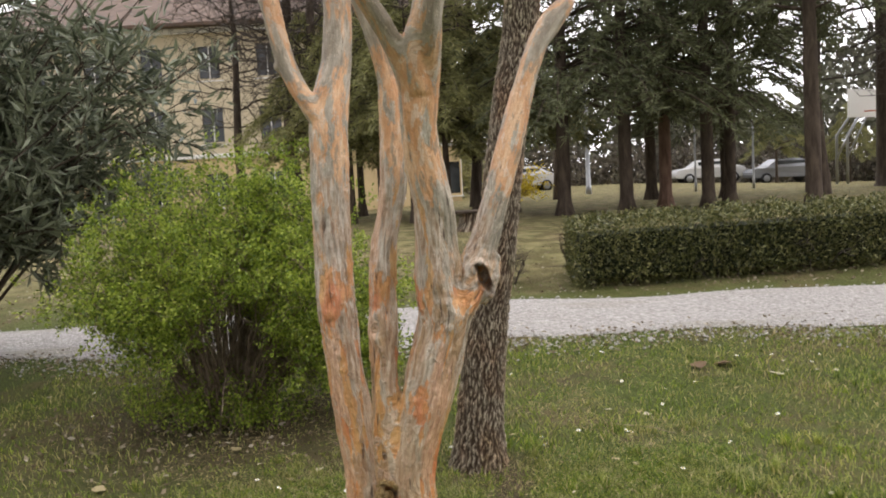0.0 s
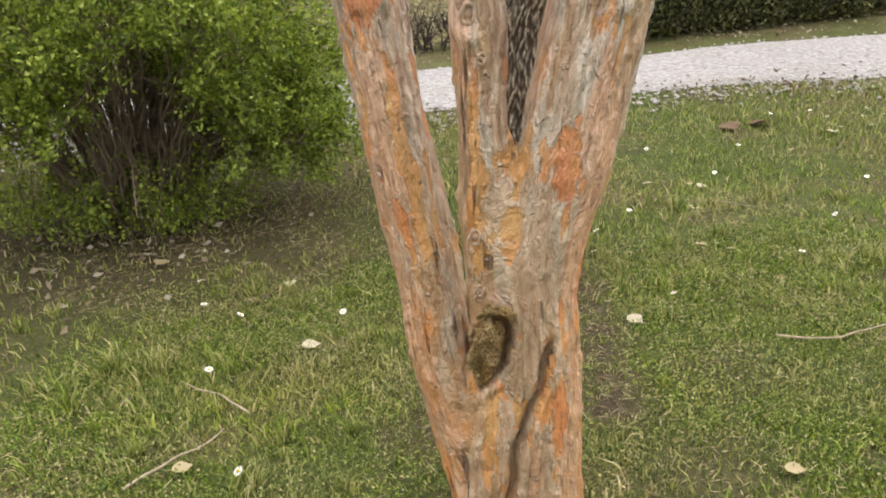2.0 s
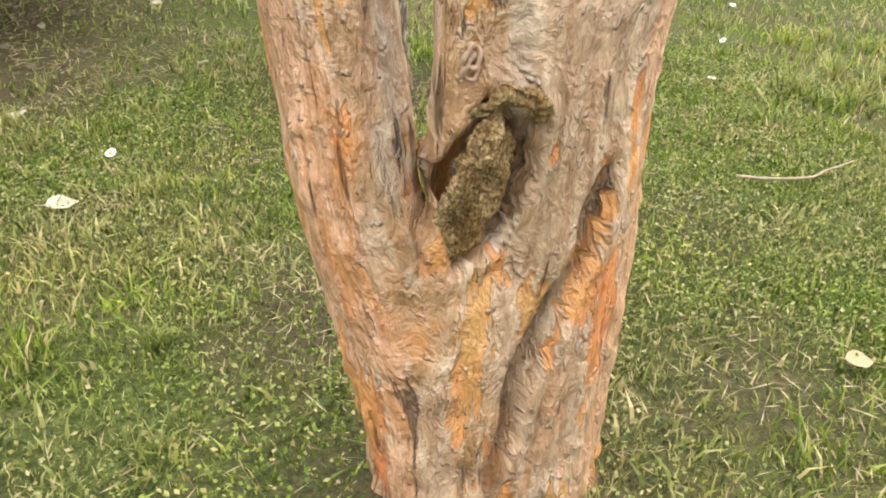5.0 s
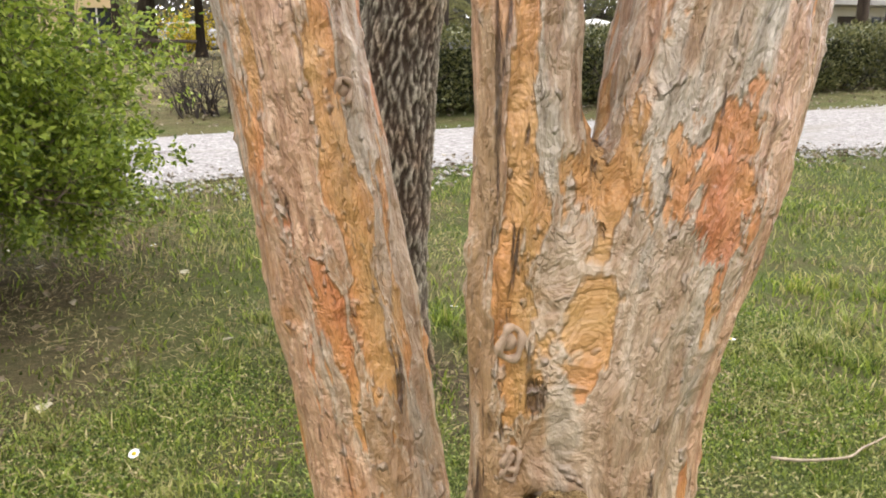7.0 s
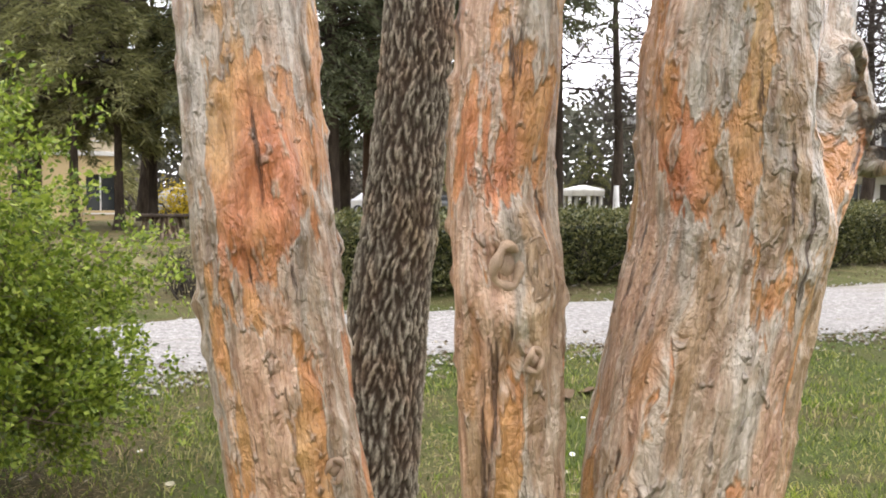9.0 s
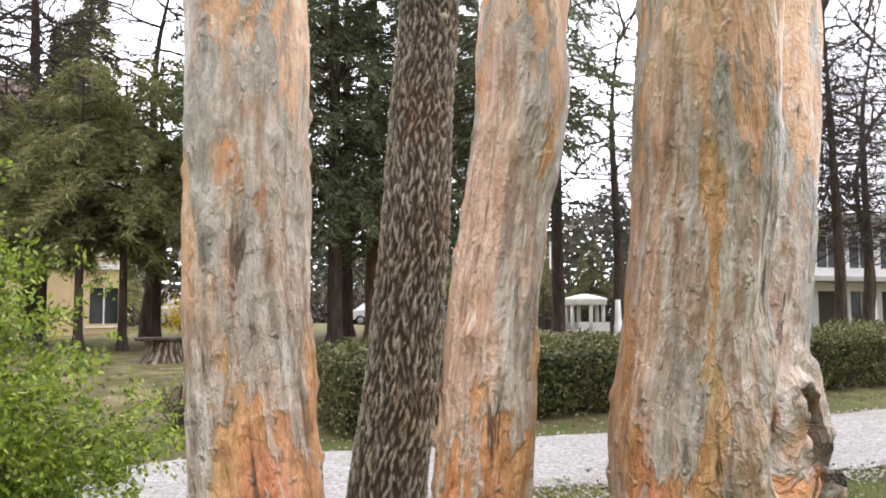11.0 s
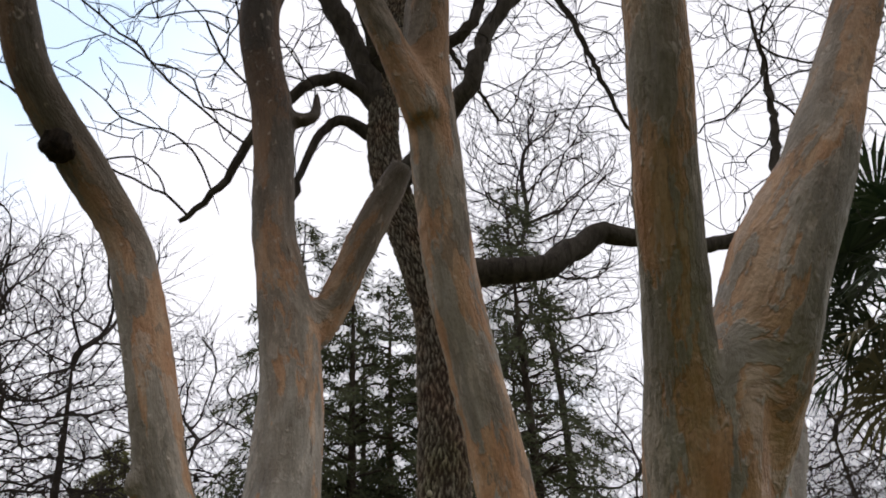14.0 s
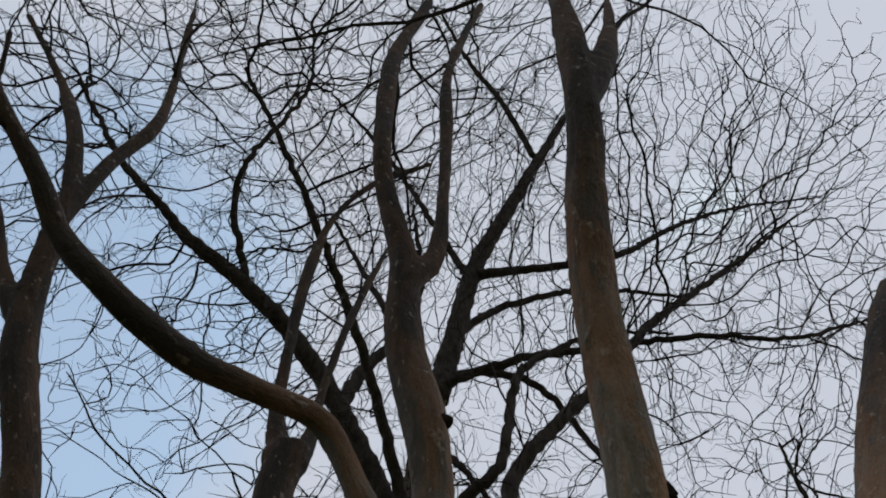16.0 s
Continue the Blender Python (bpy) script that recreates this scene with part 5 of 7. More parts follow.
# ---- shrubs and hedge ----
def build_shrub():
    cx, cy = -1.46, 5.6
    thing = empty("spirea_bush", (cx, cy, 0))
    tagged(thing, "rounded bush in fresh bright green spring leaf", "bush")
    rng, stems, leaf = np.random.default_rng(11), Geo(), Geo()
    ends = []
    for k in range(150):
        a, s = rng.uniform(0, 2 * np.pi), rng.uniform(0.1, 1.0) ** 0.7
        b = np.array([0.2 * s * np.cos(a), 0.18 * s * np.sin(a), -0.02])
        tip = np.array([1.04 * s * np.cos(a), 0.9 * s * np.sin(a), (1.64 - 0.8 * s**2.2) * rng.uniform(0.78, 1.06)])
        m = b * 0.55 + tip * 0.45 + np.array([0, 0, 0.16])
        p = spline([(*b, 0.009), (*m, 0.006), (*tip, 0.002)], 0.1)
        p[1:-1, :3] += rng.normal(0, 0.008, (len(p) - 2, 3))
        tube(stems, p, 4, False)
        for j in range(11):
            i = int(len(p) * rng.uniform(0.3, 0.98))
            d = rng.normal(0, 0.8, 3) + np.array([0.6 * np.cos(a), 0.6 * np.sin(a), 0.7])
            branch(stems, p[i][:3], d, rng.uniform(0.12, 0.36), 0.0024, 1, rng, 0.5, 0.1, 2, 3, 0.8, 0.6, ends, False)
    # low arching shoots on the sunny side
    for k in range(44):
        a = rng.normal(0.0, 0.55)
        tip = np.array([rng.uniform(0.65, 1.1) * np.cos(a), rng.uniform(0.65, 1.1) * np.sin(a), rng.uniform(0.16, 0.75)])
        p = spline([(0.1 * np.cos(a), 0.1 * np.sin(a), 0, 0.007), (*(0.5 * tip + np.array([0, 0, 0.22])), 0.005), (*tip, 0.002)], 0.1)
        tube(stems, p, 4, False)
        for j in range(10):
            i = int(len(p) * rng.uniform(0.45, 0.98))
            branch(stems, p[i][:3], rng.normal(0, 0.8, 3) + np.array([0.6, 0, 0.4]), rng.uniform(0.1, 0.3), 0.0022, 1, rng, 0.5, 0.1, 2, 3, 0.8, 0.6, ends, False)
    e = np.array([q for q, _ in ends])
    w = np.array([d for _, d in ends])
    r = np.hypot(e[:, 0] / 1.04, e[:, 1] / 0.9)
    # the heart of the bush is bare below, and more so on its open side
    side = np.exp(-(((np.arctan2(e[:, 1], e[:, 0]) + 1.15) / 0.55) ** 2))
    side = side + 0.8 * np.exp(-(((np.arctan2(e[:, 1], e[:, 0]) - 2.0) / 0.6) ** 2))
    floor = 0.34 - 0.28 * np.clip(e[:, 0] / 0.6, 0, 1) + 0.50 * np.clip(1 - r, 0, 1) + 0.50 * side + 0.10 * np.sin(e[:, 0] * 9) * np.sin(e[:, 1] * 8)
    clump = 0.5 + 0.5 * np.sin(e[:, 0] * 13 + 2 * np.sin(e[:, 2] * 7)) * np.sin(e[:, 2] * 12 + 2 * np.sin(e[:, 1] * 9))
    keep = (e[:, 2] > floor + 0.12 * rng.normal(0, 1, len(e))) & (rng.random(len(e)) < 0.4 + 0.6 * clump)
    e, w = e[keep], w[keep]
    for _ in range(19):
        at = e + rng.normal(0, 0.022, e.shape)
        leaves(leaf, at, w + rng.normal(0, 0.8, w.shape), rng.uniform(0.014, 0.034, len(at)), rng.uniform(0.009, 0.018, len(at)), rng, 0.2, False)
    # low suckers round the foot
    for k in range(26):
        a = rng.uniform(0, 2 * np.pi) if k > 7 else rng.normal(-1.0, 0.22)
        q = np.array([0.5 * np.cos(a), 0.45 * np.sin(a), 0.0]) * rng.uniform(0.6, 1.2) * (0.85 if k < 8 else 1)
        for j in range(5):
            tip = q + np.array([rng.normal(0, 0.1), rng.normal(0, 0.1), rng.uniform(0.15, 0.42)])
            tube(stems, [(*q, 0.003), (*((q + tip) / 2 + rng.normal(0, 0.02, 3)), 0.0025), (*tip, 0.0015)], 3, False)
            t = rng.uniform(0.3, 1.05, 60)[:, None]
            at = q + (tip - q) * t + rng.normal(0, 0.03, (60, 3))
            leaves(leaf, at, rng.normal(0, 1, at.shape) + np.array([0, 0, 0.4]), rng.uniform(0.014, 0.032, 60), rng.uniform(0.009, 0.017, 60), rng, 0.2, False)
    tagged(part("stem_growth", stems.mesh("stem_growth"), SHOOT, thing, "thin brown stems"), kind="stuff")
    tagged(part("foliage", leaf.mesh("foliage", False), SHRUB, thing), kind="stuff")


def build_oleander():
    cx, cy = -4.5, 6.8
    thing = empty("oleander_bush", (cx, cy, ground_z(cx, cy)))
    tagged(thing, "tall dark oleander with long narrow leaves", "bush")
    rng, stems, leaf = np.random.default_rng(12), Geo(), Geo()
    for k in range(260):
        a, s = rng.uniform(0, 2 * np.pi), rng.uniform(0.1, 1.0)
        b = np.array([0.3 * s * np.cos(a), 0.3 * s * np.sin(a), 0.0])
        tip = np.array([2.8 * s * np.cos(a), 1.15 * s * np.sin(a), (3.9 - 1.3 * s**1.6) * rng.uniform(0.42, 1.05)])
        m = b * 0.5 + tip * 0.5 + np.array([0, 0, 0.45])
        p = spline([(*b, 0.016), (*m, 0.011), (*tip, 0.004)], 0.12)
        tube(stems, p, 5, False)
        n = 40
        i = (len(p) * rng.uniform(0.42, 0.99, n)).astype(int)
        at = p[i, :3] + rng.normal(0, 0.05, (n, 3))
        d = np.stack([np.cos(a) + rng.normal(0, 0.8, n), np.sin(a) + rng.normal(0, 0.8, n), rng.normal(0.1, 0.8, n)], -1)
        leaves(leaf, at, d, rng.uniform(0.11, 0.20, n), rng.uniform(0.022, 0.036, n), rng, 0.45)
        for j in range(5):
            q = p[int(len(p) * rng.uniform(0.45, 0.97)), :3]
            side = np.array([np.cos(a), np.sin(a), 0.3]) + rng.normal(0, 0.8, 3)
            side /= np.linalg.norm(side)
            ln = rng.uniform(0.3, 0.6)
            tube(stems, [(*q, 0.006), (*(q + side * ln * 0.5), 0.005), (*(q + side * ln - np.array([0, 0, 0.06])), 0.002)], 4, False)
            n = 26
            t = rng.uniform(0.2, 1.05, n)[:, None]
            leaves(leaf, q + side * ln * t + rng.normal(0, 0.03, (n, 3)), side + rng.normal(0, 0.75, (n, 3)), rng.uniform(0.11, 0.19, n), rng.uniform(0.022, 0.034, n), rng, 0.45)
    tagged(part("stem_growth", stems.mesh("stem_growth"), FAR_BARK, thing, "grey-brown stems"), kind="stuff")
    tagged(part("foliage", leaf.mesh("foliage", False), OLEANDER, thing), kind="stuff")


def build_hedge(name, x0, x1, y0, slope, deep, tall, mat, label, count, size, bare=0.0, seed=3):
    thing = empty(name, ((x0 + x1) / 2, y0, 0))
    tagged(thing, label, "hedge")
    rng, core, leaf, stem = np.random.default_rng(seed), Geo(), Geo(), Geo()
    ox, oy = (x0 + x1) / 2, y0

    def front(x):
        return y0 + slope * (x - x0)

    n = count
    x = rng.uniform(x0, x1, n)
    face = rng.random(n)
    fy = np.where(face < 0.5, rng.normal(0.02, 0.03, n), np.where(face < 0.9, rng.uniform(0, deep, n), deep))
    fz = np.where(face < 0.5, rng.uniform(0.03, tall, n), np.where(face < 0.9, tall + rng.normal(0, 0.03, n) + 0.03 * np.sin(x * 7 + 3 * np.sin(x * 1.7)), rng.uniform(0.1, tall, n)))
    ends = rng.random(n) < 0.06
    x = np.where(ends, np.where(rng.random(n) < 0.5, x0, x1), x)
    fy = np.where(ends, rng.uniform(0, deep, n), fy)
    fz = np.where(ends, rng.uniform(0.03, tall, n), fz)
    y = front(x) + fy + 0.03 * np.sin(x * 5) * np.sin(fz * 9)
    z = height(x, y) + fz * (1 + 0.03 * np.sin(x * 2.3))
    at = np.stack([x - ox, y - oy, z], -1)
    leaves(leaf, at, np.stack([rng.normal(0, 0.8, n), -0.7 + rng.normal(0, 0.8, n), 0.5 + rng.normal(0, 0.7, n)], -1), rng.uniform(0.7, 1.3, n) * size, rng.uniform(0.5, 0.8, n) * size * 0.6, rng, 0.15, False)
    for k in range(int((x1 - x0) * (70 if bare else 22))):
        sx, sy = rng.uniform(x0, x1), rng.uniform(0.08, deep - 0.05)
        b = np.array([sx - ox, front(sx) + sy - oy, ground_z(sx, front(sx) + sy) - 0.03])
        branch(stem, b, (rng.normal(0, 0.2), rng.normal(-0.1, 0.25), 1), tall * rng.uniform(0.75, 1.0), 0.011, 2 if bare else 1, rng, 0.35, 0, 4, 5, 0.7, 0.55)
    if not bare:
        # near-black boxes behind the leaves stand in for the shade inside
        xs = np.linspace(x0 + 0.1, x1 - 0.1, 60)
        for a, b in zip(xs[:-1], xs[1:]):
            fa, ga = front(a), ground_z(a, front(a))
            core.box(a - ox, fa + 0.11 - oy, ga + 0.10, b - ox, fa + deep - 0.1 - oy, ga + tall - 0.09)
        part("dark_filler", core.mesh("dark_filler", False), plain(name + "_core", (0.022, 0.028, 0.012), 0.95), thing, "near-black filler boxes painted as the hedge's inner shade")
    tagged(part("stem_growth", stem.mesh("stem_growth"), TWIG, thing, "thin woody stems"), kind="stuff")
    tagged(part("foliage", leaf.mesh("foliage", False), mat, thing), kind="stuff")


build_shrub()
build_oleander()
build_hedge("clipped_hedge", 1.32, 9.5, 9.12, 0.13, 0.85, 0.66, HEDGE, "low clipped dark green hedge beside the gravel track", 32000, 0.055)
build_hedge("bare_hedge", 0.1, 0.72, 9.5, 0.05, 0.5, 0.46, DRYLEAF, "short leafless brown end of hedge", 260, 0.035, 1.0, 4)


# ---- conifers and bare trees of the wood ----
def conifer(seed, tall, low, reach, bark, dense, droop, label, spray=0.26, mat=None):
    """A park conifer: straight trunk, boughs in loose whorls, drooping sprays."""
    thing = empty("conifer_tree")
    tagged(thing, label, "conifer", group="conifers of the park")
    rng, trunk, leaf, boughs = np.random.default_rng(seed), Geo(), Geo(), Geo()
    r0 = 0.009 * tall + 0.04
    lean = rng.normal(0, 0.012, 2)
    rows = [(lean[0] * z, lean[1] * z, z, max(0.012, r0 * (1 - z / tall) ** 0.8 * (1.5 if z < 0.1 else 1))) for z in (-0.2, 0.0, 0.3, 1.0, 2.0, tall * 0.4, tall * 0.6, tall * 0.8, tall)]
    tube(trunk, spline(rows, 0.4), 14)
    z = low
    while z < tall:
        f = (z - low) / (tall - low)
        for k in range(rng.integers(3, 6)):
            a = rng.uniform(0, 2 * np.pi)
            ln = reach * (1 - f) ** 0.75 * rng.uniform(0.55, 1.1) + 0.25
            d = np.array([np.cos(a), np.sin(a), 0.0])
            b = np.array([lean[0] * z, lean[1] * z, z])
            mid = b + d * ln * 0.5 + np.array([0, 0, 0.10 * ln])
            tip = b + d * ln + np.array([0, 0, -droop * ln])
            p = spline([(*b, 0.012 + 0.012 * ln), (*mid, 0.008 + 0.006 * ln), (*tip, 0.004)], 0.3)
            tube(boughs, p, 4, False)
            n = int(dense * ln)
            t = rng.uniform(0.22, 1.0, n) ** 0.8
            q = np.stack([np.interp(t * (len(p) - 1), np.arange(len(p)), p[:, j]) for j in range(3)], -1)
            side = np.cross(d, (0, 0, 1.0))
            q = q + side * (rng.normal(0, 0.16, n) * ln * (1.1 - t))[:, None] + rng.normal(0, 0.05, (n, 3))
            w = d * 0.6 + side * rng.normal(0, 0.8, n)[:, None] + np.array([0, 0, -0.5]) + rng.normal(0, 0.35, (n, 3))
            leaves(leaf, q, w, rng.uniform(0.5, 1.3, n) * spray, rng.uniform(0.08, 0.2, n) * spray, rng, 0.3, False)
        z += rng.uniform(0.18, 0.36)
    part("trunk", trunk.mesh("trunk"), bark, thing)
    tagged(part("bough_growth", boughs.mesh("bough_growth"), FAR_BARK, thing), kind="stuff")
    tagged(part("foliage", leaf.mesh("foliage", False), mat or NEEDLE, thing), kind="stuff")
    return thing


def place(ob, x, y, turn=0.0, size=1.0, sink=0.0):
    ob.matrix_basis = Matrix.Translation((x, y, ground_z(x, y) - sink)) @ Matrix.Rotation(turn, 4, "Z") @ Matrix.Scale(size, 4)
    return ob


def again(ob, x, y, turn=0.0, size=1.0):
    c = copy_thing(ob, Matrix.Identity(4))
    return place(c, x, y, turn, size)


cedar = place(conifer(31, 5.2, 1.85, 1.75, FAR_BARK, 170, 0.28, "dark dense conifer on a slim bare trunk", 0.2), -0.86, 18.0)
for k, (x, y, s) in enumerate(((-0.14, 18.4, 1.0), (-2.3, 19.0, 0.9), (0.5, 19.6, 1.12), (-1.6, 21.0, 1.0), (1.42, 20.0, 1.1), (-2.5, 22.5, 1.2), (-3.4, 21.0, 1.0))):
    again(cedar, x, y, 1.3 * k + 0.4, s)
pine = place(conifer(32, 12.5, 2.1, 2.3, FAR_BARK, 80, 0.24, "tall open conifer with wide level boughs", 0.2, PINE), 2.32, 18.0)
for k, (x, y, s) in enumerate(((3.6, 17.8, 1.0), (5.36, 18.0, 0.95), (6.0, 18.6, 0.9), (5.3, 23.0, 1.05), (7.0, 22.0, 1.0))):
    again(pine, x, y, 2.1 * k + 1.0, s)
place(conifer(33, 12.0, 2.8, 2.2, RED_BARK, 80, 0.24, "tall conifer with reddish bark", 0.2, PINE), 4.75, 19.2)
slim = place(conifer(36, 12.6, 3.6, 2.1, FAR_BARK, 90, 0.2, "tall slim conifer with sparse open boughs", 0.2, PINE), 6.65, 15.8)
again(slim, 9.6, 22.8, 2.0, 1.05)
spruce = place(conifer(34, 17.5, 1.0, 3.0, FAR_BARK, 60, 0.4, "tall pointed spruce far behind the wood", 0.5), -1.3, 46.0)
again(spruce, -2.6, 47.0, 1.0, 0.9)
again(cedar, 27.0, 52.0, 0.3, 1.1)
for k, (x, y, s) in enumerate(((18, 48, 1.0), (23, 50, 0.9), (32, 54, 1.1))):
    again(cedar, x, y, k * 1.7, s)


def bare_tree(seed, tall, radius, fork, lobes, label, count=2700, step=0.36, thin=0.011):
    """A leafless park tree: a leading trunk, steep limbs and a crown of fine twigs; lobes in shares of the height."""
    thing = empty("bare_tree")
    tagged(thing, label, "tree", group="bare trees of the park")
    rng, trunk, twigs = np.random.default_rng(seed), Geo(), Geo()
    rows = [(0, 0, -0.2, radius * 1.5), (0, 0, 0.0, radius * 1.3), (0.02, 0, 0.4, radius), (rng.normal(0, 0.1), rng.normal(0, 0.1), fork, radius * 0.8), (rng.normal(0, 0.25), rng.normal(0, 0.25), tall * 0.5, radius * 0.45), (rng.normal(0, 0.3), rng.normal(0, 0.3), tall * 0.7, radius * 0.15)]
    p = spline(rows, 0.35)
    tube(trunk, p, 12)
    part("trunk", trunk.mesh("trunk"), FAR_BARK, thing)
    goals = cloud(rng, count, [(np.array(c) * tall, np.array(a) * tall) for c, a in lobes])
    goals = goals[goals[:, 2] > fork + 0.3]
    for row in grown(p[p[:, 2] > fork][::2, :3], goals, rng, 9.0, step * 1.1, step, 70, 0.24, thin, 2.3, radius * 0.5):
        tube(twigs, row, 3, False)
        for k in range(1 + len(row) // 3):
            i = int(rng.integers(1, len(row)))
            d = np.array(row[i][:3]) - np.array(row[i - 1][:3]) + rng.normal(0, 0.25, 3) + np.array([0, 0, 0.08])
            branch(twigs, row[i][:3], d, rng.uniform(0.5, 1.3), thin * 0.9, 0, rng, 0.3, -0.1, 0, 3, 0.8, 0.6, None, False)
    tagged(part("bare_crown", twigs.mesh("bare_crown"), TWIG, thing, "bare limbs and twigs"), kind="stuff")
    return thing


plane = place(bare_tree(41, 15, 0.2, 2.6, [((0, 0, 0.62), (0.2, 0.2, 0.36)), ((0.05, 0, 0.36), (0.22, 0.2, 0.18))], "tall leafless tree with upswept limbs"), 9.2, 21.5)
maple = place(bare_tree(42, 10, 0.17, 1.9, [((0, 0, 0.62), (0.34, 0.34, 0.36)), ((0.08, 0, 0.36), (0.3, 0.3, 0.16))], "leafless tree with a leaning dark trunk", 1900, 0.27, 0.010), 21.3, 24.0)
for k, (x, y, s) in enumerate(((26.8, 26.0, 1.15), (24.5, 36.0, 1.0), (17.5, 22.5, 1.1))):
    again(maple, x, y, 1.1 * k + 0.7, s)
for k, (x, y, s) in enumerate(((-6.0, 24.0, 0.75), (12.7, 22.0, 0.8), (3.4, 28.0, 0.95), (-4.3, 23.0, 1.0), (-2.0, 24.0, 1.05), (0.6, 25.0, 0.9), (-3.3, 20.5, 0.85), (21.0, 22.0, 1.0), (25.0, 24.5, 1.0), (28.5, 25.5, 1.0), (23.0, 27.0, 1.05), (18.5, 25.0, 0.9))):
    again(plane, x, y, 1.9 * k + 0.3, s)


place(bare_tree(43, 25.0, 0.2, 6.5, [((0, 0, 0.72), (0.145, 0.145, 0.27))], "tall leafless tree with a round crown of fine twigs", 4600, 0.40, 0.0145), 12.0, 24.0)


def build_palm():
    thing = empty("fan_palm", (6.0, 6.5, 0.0))
    tagged(thing, "tall fan palm with drooping ragged leaves", "palm")
    rng, trunk = np.random.default_rng(8), Geo()
    rows = [(0, 0, -0.1 + 0.12 * k, 0.13 + 0.02 * (k % 2) + rng.normal(0, 0.006)) for k in range(45)]
    tube(trunk, rows, 14)
    part("trunk", trunk.mesh("trunk"), LIMB, thing, "shaggy fibrous trunk")
    for k in range(38):
        fan = Geo()
        a, up = k * 2.4, 1.15 - 1.85 * k / 38
        d = np.array([np.cos(a) * math.cos(up), np.sin(a) * math.cos(up), math.sin(up)])
        base = np.array([0, 0, 5.15])
        ln = rng.uniform(0.75, 1.1)
        tip = base + d * ln + np.array([0, 0, -0.10])
        tube(fan, spline([(*base, 0.012), (*(base + d * ln * 0.5), 0.009), (*tip, 0.008)], 0.15), 5, False)
        side = np.cross(d, (0, 0, 1.0))
        side /= np.linalg.norm(side)
        out = d + np.array([0, 0, -0.35])
        out /= np.linalg.norm(out)
        nrm = np.cross(side, out)
        for j in range(34):
            g = radians(-125 + 250 * j / 33)
            w = out * math.cos(g) + side * math.sin(g) + nrm * rng.normal(0.1, 0.05)
            b = np.cross(w, nrm)
            b /= np.linalg.norm(b)
            r = rng.uniform(0.62, 0.84)
            m, e = tip + w * r * 0.6, tip + w * r + np.array([0, 0, -0.12 * rng.uniform(0.6, 1.4)])
            fan.add([tip - b * 0.004, tip + b * 0.004, m + b * 0.023, e + b * 0.003, e - b * 0.003, m - b * 0.023], q=[(0, 1, 2, 5), (5, 2, 3, 4)])
        part("fan_leaf", fan.mesh("fan_leaf", False), PALM if k < 29 else PALM_OLD, thing, "" if k < 29 else "withered hanging fan leaf")


build_palm()


# ---- buildings, street things ----
PLASTER = plain("cream_plaster", (0.62, 0.53, 0.38), 0.85, vary=0.15, scale=0.6)
OCHRE = plain("ochre_plaster", (0.64, 0.49, 0.28), 0.85, vary=0.18, scale=0.6)
ROOF = plain("roof_tile", (0.135, 0.092, 0.07), 0.85, vary=0.35, scale=2)
WHITE = plain("white_paint", (0.78, 0.77, 0.74), 0.6, vary=0.08, scale=1)
PAVILION = plain("old_white_paint", (0.55, 0.54, 0.50), 0.8, vary=0.25, scale=2)
CONCRETE = plain("concrete", (0.40, 0.39, 0.37), 0.9, vary=0.2, scale=2)
METAL = plain("grey_metal", (0.35, 0.36, 0.37), 0.45, 0.7, vary=0.15)
RUBBER = plain("rubber", (0.02, 0.02, 0.02), 0.8)
YELLOW = leafy("forsythia_flower", (0.55, 0.38, 0.02), (0.75, 0.58, 0.04), 0.6, 0.2)
DARKDOOR = plain("dark_door", (0.06, 0.045, 0.035), 0.5)


def glass_mat():
    m, n, l, b = material("window_glass", 0.08, 0, 0.6)
    v = coords(n, l, (1, 1, 1))
    l.new(ramp(n, l, noise_tex(n, l, v, 0.8, 2), [(0.3, (0.02, 0.024, 0.028)), (0.7, (0.07, 0.075, 0.08))]), b.inputs["Base Color"])
    return m


GLASS = glass_mat()


def window(parent, x, y, z0, w, h, frame_mat=None):
    """A framed window set into a wall that faces -y."""
    fm = frame_mat or WHITE
    win = part("window", bevelled("window", [(x - w / 2 - 0.1, y - 0.05, z0 - 0.1, x - w / 2, y + 0.02, z0 + h + 0.1), (x + w / 2, y - 0.05, z0 - 0.1, x + w / 2 + 0.1, y + 0.02, z0 + h + 0.1), (x - w / 2, y - 0.05, z0 + h, x + w / 2, y + 0.02, z0 + h + 0.1), (x - w / 2 - 0.15, y - 0.14, z0 - 0.16, x + w / 2 + 0.15, y + 0.02, z0 - 0.1), (x - 0.03, y - 0.03, z0, x + 0.03, y + 0.02, z0 + h)], 0), fm, parent)
    part("pane", bevelled("pane", [(x - w / 2, y + 0.03, z0 - 0.1, x + w / 2, y + 0.05, z0 + h)], 0), GLASS, win)
    return win


def walls_with_openings(x0, x1, y, thick, z0, z1, holes):
    """Boxes of a wall along x that leave the holes (x0, x1, z0, z1) free; the holes stand in columns."""
    out, cuts = [], sorted({x0, x1, *(h[0] for h in holes), *(h[1] for h in holes)})
    for a, b in zip(cuts[:-1], cuts[1:]):
        mine = sorted((h[2], h[3]) for h in holes if h[0] < (a + b) / 2 < h[1])
        z = z0
        for p, q in mine:
            out.append((a, y, z, b, y + thick, p))
            z = q
        out.append((a, y, z, b, y + thick, z1))
    return out


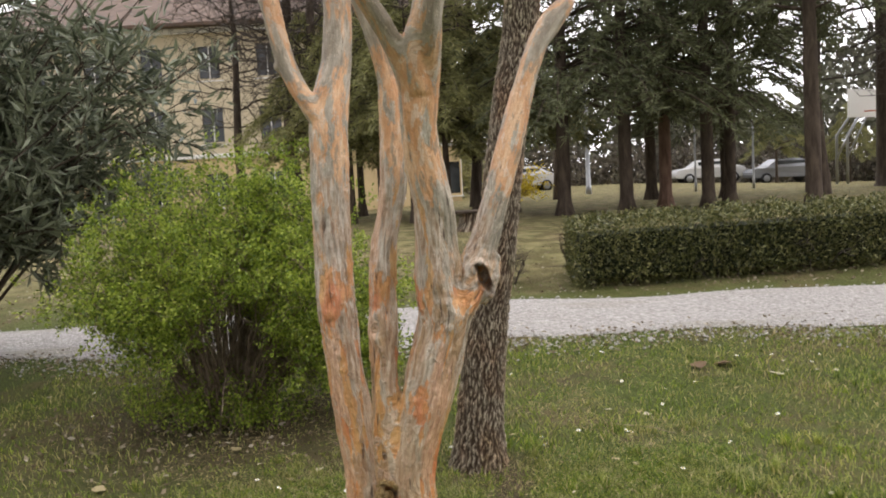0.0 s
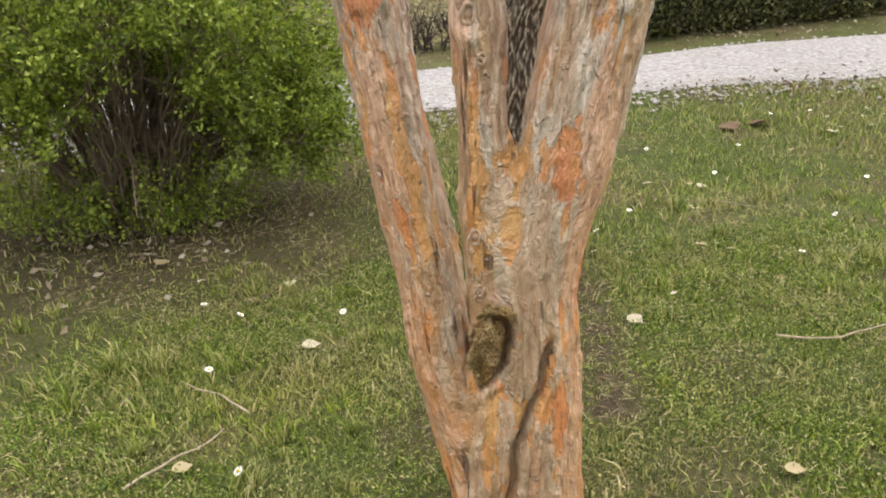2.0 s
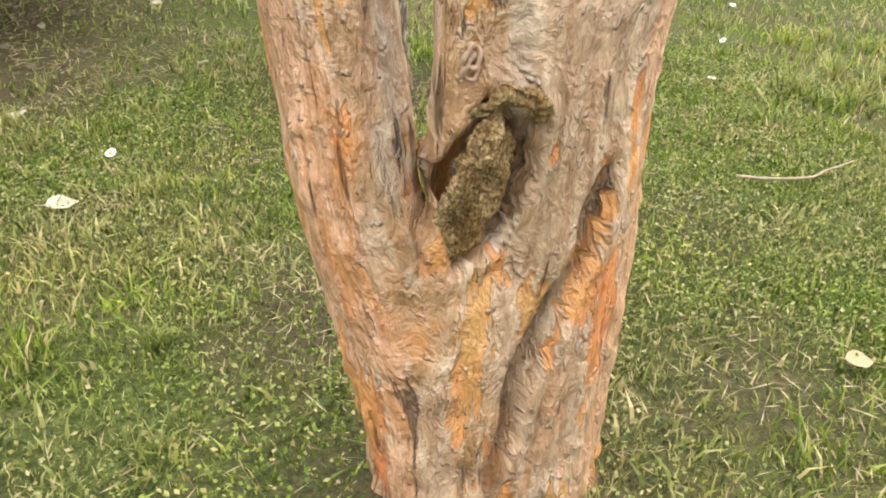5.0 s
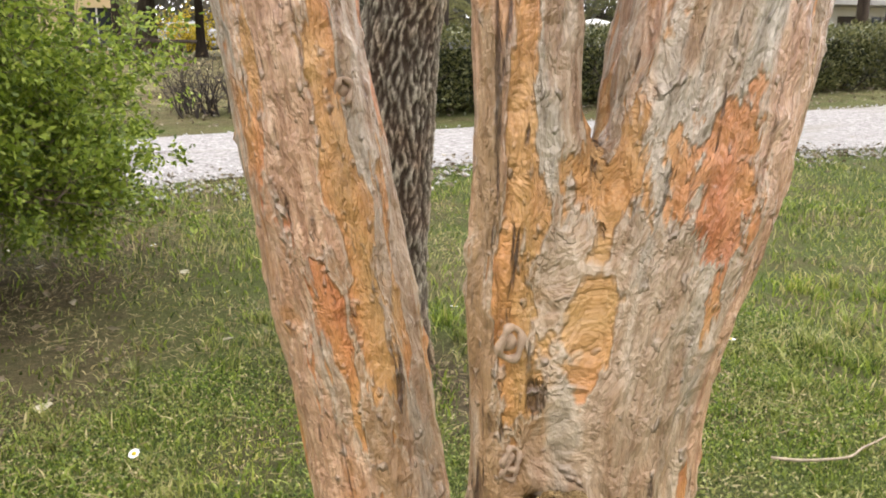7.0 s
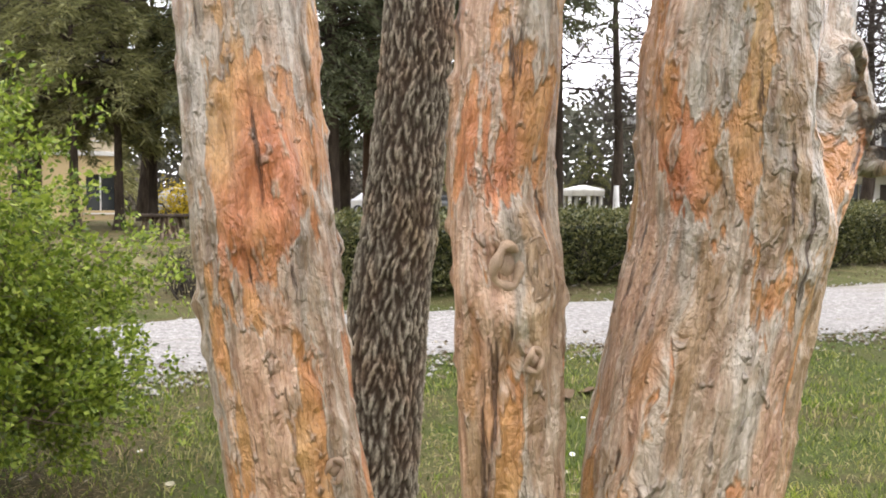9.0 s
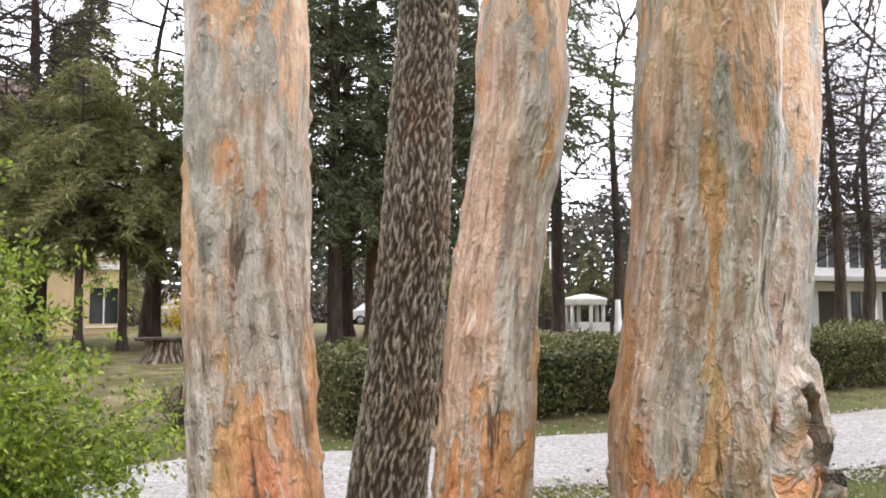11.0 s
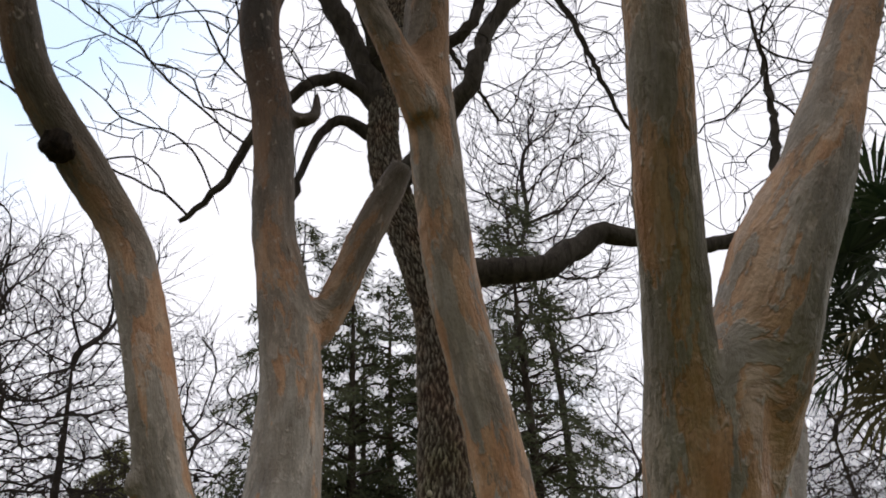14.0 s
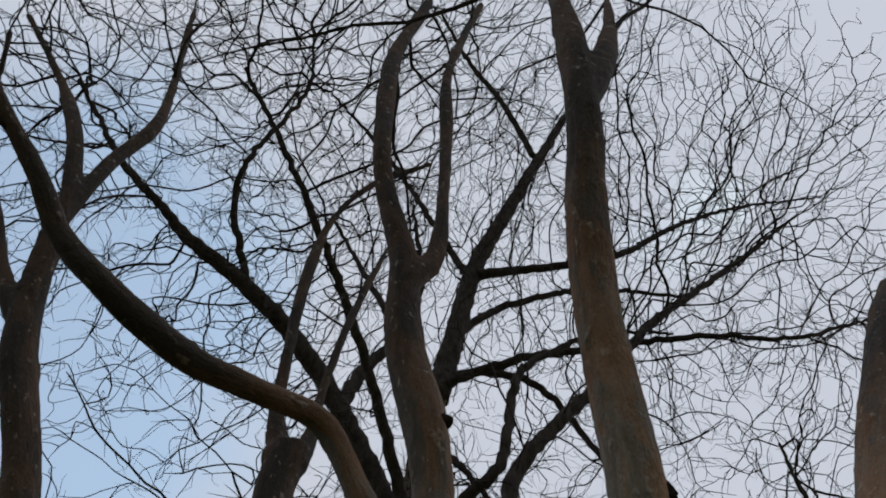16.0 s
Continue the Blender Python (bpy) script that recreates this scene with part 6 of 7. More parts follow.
def build_villa():
    y, x0, x1 = 40.0, -24.0, 0.2
    thing = empty("villa", (x0, y, 0))
    tagged(thing, "cream and ochre plastered house with a brown tiled roof", "house")
    cols = [x0 + 1.6 + 2.75 * k for k in range(9)]
    rows = ((0.9, 1.5), (3.9, 1.6), (6.9, 1.5))
    low = [(c - 0.55, c + 0.55, rows[0][0], rows[0][0] + rows[0][1]) for c in cols]
    up = [(c - 0.5, c + 0.5, z, z + h) for c in cols for z, h in rows[1:]]
    shift = Matrix.Translation((-x0, -y, 0))
    w1, w2 = bevelled("wall", walls_with_openings(x0, x1, y, 0.4, -0.5, 3.2, low), 0), bevelled("wall", walls_with_openings(x0, x1, y, 0.4, 3.2, 9.2, up), 0)
    side = bevelled("side_wall", [(x1 - 0.4, y + 0.4, -0.5, x1, y + 10, 9.2), (x0, y + 0.4, -0.5, x0 + 0.4, y + 10, 9.2), (x0 + 0.4, y + 9.6, -0.5, x1 - 0.4, y + 10, 9.2)], 0)
    band = bevelled("cornice", [(x0 - 0.1, y - 0.12, 3.15, x1 + 0.1, y - 0.003, 3.35), (x0 - 0.2, y - 0.25, 9.0, x1 + 0.2, y - 0.003, 9.25)], 0.03)
    for me, mat, nm in ((w1, OCHRE, "wall"), (w2, PLASTER, "wall"), (side, PLASTER, "side_wall"), (band, WHITE, "cornice")):
        me.transform(shift)
        part(nm, me, mat, thing, "ochre ground floor" if me == w1 else "")
    geo = Geo()
    a, b, c, d = x0 - 0.8, x1 + 0.8, y - 0.8, y + 10.8
    geo.add([(a, c, 9.25), (b, c, 9.25), (b, d, 9.25), (a, d, 9.25), (a + 4, y + 5, 12.2), (b - 4, y + 5, 12.2), (a, c, 9.4), (b, c, 9.4), (b, d, 9.4), (a, d, 9.4)], q=[(6, 7, 5, 4), (8, 9, 4, 5), (0, 1, 7, 6), (1, 2, 8, 7), (2, 3, 9, 8), (3, 0, 6, 9), (3, 2, 1, 0)], t=[(7, 8, 5), (9, 6, 4)])
    rm = geo.mesh("roof", False)
    rm.transform(shift)
    part("roof", rm, ROOF, thing)
    for cx in cols:
        for k, (z, h) in enumerate(rows):
            window(thing, cx - x0, 0.1, z, 1.1 if k == 0 else 1.0, h)


def build_school():
    y, x0, x1 = 40.0, 33.0, 58.0
    thing = empty("school_building", (x0, y, 0))
    tagged(thing, "white two-storey building with columns and a porch roof", "building")
    shift = Matrix.Translation((-x0, -y, 0))
    cols = [x0 + 1.6 + 2.6 * k for k in range(9)]
    holes = [(c - 0.95, c + 0.95, z, z + h) for c in cols for z, h in ((0.1, 2.4), (3.9, 1.9))]
    wall = bevelled("wall", walls_with_openings(x0, x1, y, 0.35, -0.6, 6.6, holes), 0)
    slab = bevelled("roof", [(x0 - 0.6, y - 1.3, 6.6, x1 + 0.6, y + 10, 7.1)], 0.05)
    porch = bevelled("porch_roof", [(x0 - 0.3, y - 2.2, 3.0, x1 + 0.3, y - 0.003, 3.3)], 0.04)
    back = bevelled("side_wall", [(x0, y + 0.35, -0.6, x0 + 0.35, y + 9, 6.6), (x1 - 0.35, y + 0.35, -0.6, x1, y + 9, 6.6), (x0 + 0.35, y + 8.7, -0.6, x1 - 0.35, y + 9, 6.6)], 0)
    for me, mat, nm in ((wall, WHITE, "wall"), (slab, CONCRETE, "roof"), (porch, CONCRETE, "porch_roof"), (back, WHITE, "side_wall")):
        me.transform(shift)
        part(nm, me, mat, thing)
    for k, c in enumerate(cols):
        geo = Geo()
        tube(geo, [(c + 1.3 - x0, -1.9, -0.6, 0.16), (c + 1.3 - x0, -1.9, 3.0, 0.16)], 14)
        part("column", geo.mesh("column"), WHITE, thing)
        window(thing, c - x0, 0.12, 3.9, 1.9, 1.9)
        if k % 2:
            window(thing, c - x0, 0.12, 0.2, 1.9, 2.3)
        else:
            part("door", bevelled("door", [(c - 0.95 - x0, 0.1, -0.3, c + 0.95 - x0, 0.16, 2.5)], 0.01), DARKDOOR, thing, "dark double door")


def build_gazebo():
    x, y = 26.5, 46.0
    thing = empty("gazebo", (x, y, ground_z(x, y)))
    tagged(thing, "small white garden pavilion with a shallow roof", "gazebo")
    for k in range(6):
        geo, a = Geo(), k * math.pi / 3 + 0.3
        tube(geo, [(1.1 * math.cos(a), 1.1 * math.sin(a), -0.1, 0.13), (1.1 * math.cos(a), 1.1 * math.sin(a), 1.75, 0.11)], 10)
        part("post", geo.mesh("post"), PAVILION, thing)
    geo = Geo()
    tube(geo, [(0, 0, 1.65, 1.3), (0, 0, 1.95, 1.35), (0, 0, 2.05, 1.3), (0, 0, 2.3, 0.15)], 12)
    part("roof", geo.mesh("roof", False), PAVILION, thing)
    for side in (-1.05, 1.05):
        part("parapet", bevelled("parapet", [(-1.05, side - 0.05, 0.1, 1.05, side + 0.05, 0.6)], 0.02), PAVILION, thing)
    part("floor_slab", bevelled("floor_slab", [(-1.3, -1.3, -0.15, 1.3, 1.3, 0.12)], 0.03), CONCRETE, thing)


def pole(name, x, y, tall, r, mat, label, category):
    thing = empty(name, (x, y, ground_z(x, y)))
    tagged(thing, label, category)
    geo = Geo()
    tube(geo, [(0, 0, -0.1, r * 1.3), (0, 0, 0.3, r * 1.2), (0, 0, 0.32, r), (0, 0, tall * 0.6, r * 0.85), (0, 0, tall, r * 0.7)], 12)
    part("post", geo.mesh("post"), mat, thing)
    return thing


def build_hoop(x, y, turn):
    thing = empty("basketball_hoop", (x, y, ground_z(x, y)))
    thing.rotation_euler = (0, 0, turn)
    tagged(thing, "outdoor basketball hoop with a white backboard on a steel stand", "basketball hoop")
    geo = Geo()
    for sx in (-0.3, 0.3):
        tube(geo, [(sx, 0.9, -0.1, 0.05), (sx, 0.9, 1.8, 0.05), (sx * 0.7, 0.05, 2.9, 0.04)], 8)
        tube(geo, [(sx, 0.9, 1.0, 0.03), (sx * 0.7, 0.05, 2.4, 0.03)], 8)
    tube(geo, [(-0.3, 0.9, 0.9, 0.03), (0.3, 0.9, 1.8, 0.03)], 8)
    part("stand", geo.mesh("stand"), METAL, thing)
    part("backboard", bevelled("backboard", [(-0.85, -0.03, 2.4, 0.85, 0.03, 3.4)], 0.01), WHITE, thing)
    ring = Geo()
    tube(ring, [(0.23 * math.cos(a), -0.3 + 0.23 * math.sin(a), 2.6, 0.012) for a in np.linspace(0, 2 * math.pi, 25)], 6, False)
    part("ring", ring.mesh("ring"), plain("orange_paint", (0.55, 0.12, 0.03), 0.5), thing)


def build_sign():
    thing = pole("sign_post", 17.9, 34.5, 3.0, 0.06, METAL, "white box sign on a thin pole", "sign")
    part("sign_box", bevelled("sign_box", [(-0.2, -0.1, 2.75, 0.2, 0.1, 3.95)], 0.02), WHITE, thing)
    part("sign_band", bevelled("sign_band", [(-0.14, -0.108, 3.15, 0.14, -0.102, 3.5)], 0), METAL, thing)


def build_car(x, y, turn, paint, label):
    thing = empty("car", (x, y, ground_z(x, y)))
    thing.rotation_euler = (0, 0, turn)
    tagged(thing, label, "car", group="parked cars")
    prof = [(-2.05, 0.35), (-2.1, 0.62), (-1.95, 0.85), (-1.2, 0.95), (-0.6, 1.38), (0.75, 1.42), (1.55, 1.0), (2.0, 0.9), (2.08, 0.55), (2.0, 0.32)]
    bm = bmesh.new()
    left = [bm.verts.new((px, -0.82 + (0.14 if pz > 1.1 else 0), pz)) for px, pz in prof]
    right = [bm.verts.new((px, 0.82 - (0.14 if pz > 1.1 else 0), pz)) for px, pz in prof]
    bm.faces.new(left)
    bm.faces.new(right[::-1])
    for k in range(len(prof)):
        j = (k + 1) % len(prof)
        bm.faces.new((left[k], right[k], right[j], left[j]))
    bmesh.ops.recalc_face_normals(bm, faces=bm.faces[:])
    bmesh.ops.bevel(bm, geom=bm.edges[:], offset=0.06, segments=2, affect="EDGES")
    me = bpy.data.meshes.new("body")
    bm.to_mesh(me)
    bm.free()
    part("body", me, paint, thing)
    part("side_window", bevelled("side_window", [(-0.75, -0.79, 0.98, 0.95, -0.70, 1.28)], 0.02), GLASS, thing)
    part("side_window", bevelled("side_window", [(-0.75, 0.70, 0.98, 0.95, 0.79, 1.28)], 0.02), GLASS, thing)
    for px in (-1.3, 1.3):
        for py in (-0.78, 0.78):
            geo = Geo()
            tube(geo, [(px, py - 0.1, 0.31, 0.2), (px, py - 0.09, 0.31, 0.31), (px, py + 0.09, 0.31, 0.31), (px, py + 0.1, 0.31, 0.2)], 18)
            wheel = part("wheel", geo.mesh("wheel"), RUBBER, thing)
            rim = Geo()
            s = 1 if py > 0 else -1
            tube(rim, [(px, py + s * 0.101, 0.31, 0.19), (px, py + s * 0.115, 0.31, 0.16)], 14)
            part("rim", rim.mesh("rim"), METAL, wheel)


def build_stump():
    x, y = 0.37, 15.0
    thing = empty("tree_stump", (x, y, ground_z(x, y)))
    tagged(thing, "sawn brown tree stump in the grass", "stump")
    rows = [(0, 0, -0.1, 0.46), (0, 0, 0.0, 0.40), (0, 0, 0.1, 0.32), (0, 0, 0.28, 0.28), (0, 0, 0.31, 0.27)]
    me = barked_tube(rows, 0.02, 90, 0.05, 0.16, 0.03)
    part("bark", me, OAK, thing)
    part("sawn_top", bevelled("sawn_top", [(-0.42, -0.3, 0.30, 0.42, 0.3, 0.345)], 0.015), FAR_BARK, thing, "weathered board on top")


build_villa()
build_school()
build_gazebo()
build_sign()
build_hoop(28.5, 31.0, 0.2)
build_hoop(14.8, 31.0, 0.5)
build_stump()
tagged(pole("lamp_post", 5.0, 32.2, 4.2, 0.09, METAL, "slim grey lamp post behind the trees", "lamp post"))
pole("white_post", 11.4, 20.0, 0.95, 0.09, WHITE, "short white painted post by the hedge", "post")
for k, (x, y, tall) in enumerate(((8.6, 26.5, 3.4), (9.6, 27.5, 3.0), (7.6, 27.0, 3.2))):
    pole("thin_post", x, y, tall, 0.035, METAL, "thin grey metal post at the sports ground", "post")
CAR_WHITE = plain("white_car_paint", (0.58, 0.58, 0.58), 0.25, vary=0.05, specular=0.5)
CAR_GREY = plain("grey_car_paint", (0.25, 0.26, 0.28), 0.25, 0.3, vary=0.05, specular=0.5)
for x, y, turn, paint, label in ((3.5, 47.0, 0.1, CAR_WHITE, "white car parked beyond the trees"), (15.0, 51.0, 0.0, CAR_WHITE, "white car parked beyond the trees"), (18.9, 49.5, 0.05, CAR_GREY, "grey car parked beyond the trees")):
    build_car(x, y, turn, paint, label)


def build_forsythia():
    x, y = 1.9, 28.0
    thing = empty("forsythia_bush", (x, y, ground_z(x, y)))
    tagged(thing, "yellow flowering forsythia bush", "bush")
    rng, stems, fl = np.random.default_rng(2), Geo(), Geo()
    ends = []
    for k in range(40):
        a = rng.uniform(0, 2 * np.pi)
        branch(stems, (0.1 * np.cos(a), 0.1 * np.sin(a), 0), (0.6 * np.cos(a), 0.6 * np.sin(a), 1), rng.uniform(0.7, 1.3), 0.012, 1, rng, 0.3, 0.3, 4, 4, 0.6, 0.5, ends)
    e = np.array([q for q, _ in ends])
    e = np.repeat(e, 3, 0) + rng.normal(0, 0.04, (len(e) * 3, 3))
    leaves(fl, e, rng.normal(0, 1, e.shape), 0.07, 0.05, rng, 0.1, False)
    tagged(part("stem_growth", stems.mesh("stem_growth"), TWIG, thing), kind="stuff")
    tagged(part("blossom", fl.mesh("blossom", False), YELLOW, thing, "bright yellow flowers"), kind="stuff")


build_forsythia()


# ---- far wood that closes the view ----
def build_far_wood():
    rng, leaf = np.random.default_rng(77), Geo()
    n = 80000
    a = np.where(rng.random(n) < 0.6, rng.uniform(radians(48), radians(125), n), rng.uniform(0, 2 * np.pi, n))
    r = rng.uniform(62, 88, n)
    top = 10.5 + 2.5 * np.sin(a * 9) + 2 * np.sin(a * 23 + 1) + 1.5 * np.sin(a * 51)
    z = top * rng.random(n) ** 0.85
    at = np.stack([r * np.cos(a), r * np.sin(a), z - 0.8], -1)
    leaves(leaf, at, rng.normal(0, 1, (n, 3)), rng.uniform(0.35, 0.9, n), rng.uniform(0.2, 0.5, n), rng, 0.2, False)
    ob = part("far_wood", leaf.mesh("far_wood", False), leafy("far_leaf", (0.06, 0.065, 0.045), (0.16, 0.155, 0.11), 0.8, 0.15))
    tagged(ob, "hazy belt of far trees", "trees", kind="stuff")


build_far_wood()


def build_scrub():
    """Leafless brush along the far side of the sports ground."""
    rng, twigs, leaf = np.random.default_rng(78), Geo(), Geo()
    for k in range(420):
        x, y = rng.uniform(-3, 36), rng.uniform(53, 58)
        branch(twigs, (x, y, ground_z(x, y) - 0.1), (rng.normal(0, 0.3), rng.normal(0, 0.3), 1), rng.uniform(1.6, 3.6), 0.04, 1, rng, 0.4, 0, 5, 3, 0.7, 0.6, None, False)
    n = 9000
    x, y = rng.uniform(-3, 36, n), rng.uniform(53, 59, n)
    z = height(x, y) + rng.random(n) ** 1.3 * (2.2 + 0.9 * np.sin(x * 1.3) + 0.6 * np.sin(x * 3.7))
    leaves(leaf, np.stack([x, y, z], -1), rng.normal(0, 1, (n, 3)), rng.uniform(0.2, 0.55, n), rng.uniform(0.12, 0.3, n), rng, 0.2, False)
    thing = empty("brush", (0, 0, 0))
    tagged(thing, "grey-brown leafless brush at the edge of the grounds", "brush", kind="stuff")
    tagged(part("stem_growth", twigs.mesh("stem_growth"), TWIG, thing), kind="stuff")
    tagged(part("foliage", leaf.mesh("foliage", False), leafy("brush_leaf", (0.05, 0.045, 0.032), (0.17, 0.145, 0.105), 0.8, 0.1), thing), kind="stuff")


build_scrub()


# ---- grass and litter ----
def build_grass():
    rng, geo = np.random.default_rng(99), Geo()

    def blades(n, x0, x1, y0, y1, tall, wide, clump):
        x, y = rng.uniform(x0, x1, n), rng.uniform(y0, y1, n)
        lush = 0.5 + 0.5 * np.sin(x * 2.3 + 1.1 * np.sin(y * 1.9)) * np.sin(y * 2.9 + 0.8 * np.sin(x * 2.7))
        fine = 0.5 + 0.5 * np.sin(x * 9.0 + 2 * np.sin(y * 7.0)) * np.sin(y * 11.0)
        keep = rng.random(n) < 0.35 + 0.4 * lush + 0.3 * fine
        near, _ = road_edges(x)
        keep &= (y < near - 0.02 + rng.normal(0, 0.06, n)) & (np.hypot(x + 0.165, (y - 2.985) * 1.25) > 0.115) & (np.hypot(x - 0.15, y - 4.46) > 0.16)
        keep &= rng.random(n) > 0.93 * worn_or_shaded_at(x, y)
        x, y, lush = x[keep], y[keep], lush[keep]
        m = len(x)
        at = np.stack([x, y, height(x, y) - 0.004], -1)
        h = tall * rng.uniform(0.45, 1.25, m) * (0.7 + 0.5 * lush)
        lean = rng.normal(0, 0.55, (m, 2))
        tip = at + np.stack([lean[:, 0] * h, lean[:, 1] * h, h], -1)
        mid = at + np.stack([lean[:, 0] * h * 0.3, lean[:, 1] * h * 0.3, h * 0.6], -1)
        t = rng.uniform(0, 2 * np.pi, m)
        s = np.stack([np.cos(t), np.sin(t), np.zeros(m)], -1) * (wide * rng.uniform(0.6, 1.3, m))[:, None] / 2
        v = np.stack([at - s, at + s, mid + s * 0.8, mid - s * 0.8, tip], 1)
        k = np.arange(m)[:, None] * 5
        geo.add(v, q=k + np.array([0, 1, 2, 3]), t=k + np.array([3, 2, 4]))

    blades(150000, -1.2, 1.3, 2.3, 4.4, 0.021, 0.0030, 1)
    blades(80000, -3.2, 4.2, 2.4, 7.3, 0.038, 0.006, 1)
    blades(24000, -4.5, 5.5, 0.6, 7.3, 0.04, 0.007, 1)
    for k in range(170):
        tx, ty = rng.uniform(-1.8, 2.2), rng.uniform(2.0, 5.0)
        if math.hypot(tx + 0.17, ty - 2.98) < 0.22 or math.hypot(tx - 0.15, ty - 4.46) < 0.2:
            continue
        w = rng.uniform(0.015, 0.05)
        blades(90, tx - w, tx + w, ty - w, ty + w, rng.uniform(0.045, 0.075), 0.004, 1)
    ob = part("grass", geo.mesh("grass", False), GRASS)
    tagged(ob, "short uneven spring grass with straw-coloured blades", "grass", kind="stuff")
    clo = Geo()
    n = 150000
    x, y = rng.uniform(-1.4, 1.5, n), rng.uniform(2.3, 4.6, n)
    patch = np.sin(x * 3.1 + 0.5) * np.sin(y * 3.7 + 1.0) + 0.5 * np.sin(x * 8 + y * 5)
    keep = (patch > rng.normal(-0.15, 0.5, n)) & (np.hypot(x + 0.165, (y - 2.985) * 1.2) > 0.13) & (rng.random(n) > 0.95 * worn_or_shaded_at(x, y))
    x, y = x[keep], y[keep]
    at = np.stack([x, y, height(x, y) + rng.uniform(0.006, 0.028, len(x))], -1)
    leaves(clo, at, np.stack([rng.normal(0, 1, len(x)), rng.normal(0, 1, len(x)), rng.normal(0.1, 0.45, len(x))], -1), rng.uniform(0.004, 0.011, len(x)), rng.uniform(0.004, 0.008, len(x)), rng, 0.1, False)
    tagged(part("clover", clo.mesh("clover", False), CLOVER), "low clover and weeds among the grass", "clover", kind="stuff")
    lit = Geo()
    n = 5200
    x = rng.uniform(-6, 9, n)
    near, far = road_edges(x)
    y = np.where(rng.random(n) < 0.5, near + rng.normal(-0.12, 0.22, n), far + 0.15 + rng.exponential(1.6, n))
    m = 420
    x = np.concatenate([x, -1.7 + rng.normal(0, 0.62, m)])
    y = np.concatenate([y, 5.2 + rng.normal(0, 0.5, m)])
    n += m
    at = np.stack([x, y, height(x, y) + 0.02], -1)
    leaves(lit, at, np.stack([rng.normal(0, 1, n), rng.normal(0, 1, n), rng.normal(0, 0.25, n)], -1), rng.uniform(0.02, 0.06, n), rng.uniform(0.012, 0.03, n), rng, 0.2)
    tagged(part("leaf_litter", lit.mesh("leaf_litter", False), LITTER), "small brown and grey leaves strewn beside the track", "leaf litter", kind="stuff")
    straw = Geo()
    n = 46000
    x, y = np.where(rng.random(n) < 0.6, rng.uniform(-1.6, 1.7, n), rng.uniform(-2.6, 3.2, n)), rng.uniform(1.9, 6.8, n) ** 1.0
    patch = np.sin(x * 4.6 + 2 + np.sin(y * 3)) * np.sin(y * 4.2) + 0.5 * np.sin(x * 13 + y * 7)
    keep = patch + 1.6 * worn_or_shaded_at(x, y) > rng.normal(0.35, 0.45, n)
    x, y = x[keep], y[keep]
    at = np.stack([x, y, height(x, y) + rng.uniform(0.008, 0.03, len(x))], -1)
    leaves(straw, at, np.stack([rng.normal(0, 1, len(x)), rng.normal(0, 1, len(x)), rng.normal(0, 0.2, len(x))], -1), rng.uniform(0.012, 0.055, len(x)), rng.uniform(0.0014, 0.0028, len(x)), rng, 0.1, False)
    tagged(part("straw", straw.mesh("straw", False), DRYLEAF), "dry straw lying in the grass", "straw", kind="stuff")


def fallen_leaf(x, y, size, mat, label, turn):
    """A curled leaf with a folded blade and a stalk."""
    g, nu, nv = Geo(), 9, 5
    u, v = np.meshgrid(np.linspace(0, 1, nu), np.linspace(-1, 1, nv), indexing="ij")
    w = 0.42 * np.sin(np.pi * np.clip(u, 0.02, 1) ** 0.8) * v
    z = 0.10 * np.abs(v) * np.sin(np.pi * u) + 0.12 * (u - 0.5) ** 2 + 0.02 * np.sin(u * 14) * v
    p = np.stack([(u - 0.5) * size, w * size, z * size], -1).reshape(-1, 3)
    i = (np.arange(nu - 1)[:, None] * nv + np.arange(nv - 1)[None]).ravel()
    g.add(p, q=np.stack([i, i + nv, i + nv + 1, i + 1], -1))
    ob = part("fallen_leaf", g.mesh("fallen_leaf"), mat)
    stalk = Geo()
    tube(stalk, [(-0.48 * size, 0, 0.03 * size, 0.0012), (-0.65 * size, 0.02 * size, 0.05 * size, 0.001), (-0.8 * size, 0.05 * size, 0.04 * size, 0.0008)], 5)
    part("stalk", stalk.mesh("stalk"), mat, ob)
    ob.location, ob.rotation_euler = (x, y, ground_z(x, y) + 0.018), (0.15, 0.1, turn)
    tagged(ob, label, "leaf", group="leaves fallen on the lawn")
    return ob


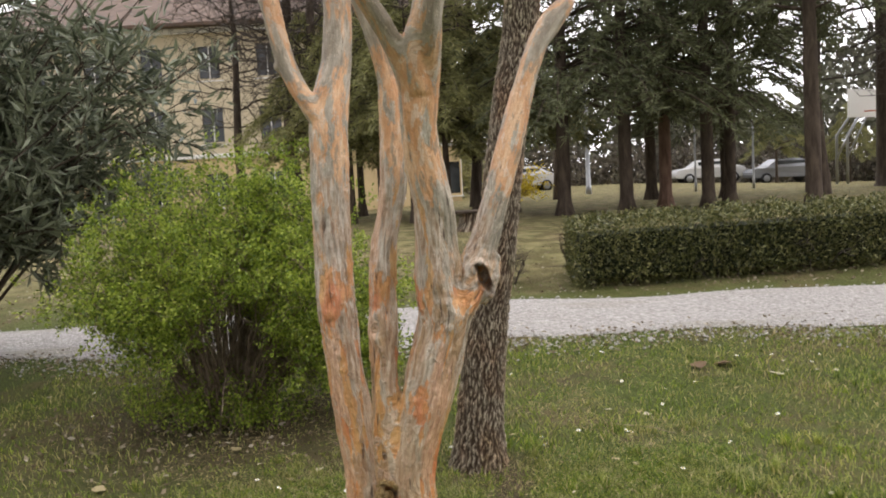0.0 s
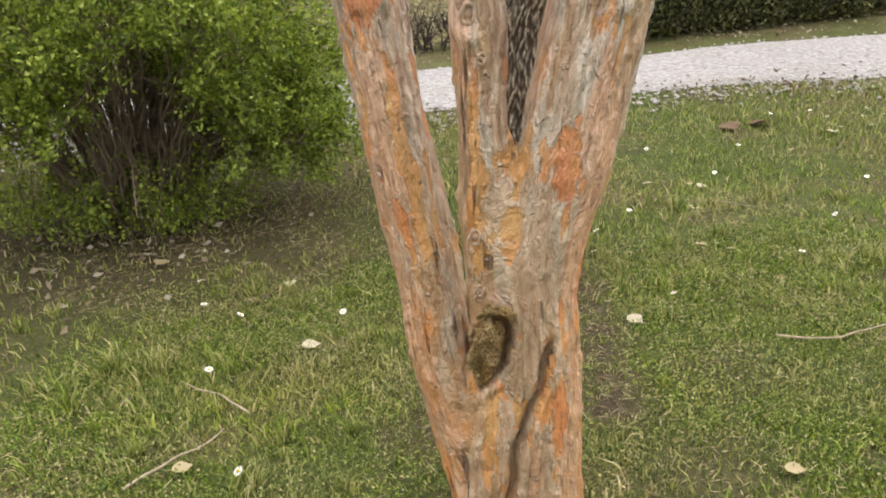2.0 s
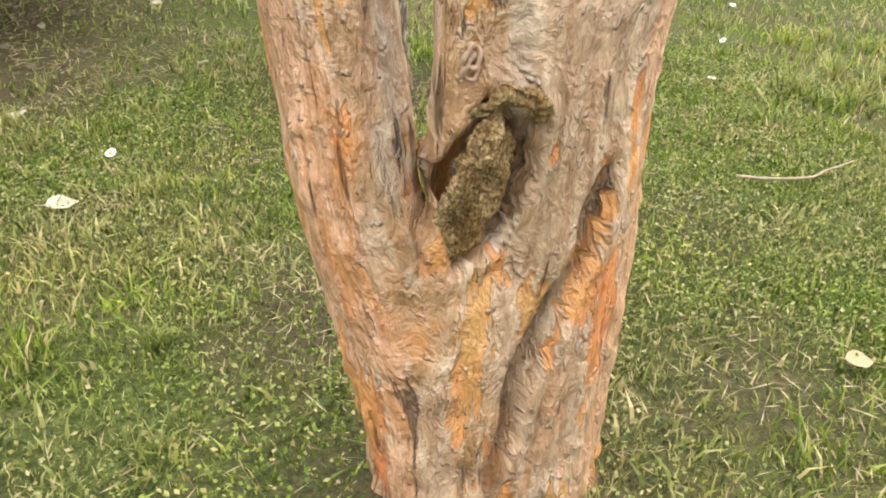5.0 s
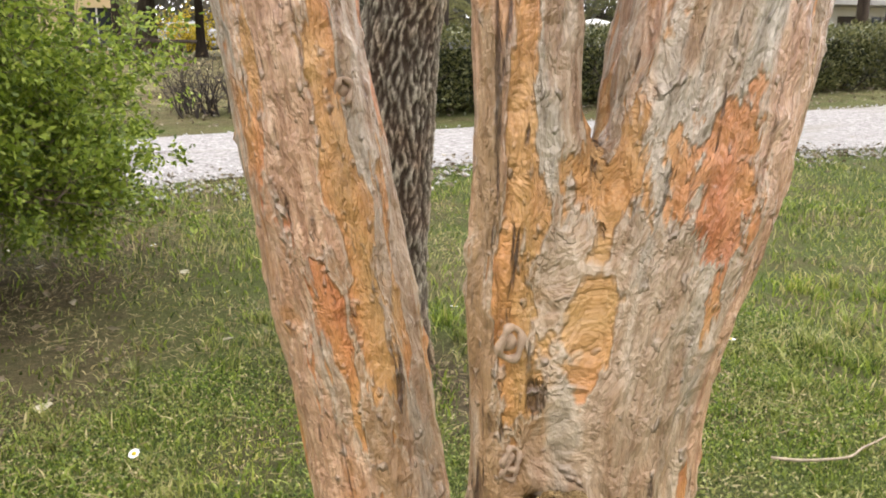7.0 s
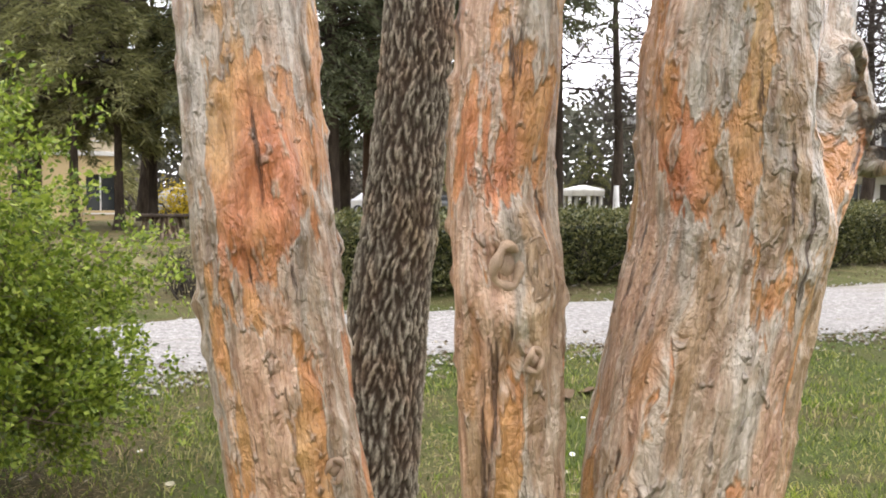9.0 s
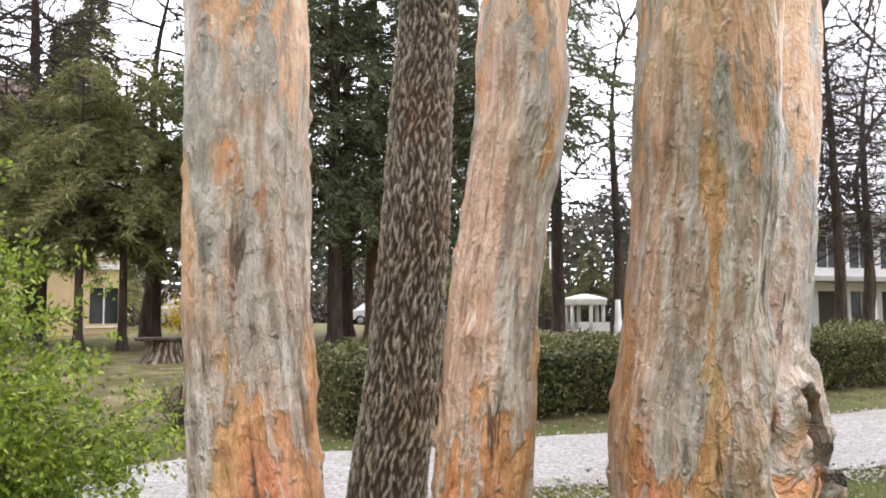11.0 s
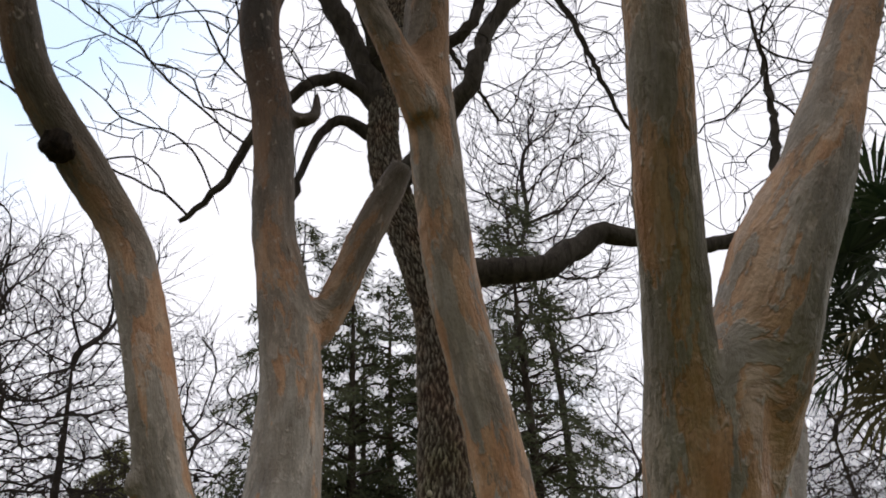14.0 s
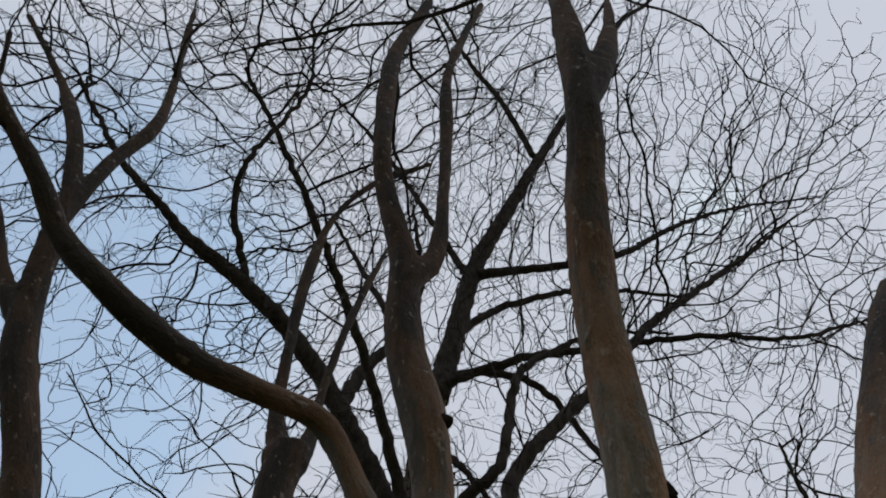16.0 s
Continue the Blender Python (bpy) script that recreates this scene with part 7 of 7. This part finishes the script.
def build_litter():
    rng = np.random.default_rng(55)
    pale, tan = "pale dry leaf lying in the grass", "brown curled leaf lying in the grass"
    for x, y, s, m, l in ((0.40, 3.81, 0.06, PALELEAF, pale), (0.163, 3.77, 0.05, PALELEAF, pale), (-1.25, 4.9, 0.08, DRYLEAF, tan), (2.264, 5.96, 0.12, PALELEAF, pale), (1.98, 6.24, 0.16, BROWNLEAF, tan), (1.80, 6.22, 0.15, BROWNLEAF, tan), (-0.697, 4.48, 0.055, PALELEAF, pale), (0.48, 2.99, 0.045, DRYLEAF, tan), (-0.88, 3.27, 0.05, DRYLEAF, tan), (-0.4, 2.75, 0.025, DRYLEAF, tan), (0.55, 2.75, 0.025, PALELEAF, pale), (-1.05, 4.62, 0.04, PALELEAF, pale), (-0.6, 3.9, 0.06, PALELEAF, pale), (0.85, 4.4, 0.06, DRYLEAF, tan), (1.2, 5.2, 0.06, PALELEAF, pale), (-1.8, 4.3, 0.08, DRYLEAF, tan)):
        fallen_leaf(x, y, s, m, l, rng.uniform(0, 6.28))
    for k in range(16):
        x, y = rng.uniform(-2.5, 3.4), rng.uniform(3.8, 6.8)
        fallen_leaf(x, y, rng.uniform(0.03, 0.055), PALELEAF if rng.random() < 0.5 else DRYLEAF, pale if k % 2 else tan, rng.uniform(0, 6.28))
    head = Geo()
    for k in range(9):
        a = k * 2 * math.pi / 9
        c, s = math.cos(a), math.sin(a)
        head.add([(0.003 * c, 0.003 * s, 0), (0.010 * c - 0.004 * s, 0.010 * s + 0.004 * c, 0.002), (0.013 * c, 0.013 * s, 0.001), (0.010 * c + 0.004 * s, 0.010 * s - 0.004 * c, 0.002)], q=[(0, 1, 2, 3)])
    hm = head.mesh("petals", False)
    hm.materials.append(PETAL)
    eye = Geo()
    tube(eye, [(0, 0, 0, 0.005), (0, 0, 0.003, 0.004), (0, 0, 0.004, 0.001)], 8)
    em = eye.mesh("flower_centre")
    em.materials.append(YELLOW)
    spots = [(-0.89, 3.77), (-0.74, 3.2), (-0.35, 6.0), (-0.5, 4.1)] + [(rng.uniform(0.3, 4.2), rng.uniform(4.0, 7.0)) for _ in range(42)] + [(rng.uniform(-3, 0.3), rng.uniform(4.0, 7.0)) for _ in range(12)]
    for x, y in spots:
        d = new("daisy", hm)
        d.location, d.rotation_euler = (x, y, ground_z(x, y) + 0.035), (rng.normal(0, 0.3), rng.normal(0, 0.3), rng.uniform(0, 6))
        c = new("flower_centre", em)
        c.parent = d
        tagged(d, "small white daisy open in the grass", "flower", group="daisies in the lawn")
    for x, y, ln, turn in ((0.42, 2.80, 0.34, 0.5), (0.62, 2.72, 0.22, -0.6), (-0.42, 2.83, 0.14, 2.4), (0.1, 2.6, 0.10, 0.1), (-0.25, 2.55, 0.22, 0.2), (-1.0, 3.2, 0.3, 1.0), (0.75, 3.6, 0.35, -0.4), (-0.75, 3.5, 0.28, 2.2), (0.95, 5.0, 0.4, -0.5)):
        g, p, d = Geo(), np.zeros(3), np.array([1.0, 0, 0])
        rows = [(0, 0, 0, 0.0035)]
        for k in range(6):
            d = d + rng.normal(0, 0.22, 3) * (1, 1, 0.25)
            d /= np.linalg.norm(d)
            p = p + d * ln / 6
            rows.append((p[0], p[1], max(p[2], 0) + 0.002, 0.0035 * (1 - 0.1 * k)))
        tube(g, spline(rows, 0.02), 6)
        st = part("stick", g.mesh("stick"), DRY_TWIG)
        st.location, st.rotation_euler = (x, y, ground_z(x, y) + 0.022), (0, 0, turn)
        tagged(st, "thin fallen twig in the grass", "twig", group="fallen twigs")


build_grass()
build_litter()
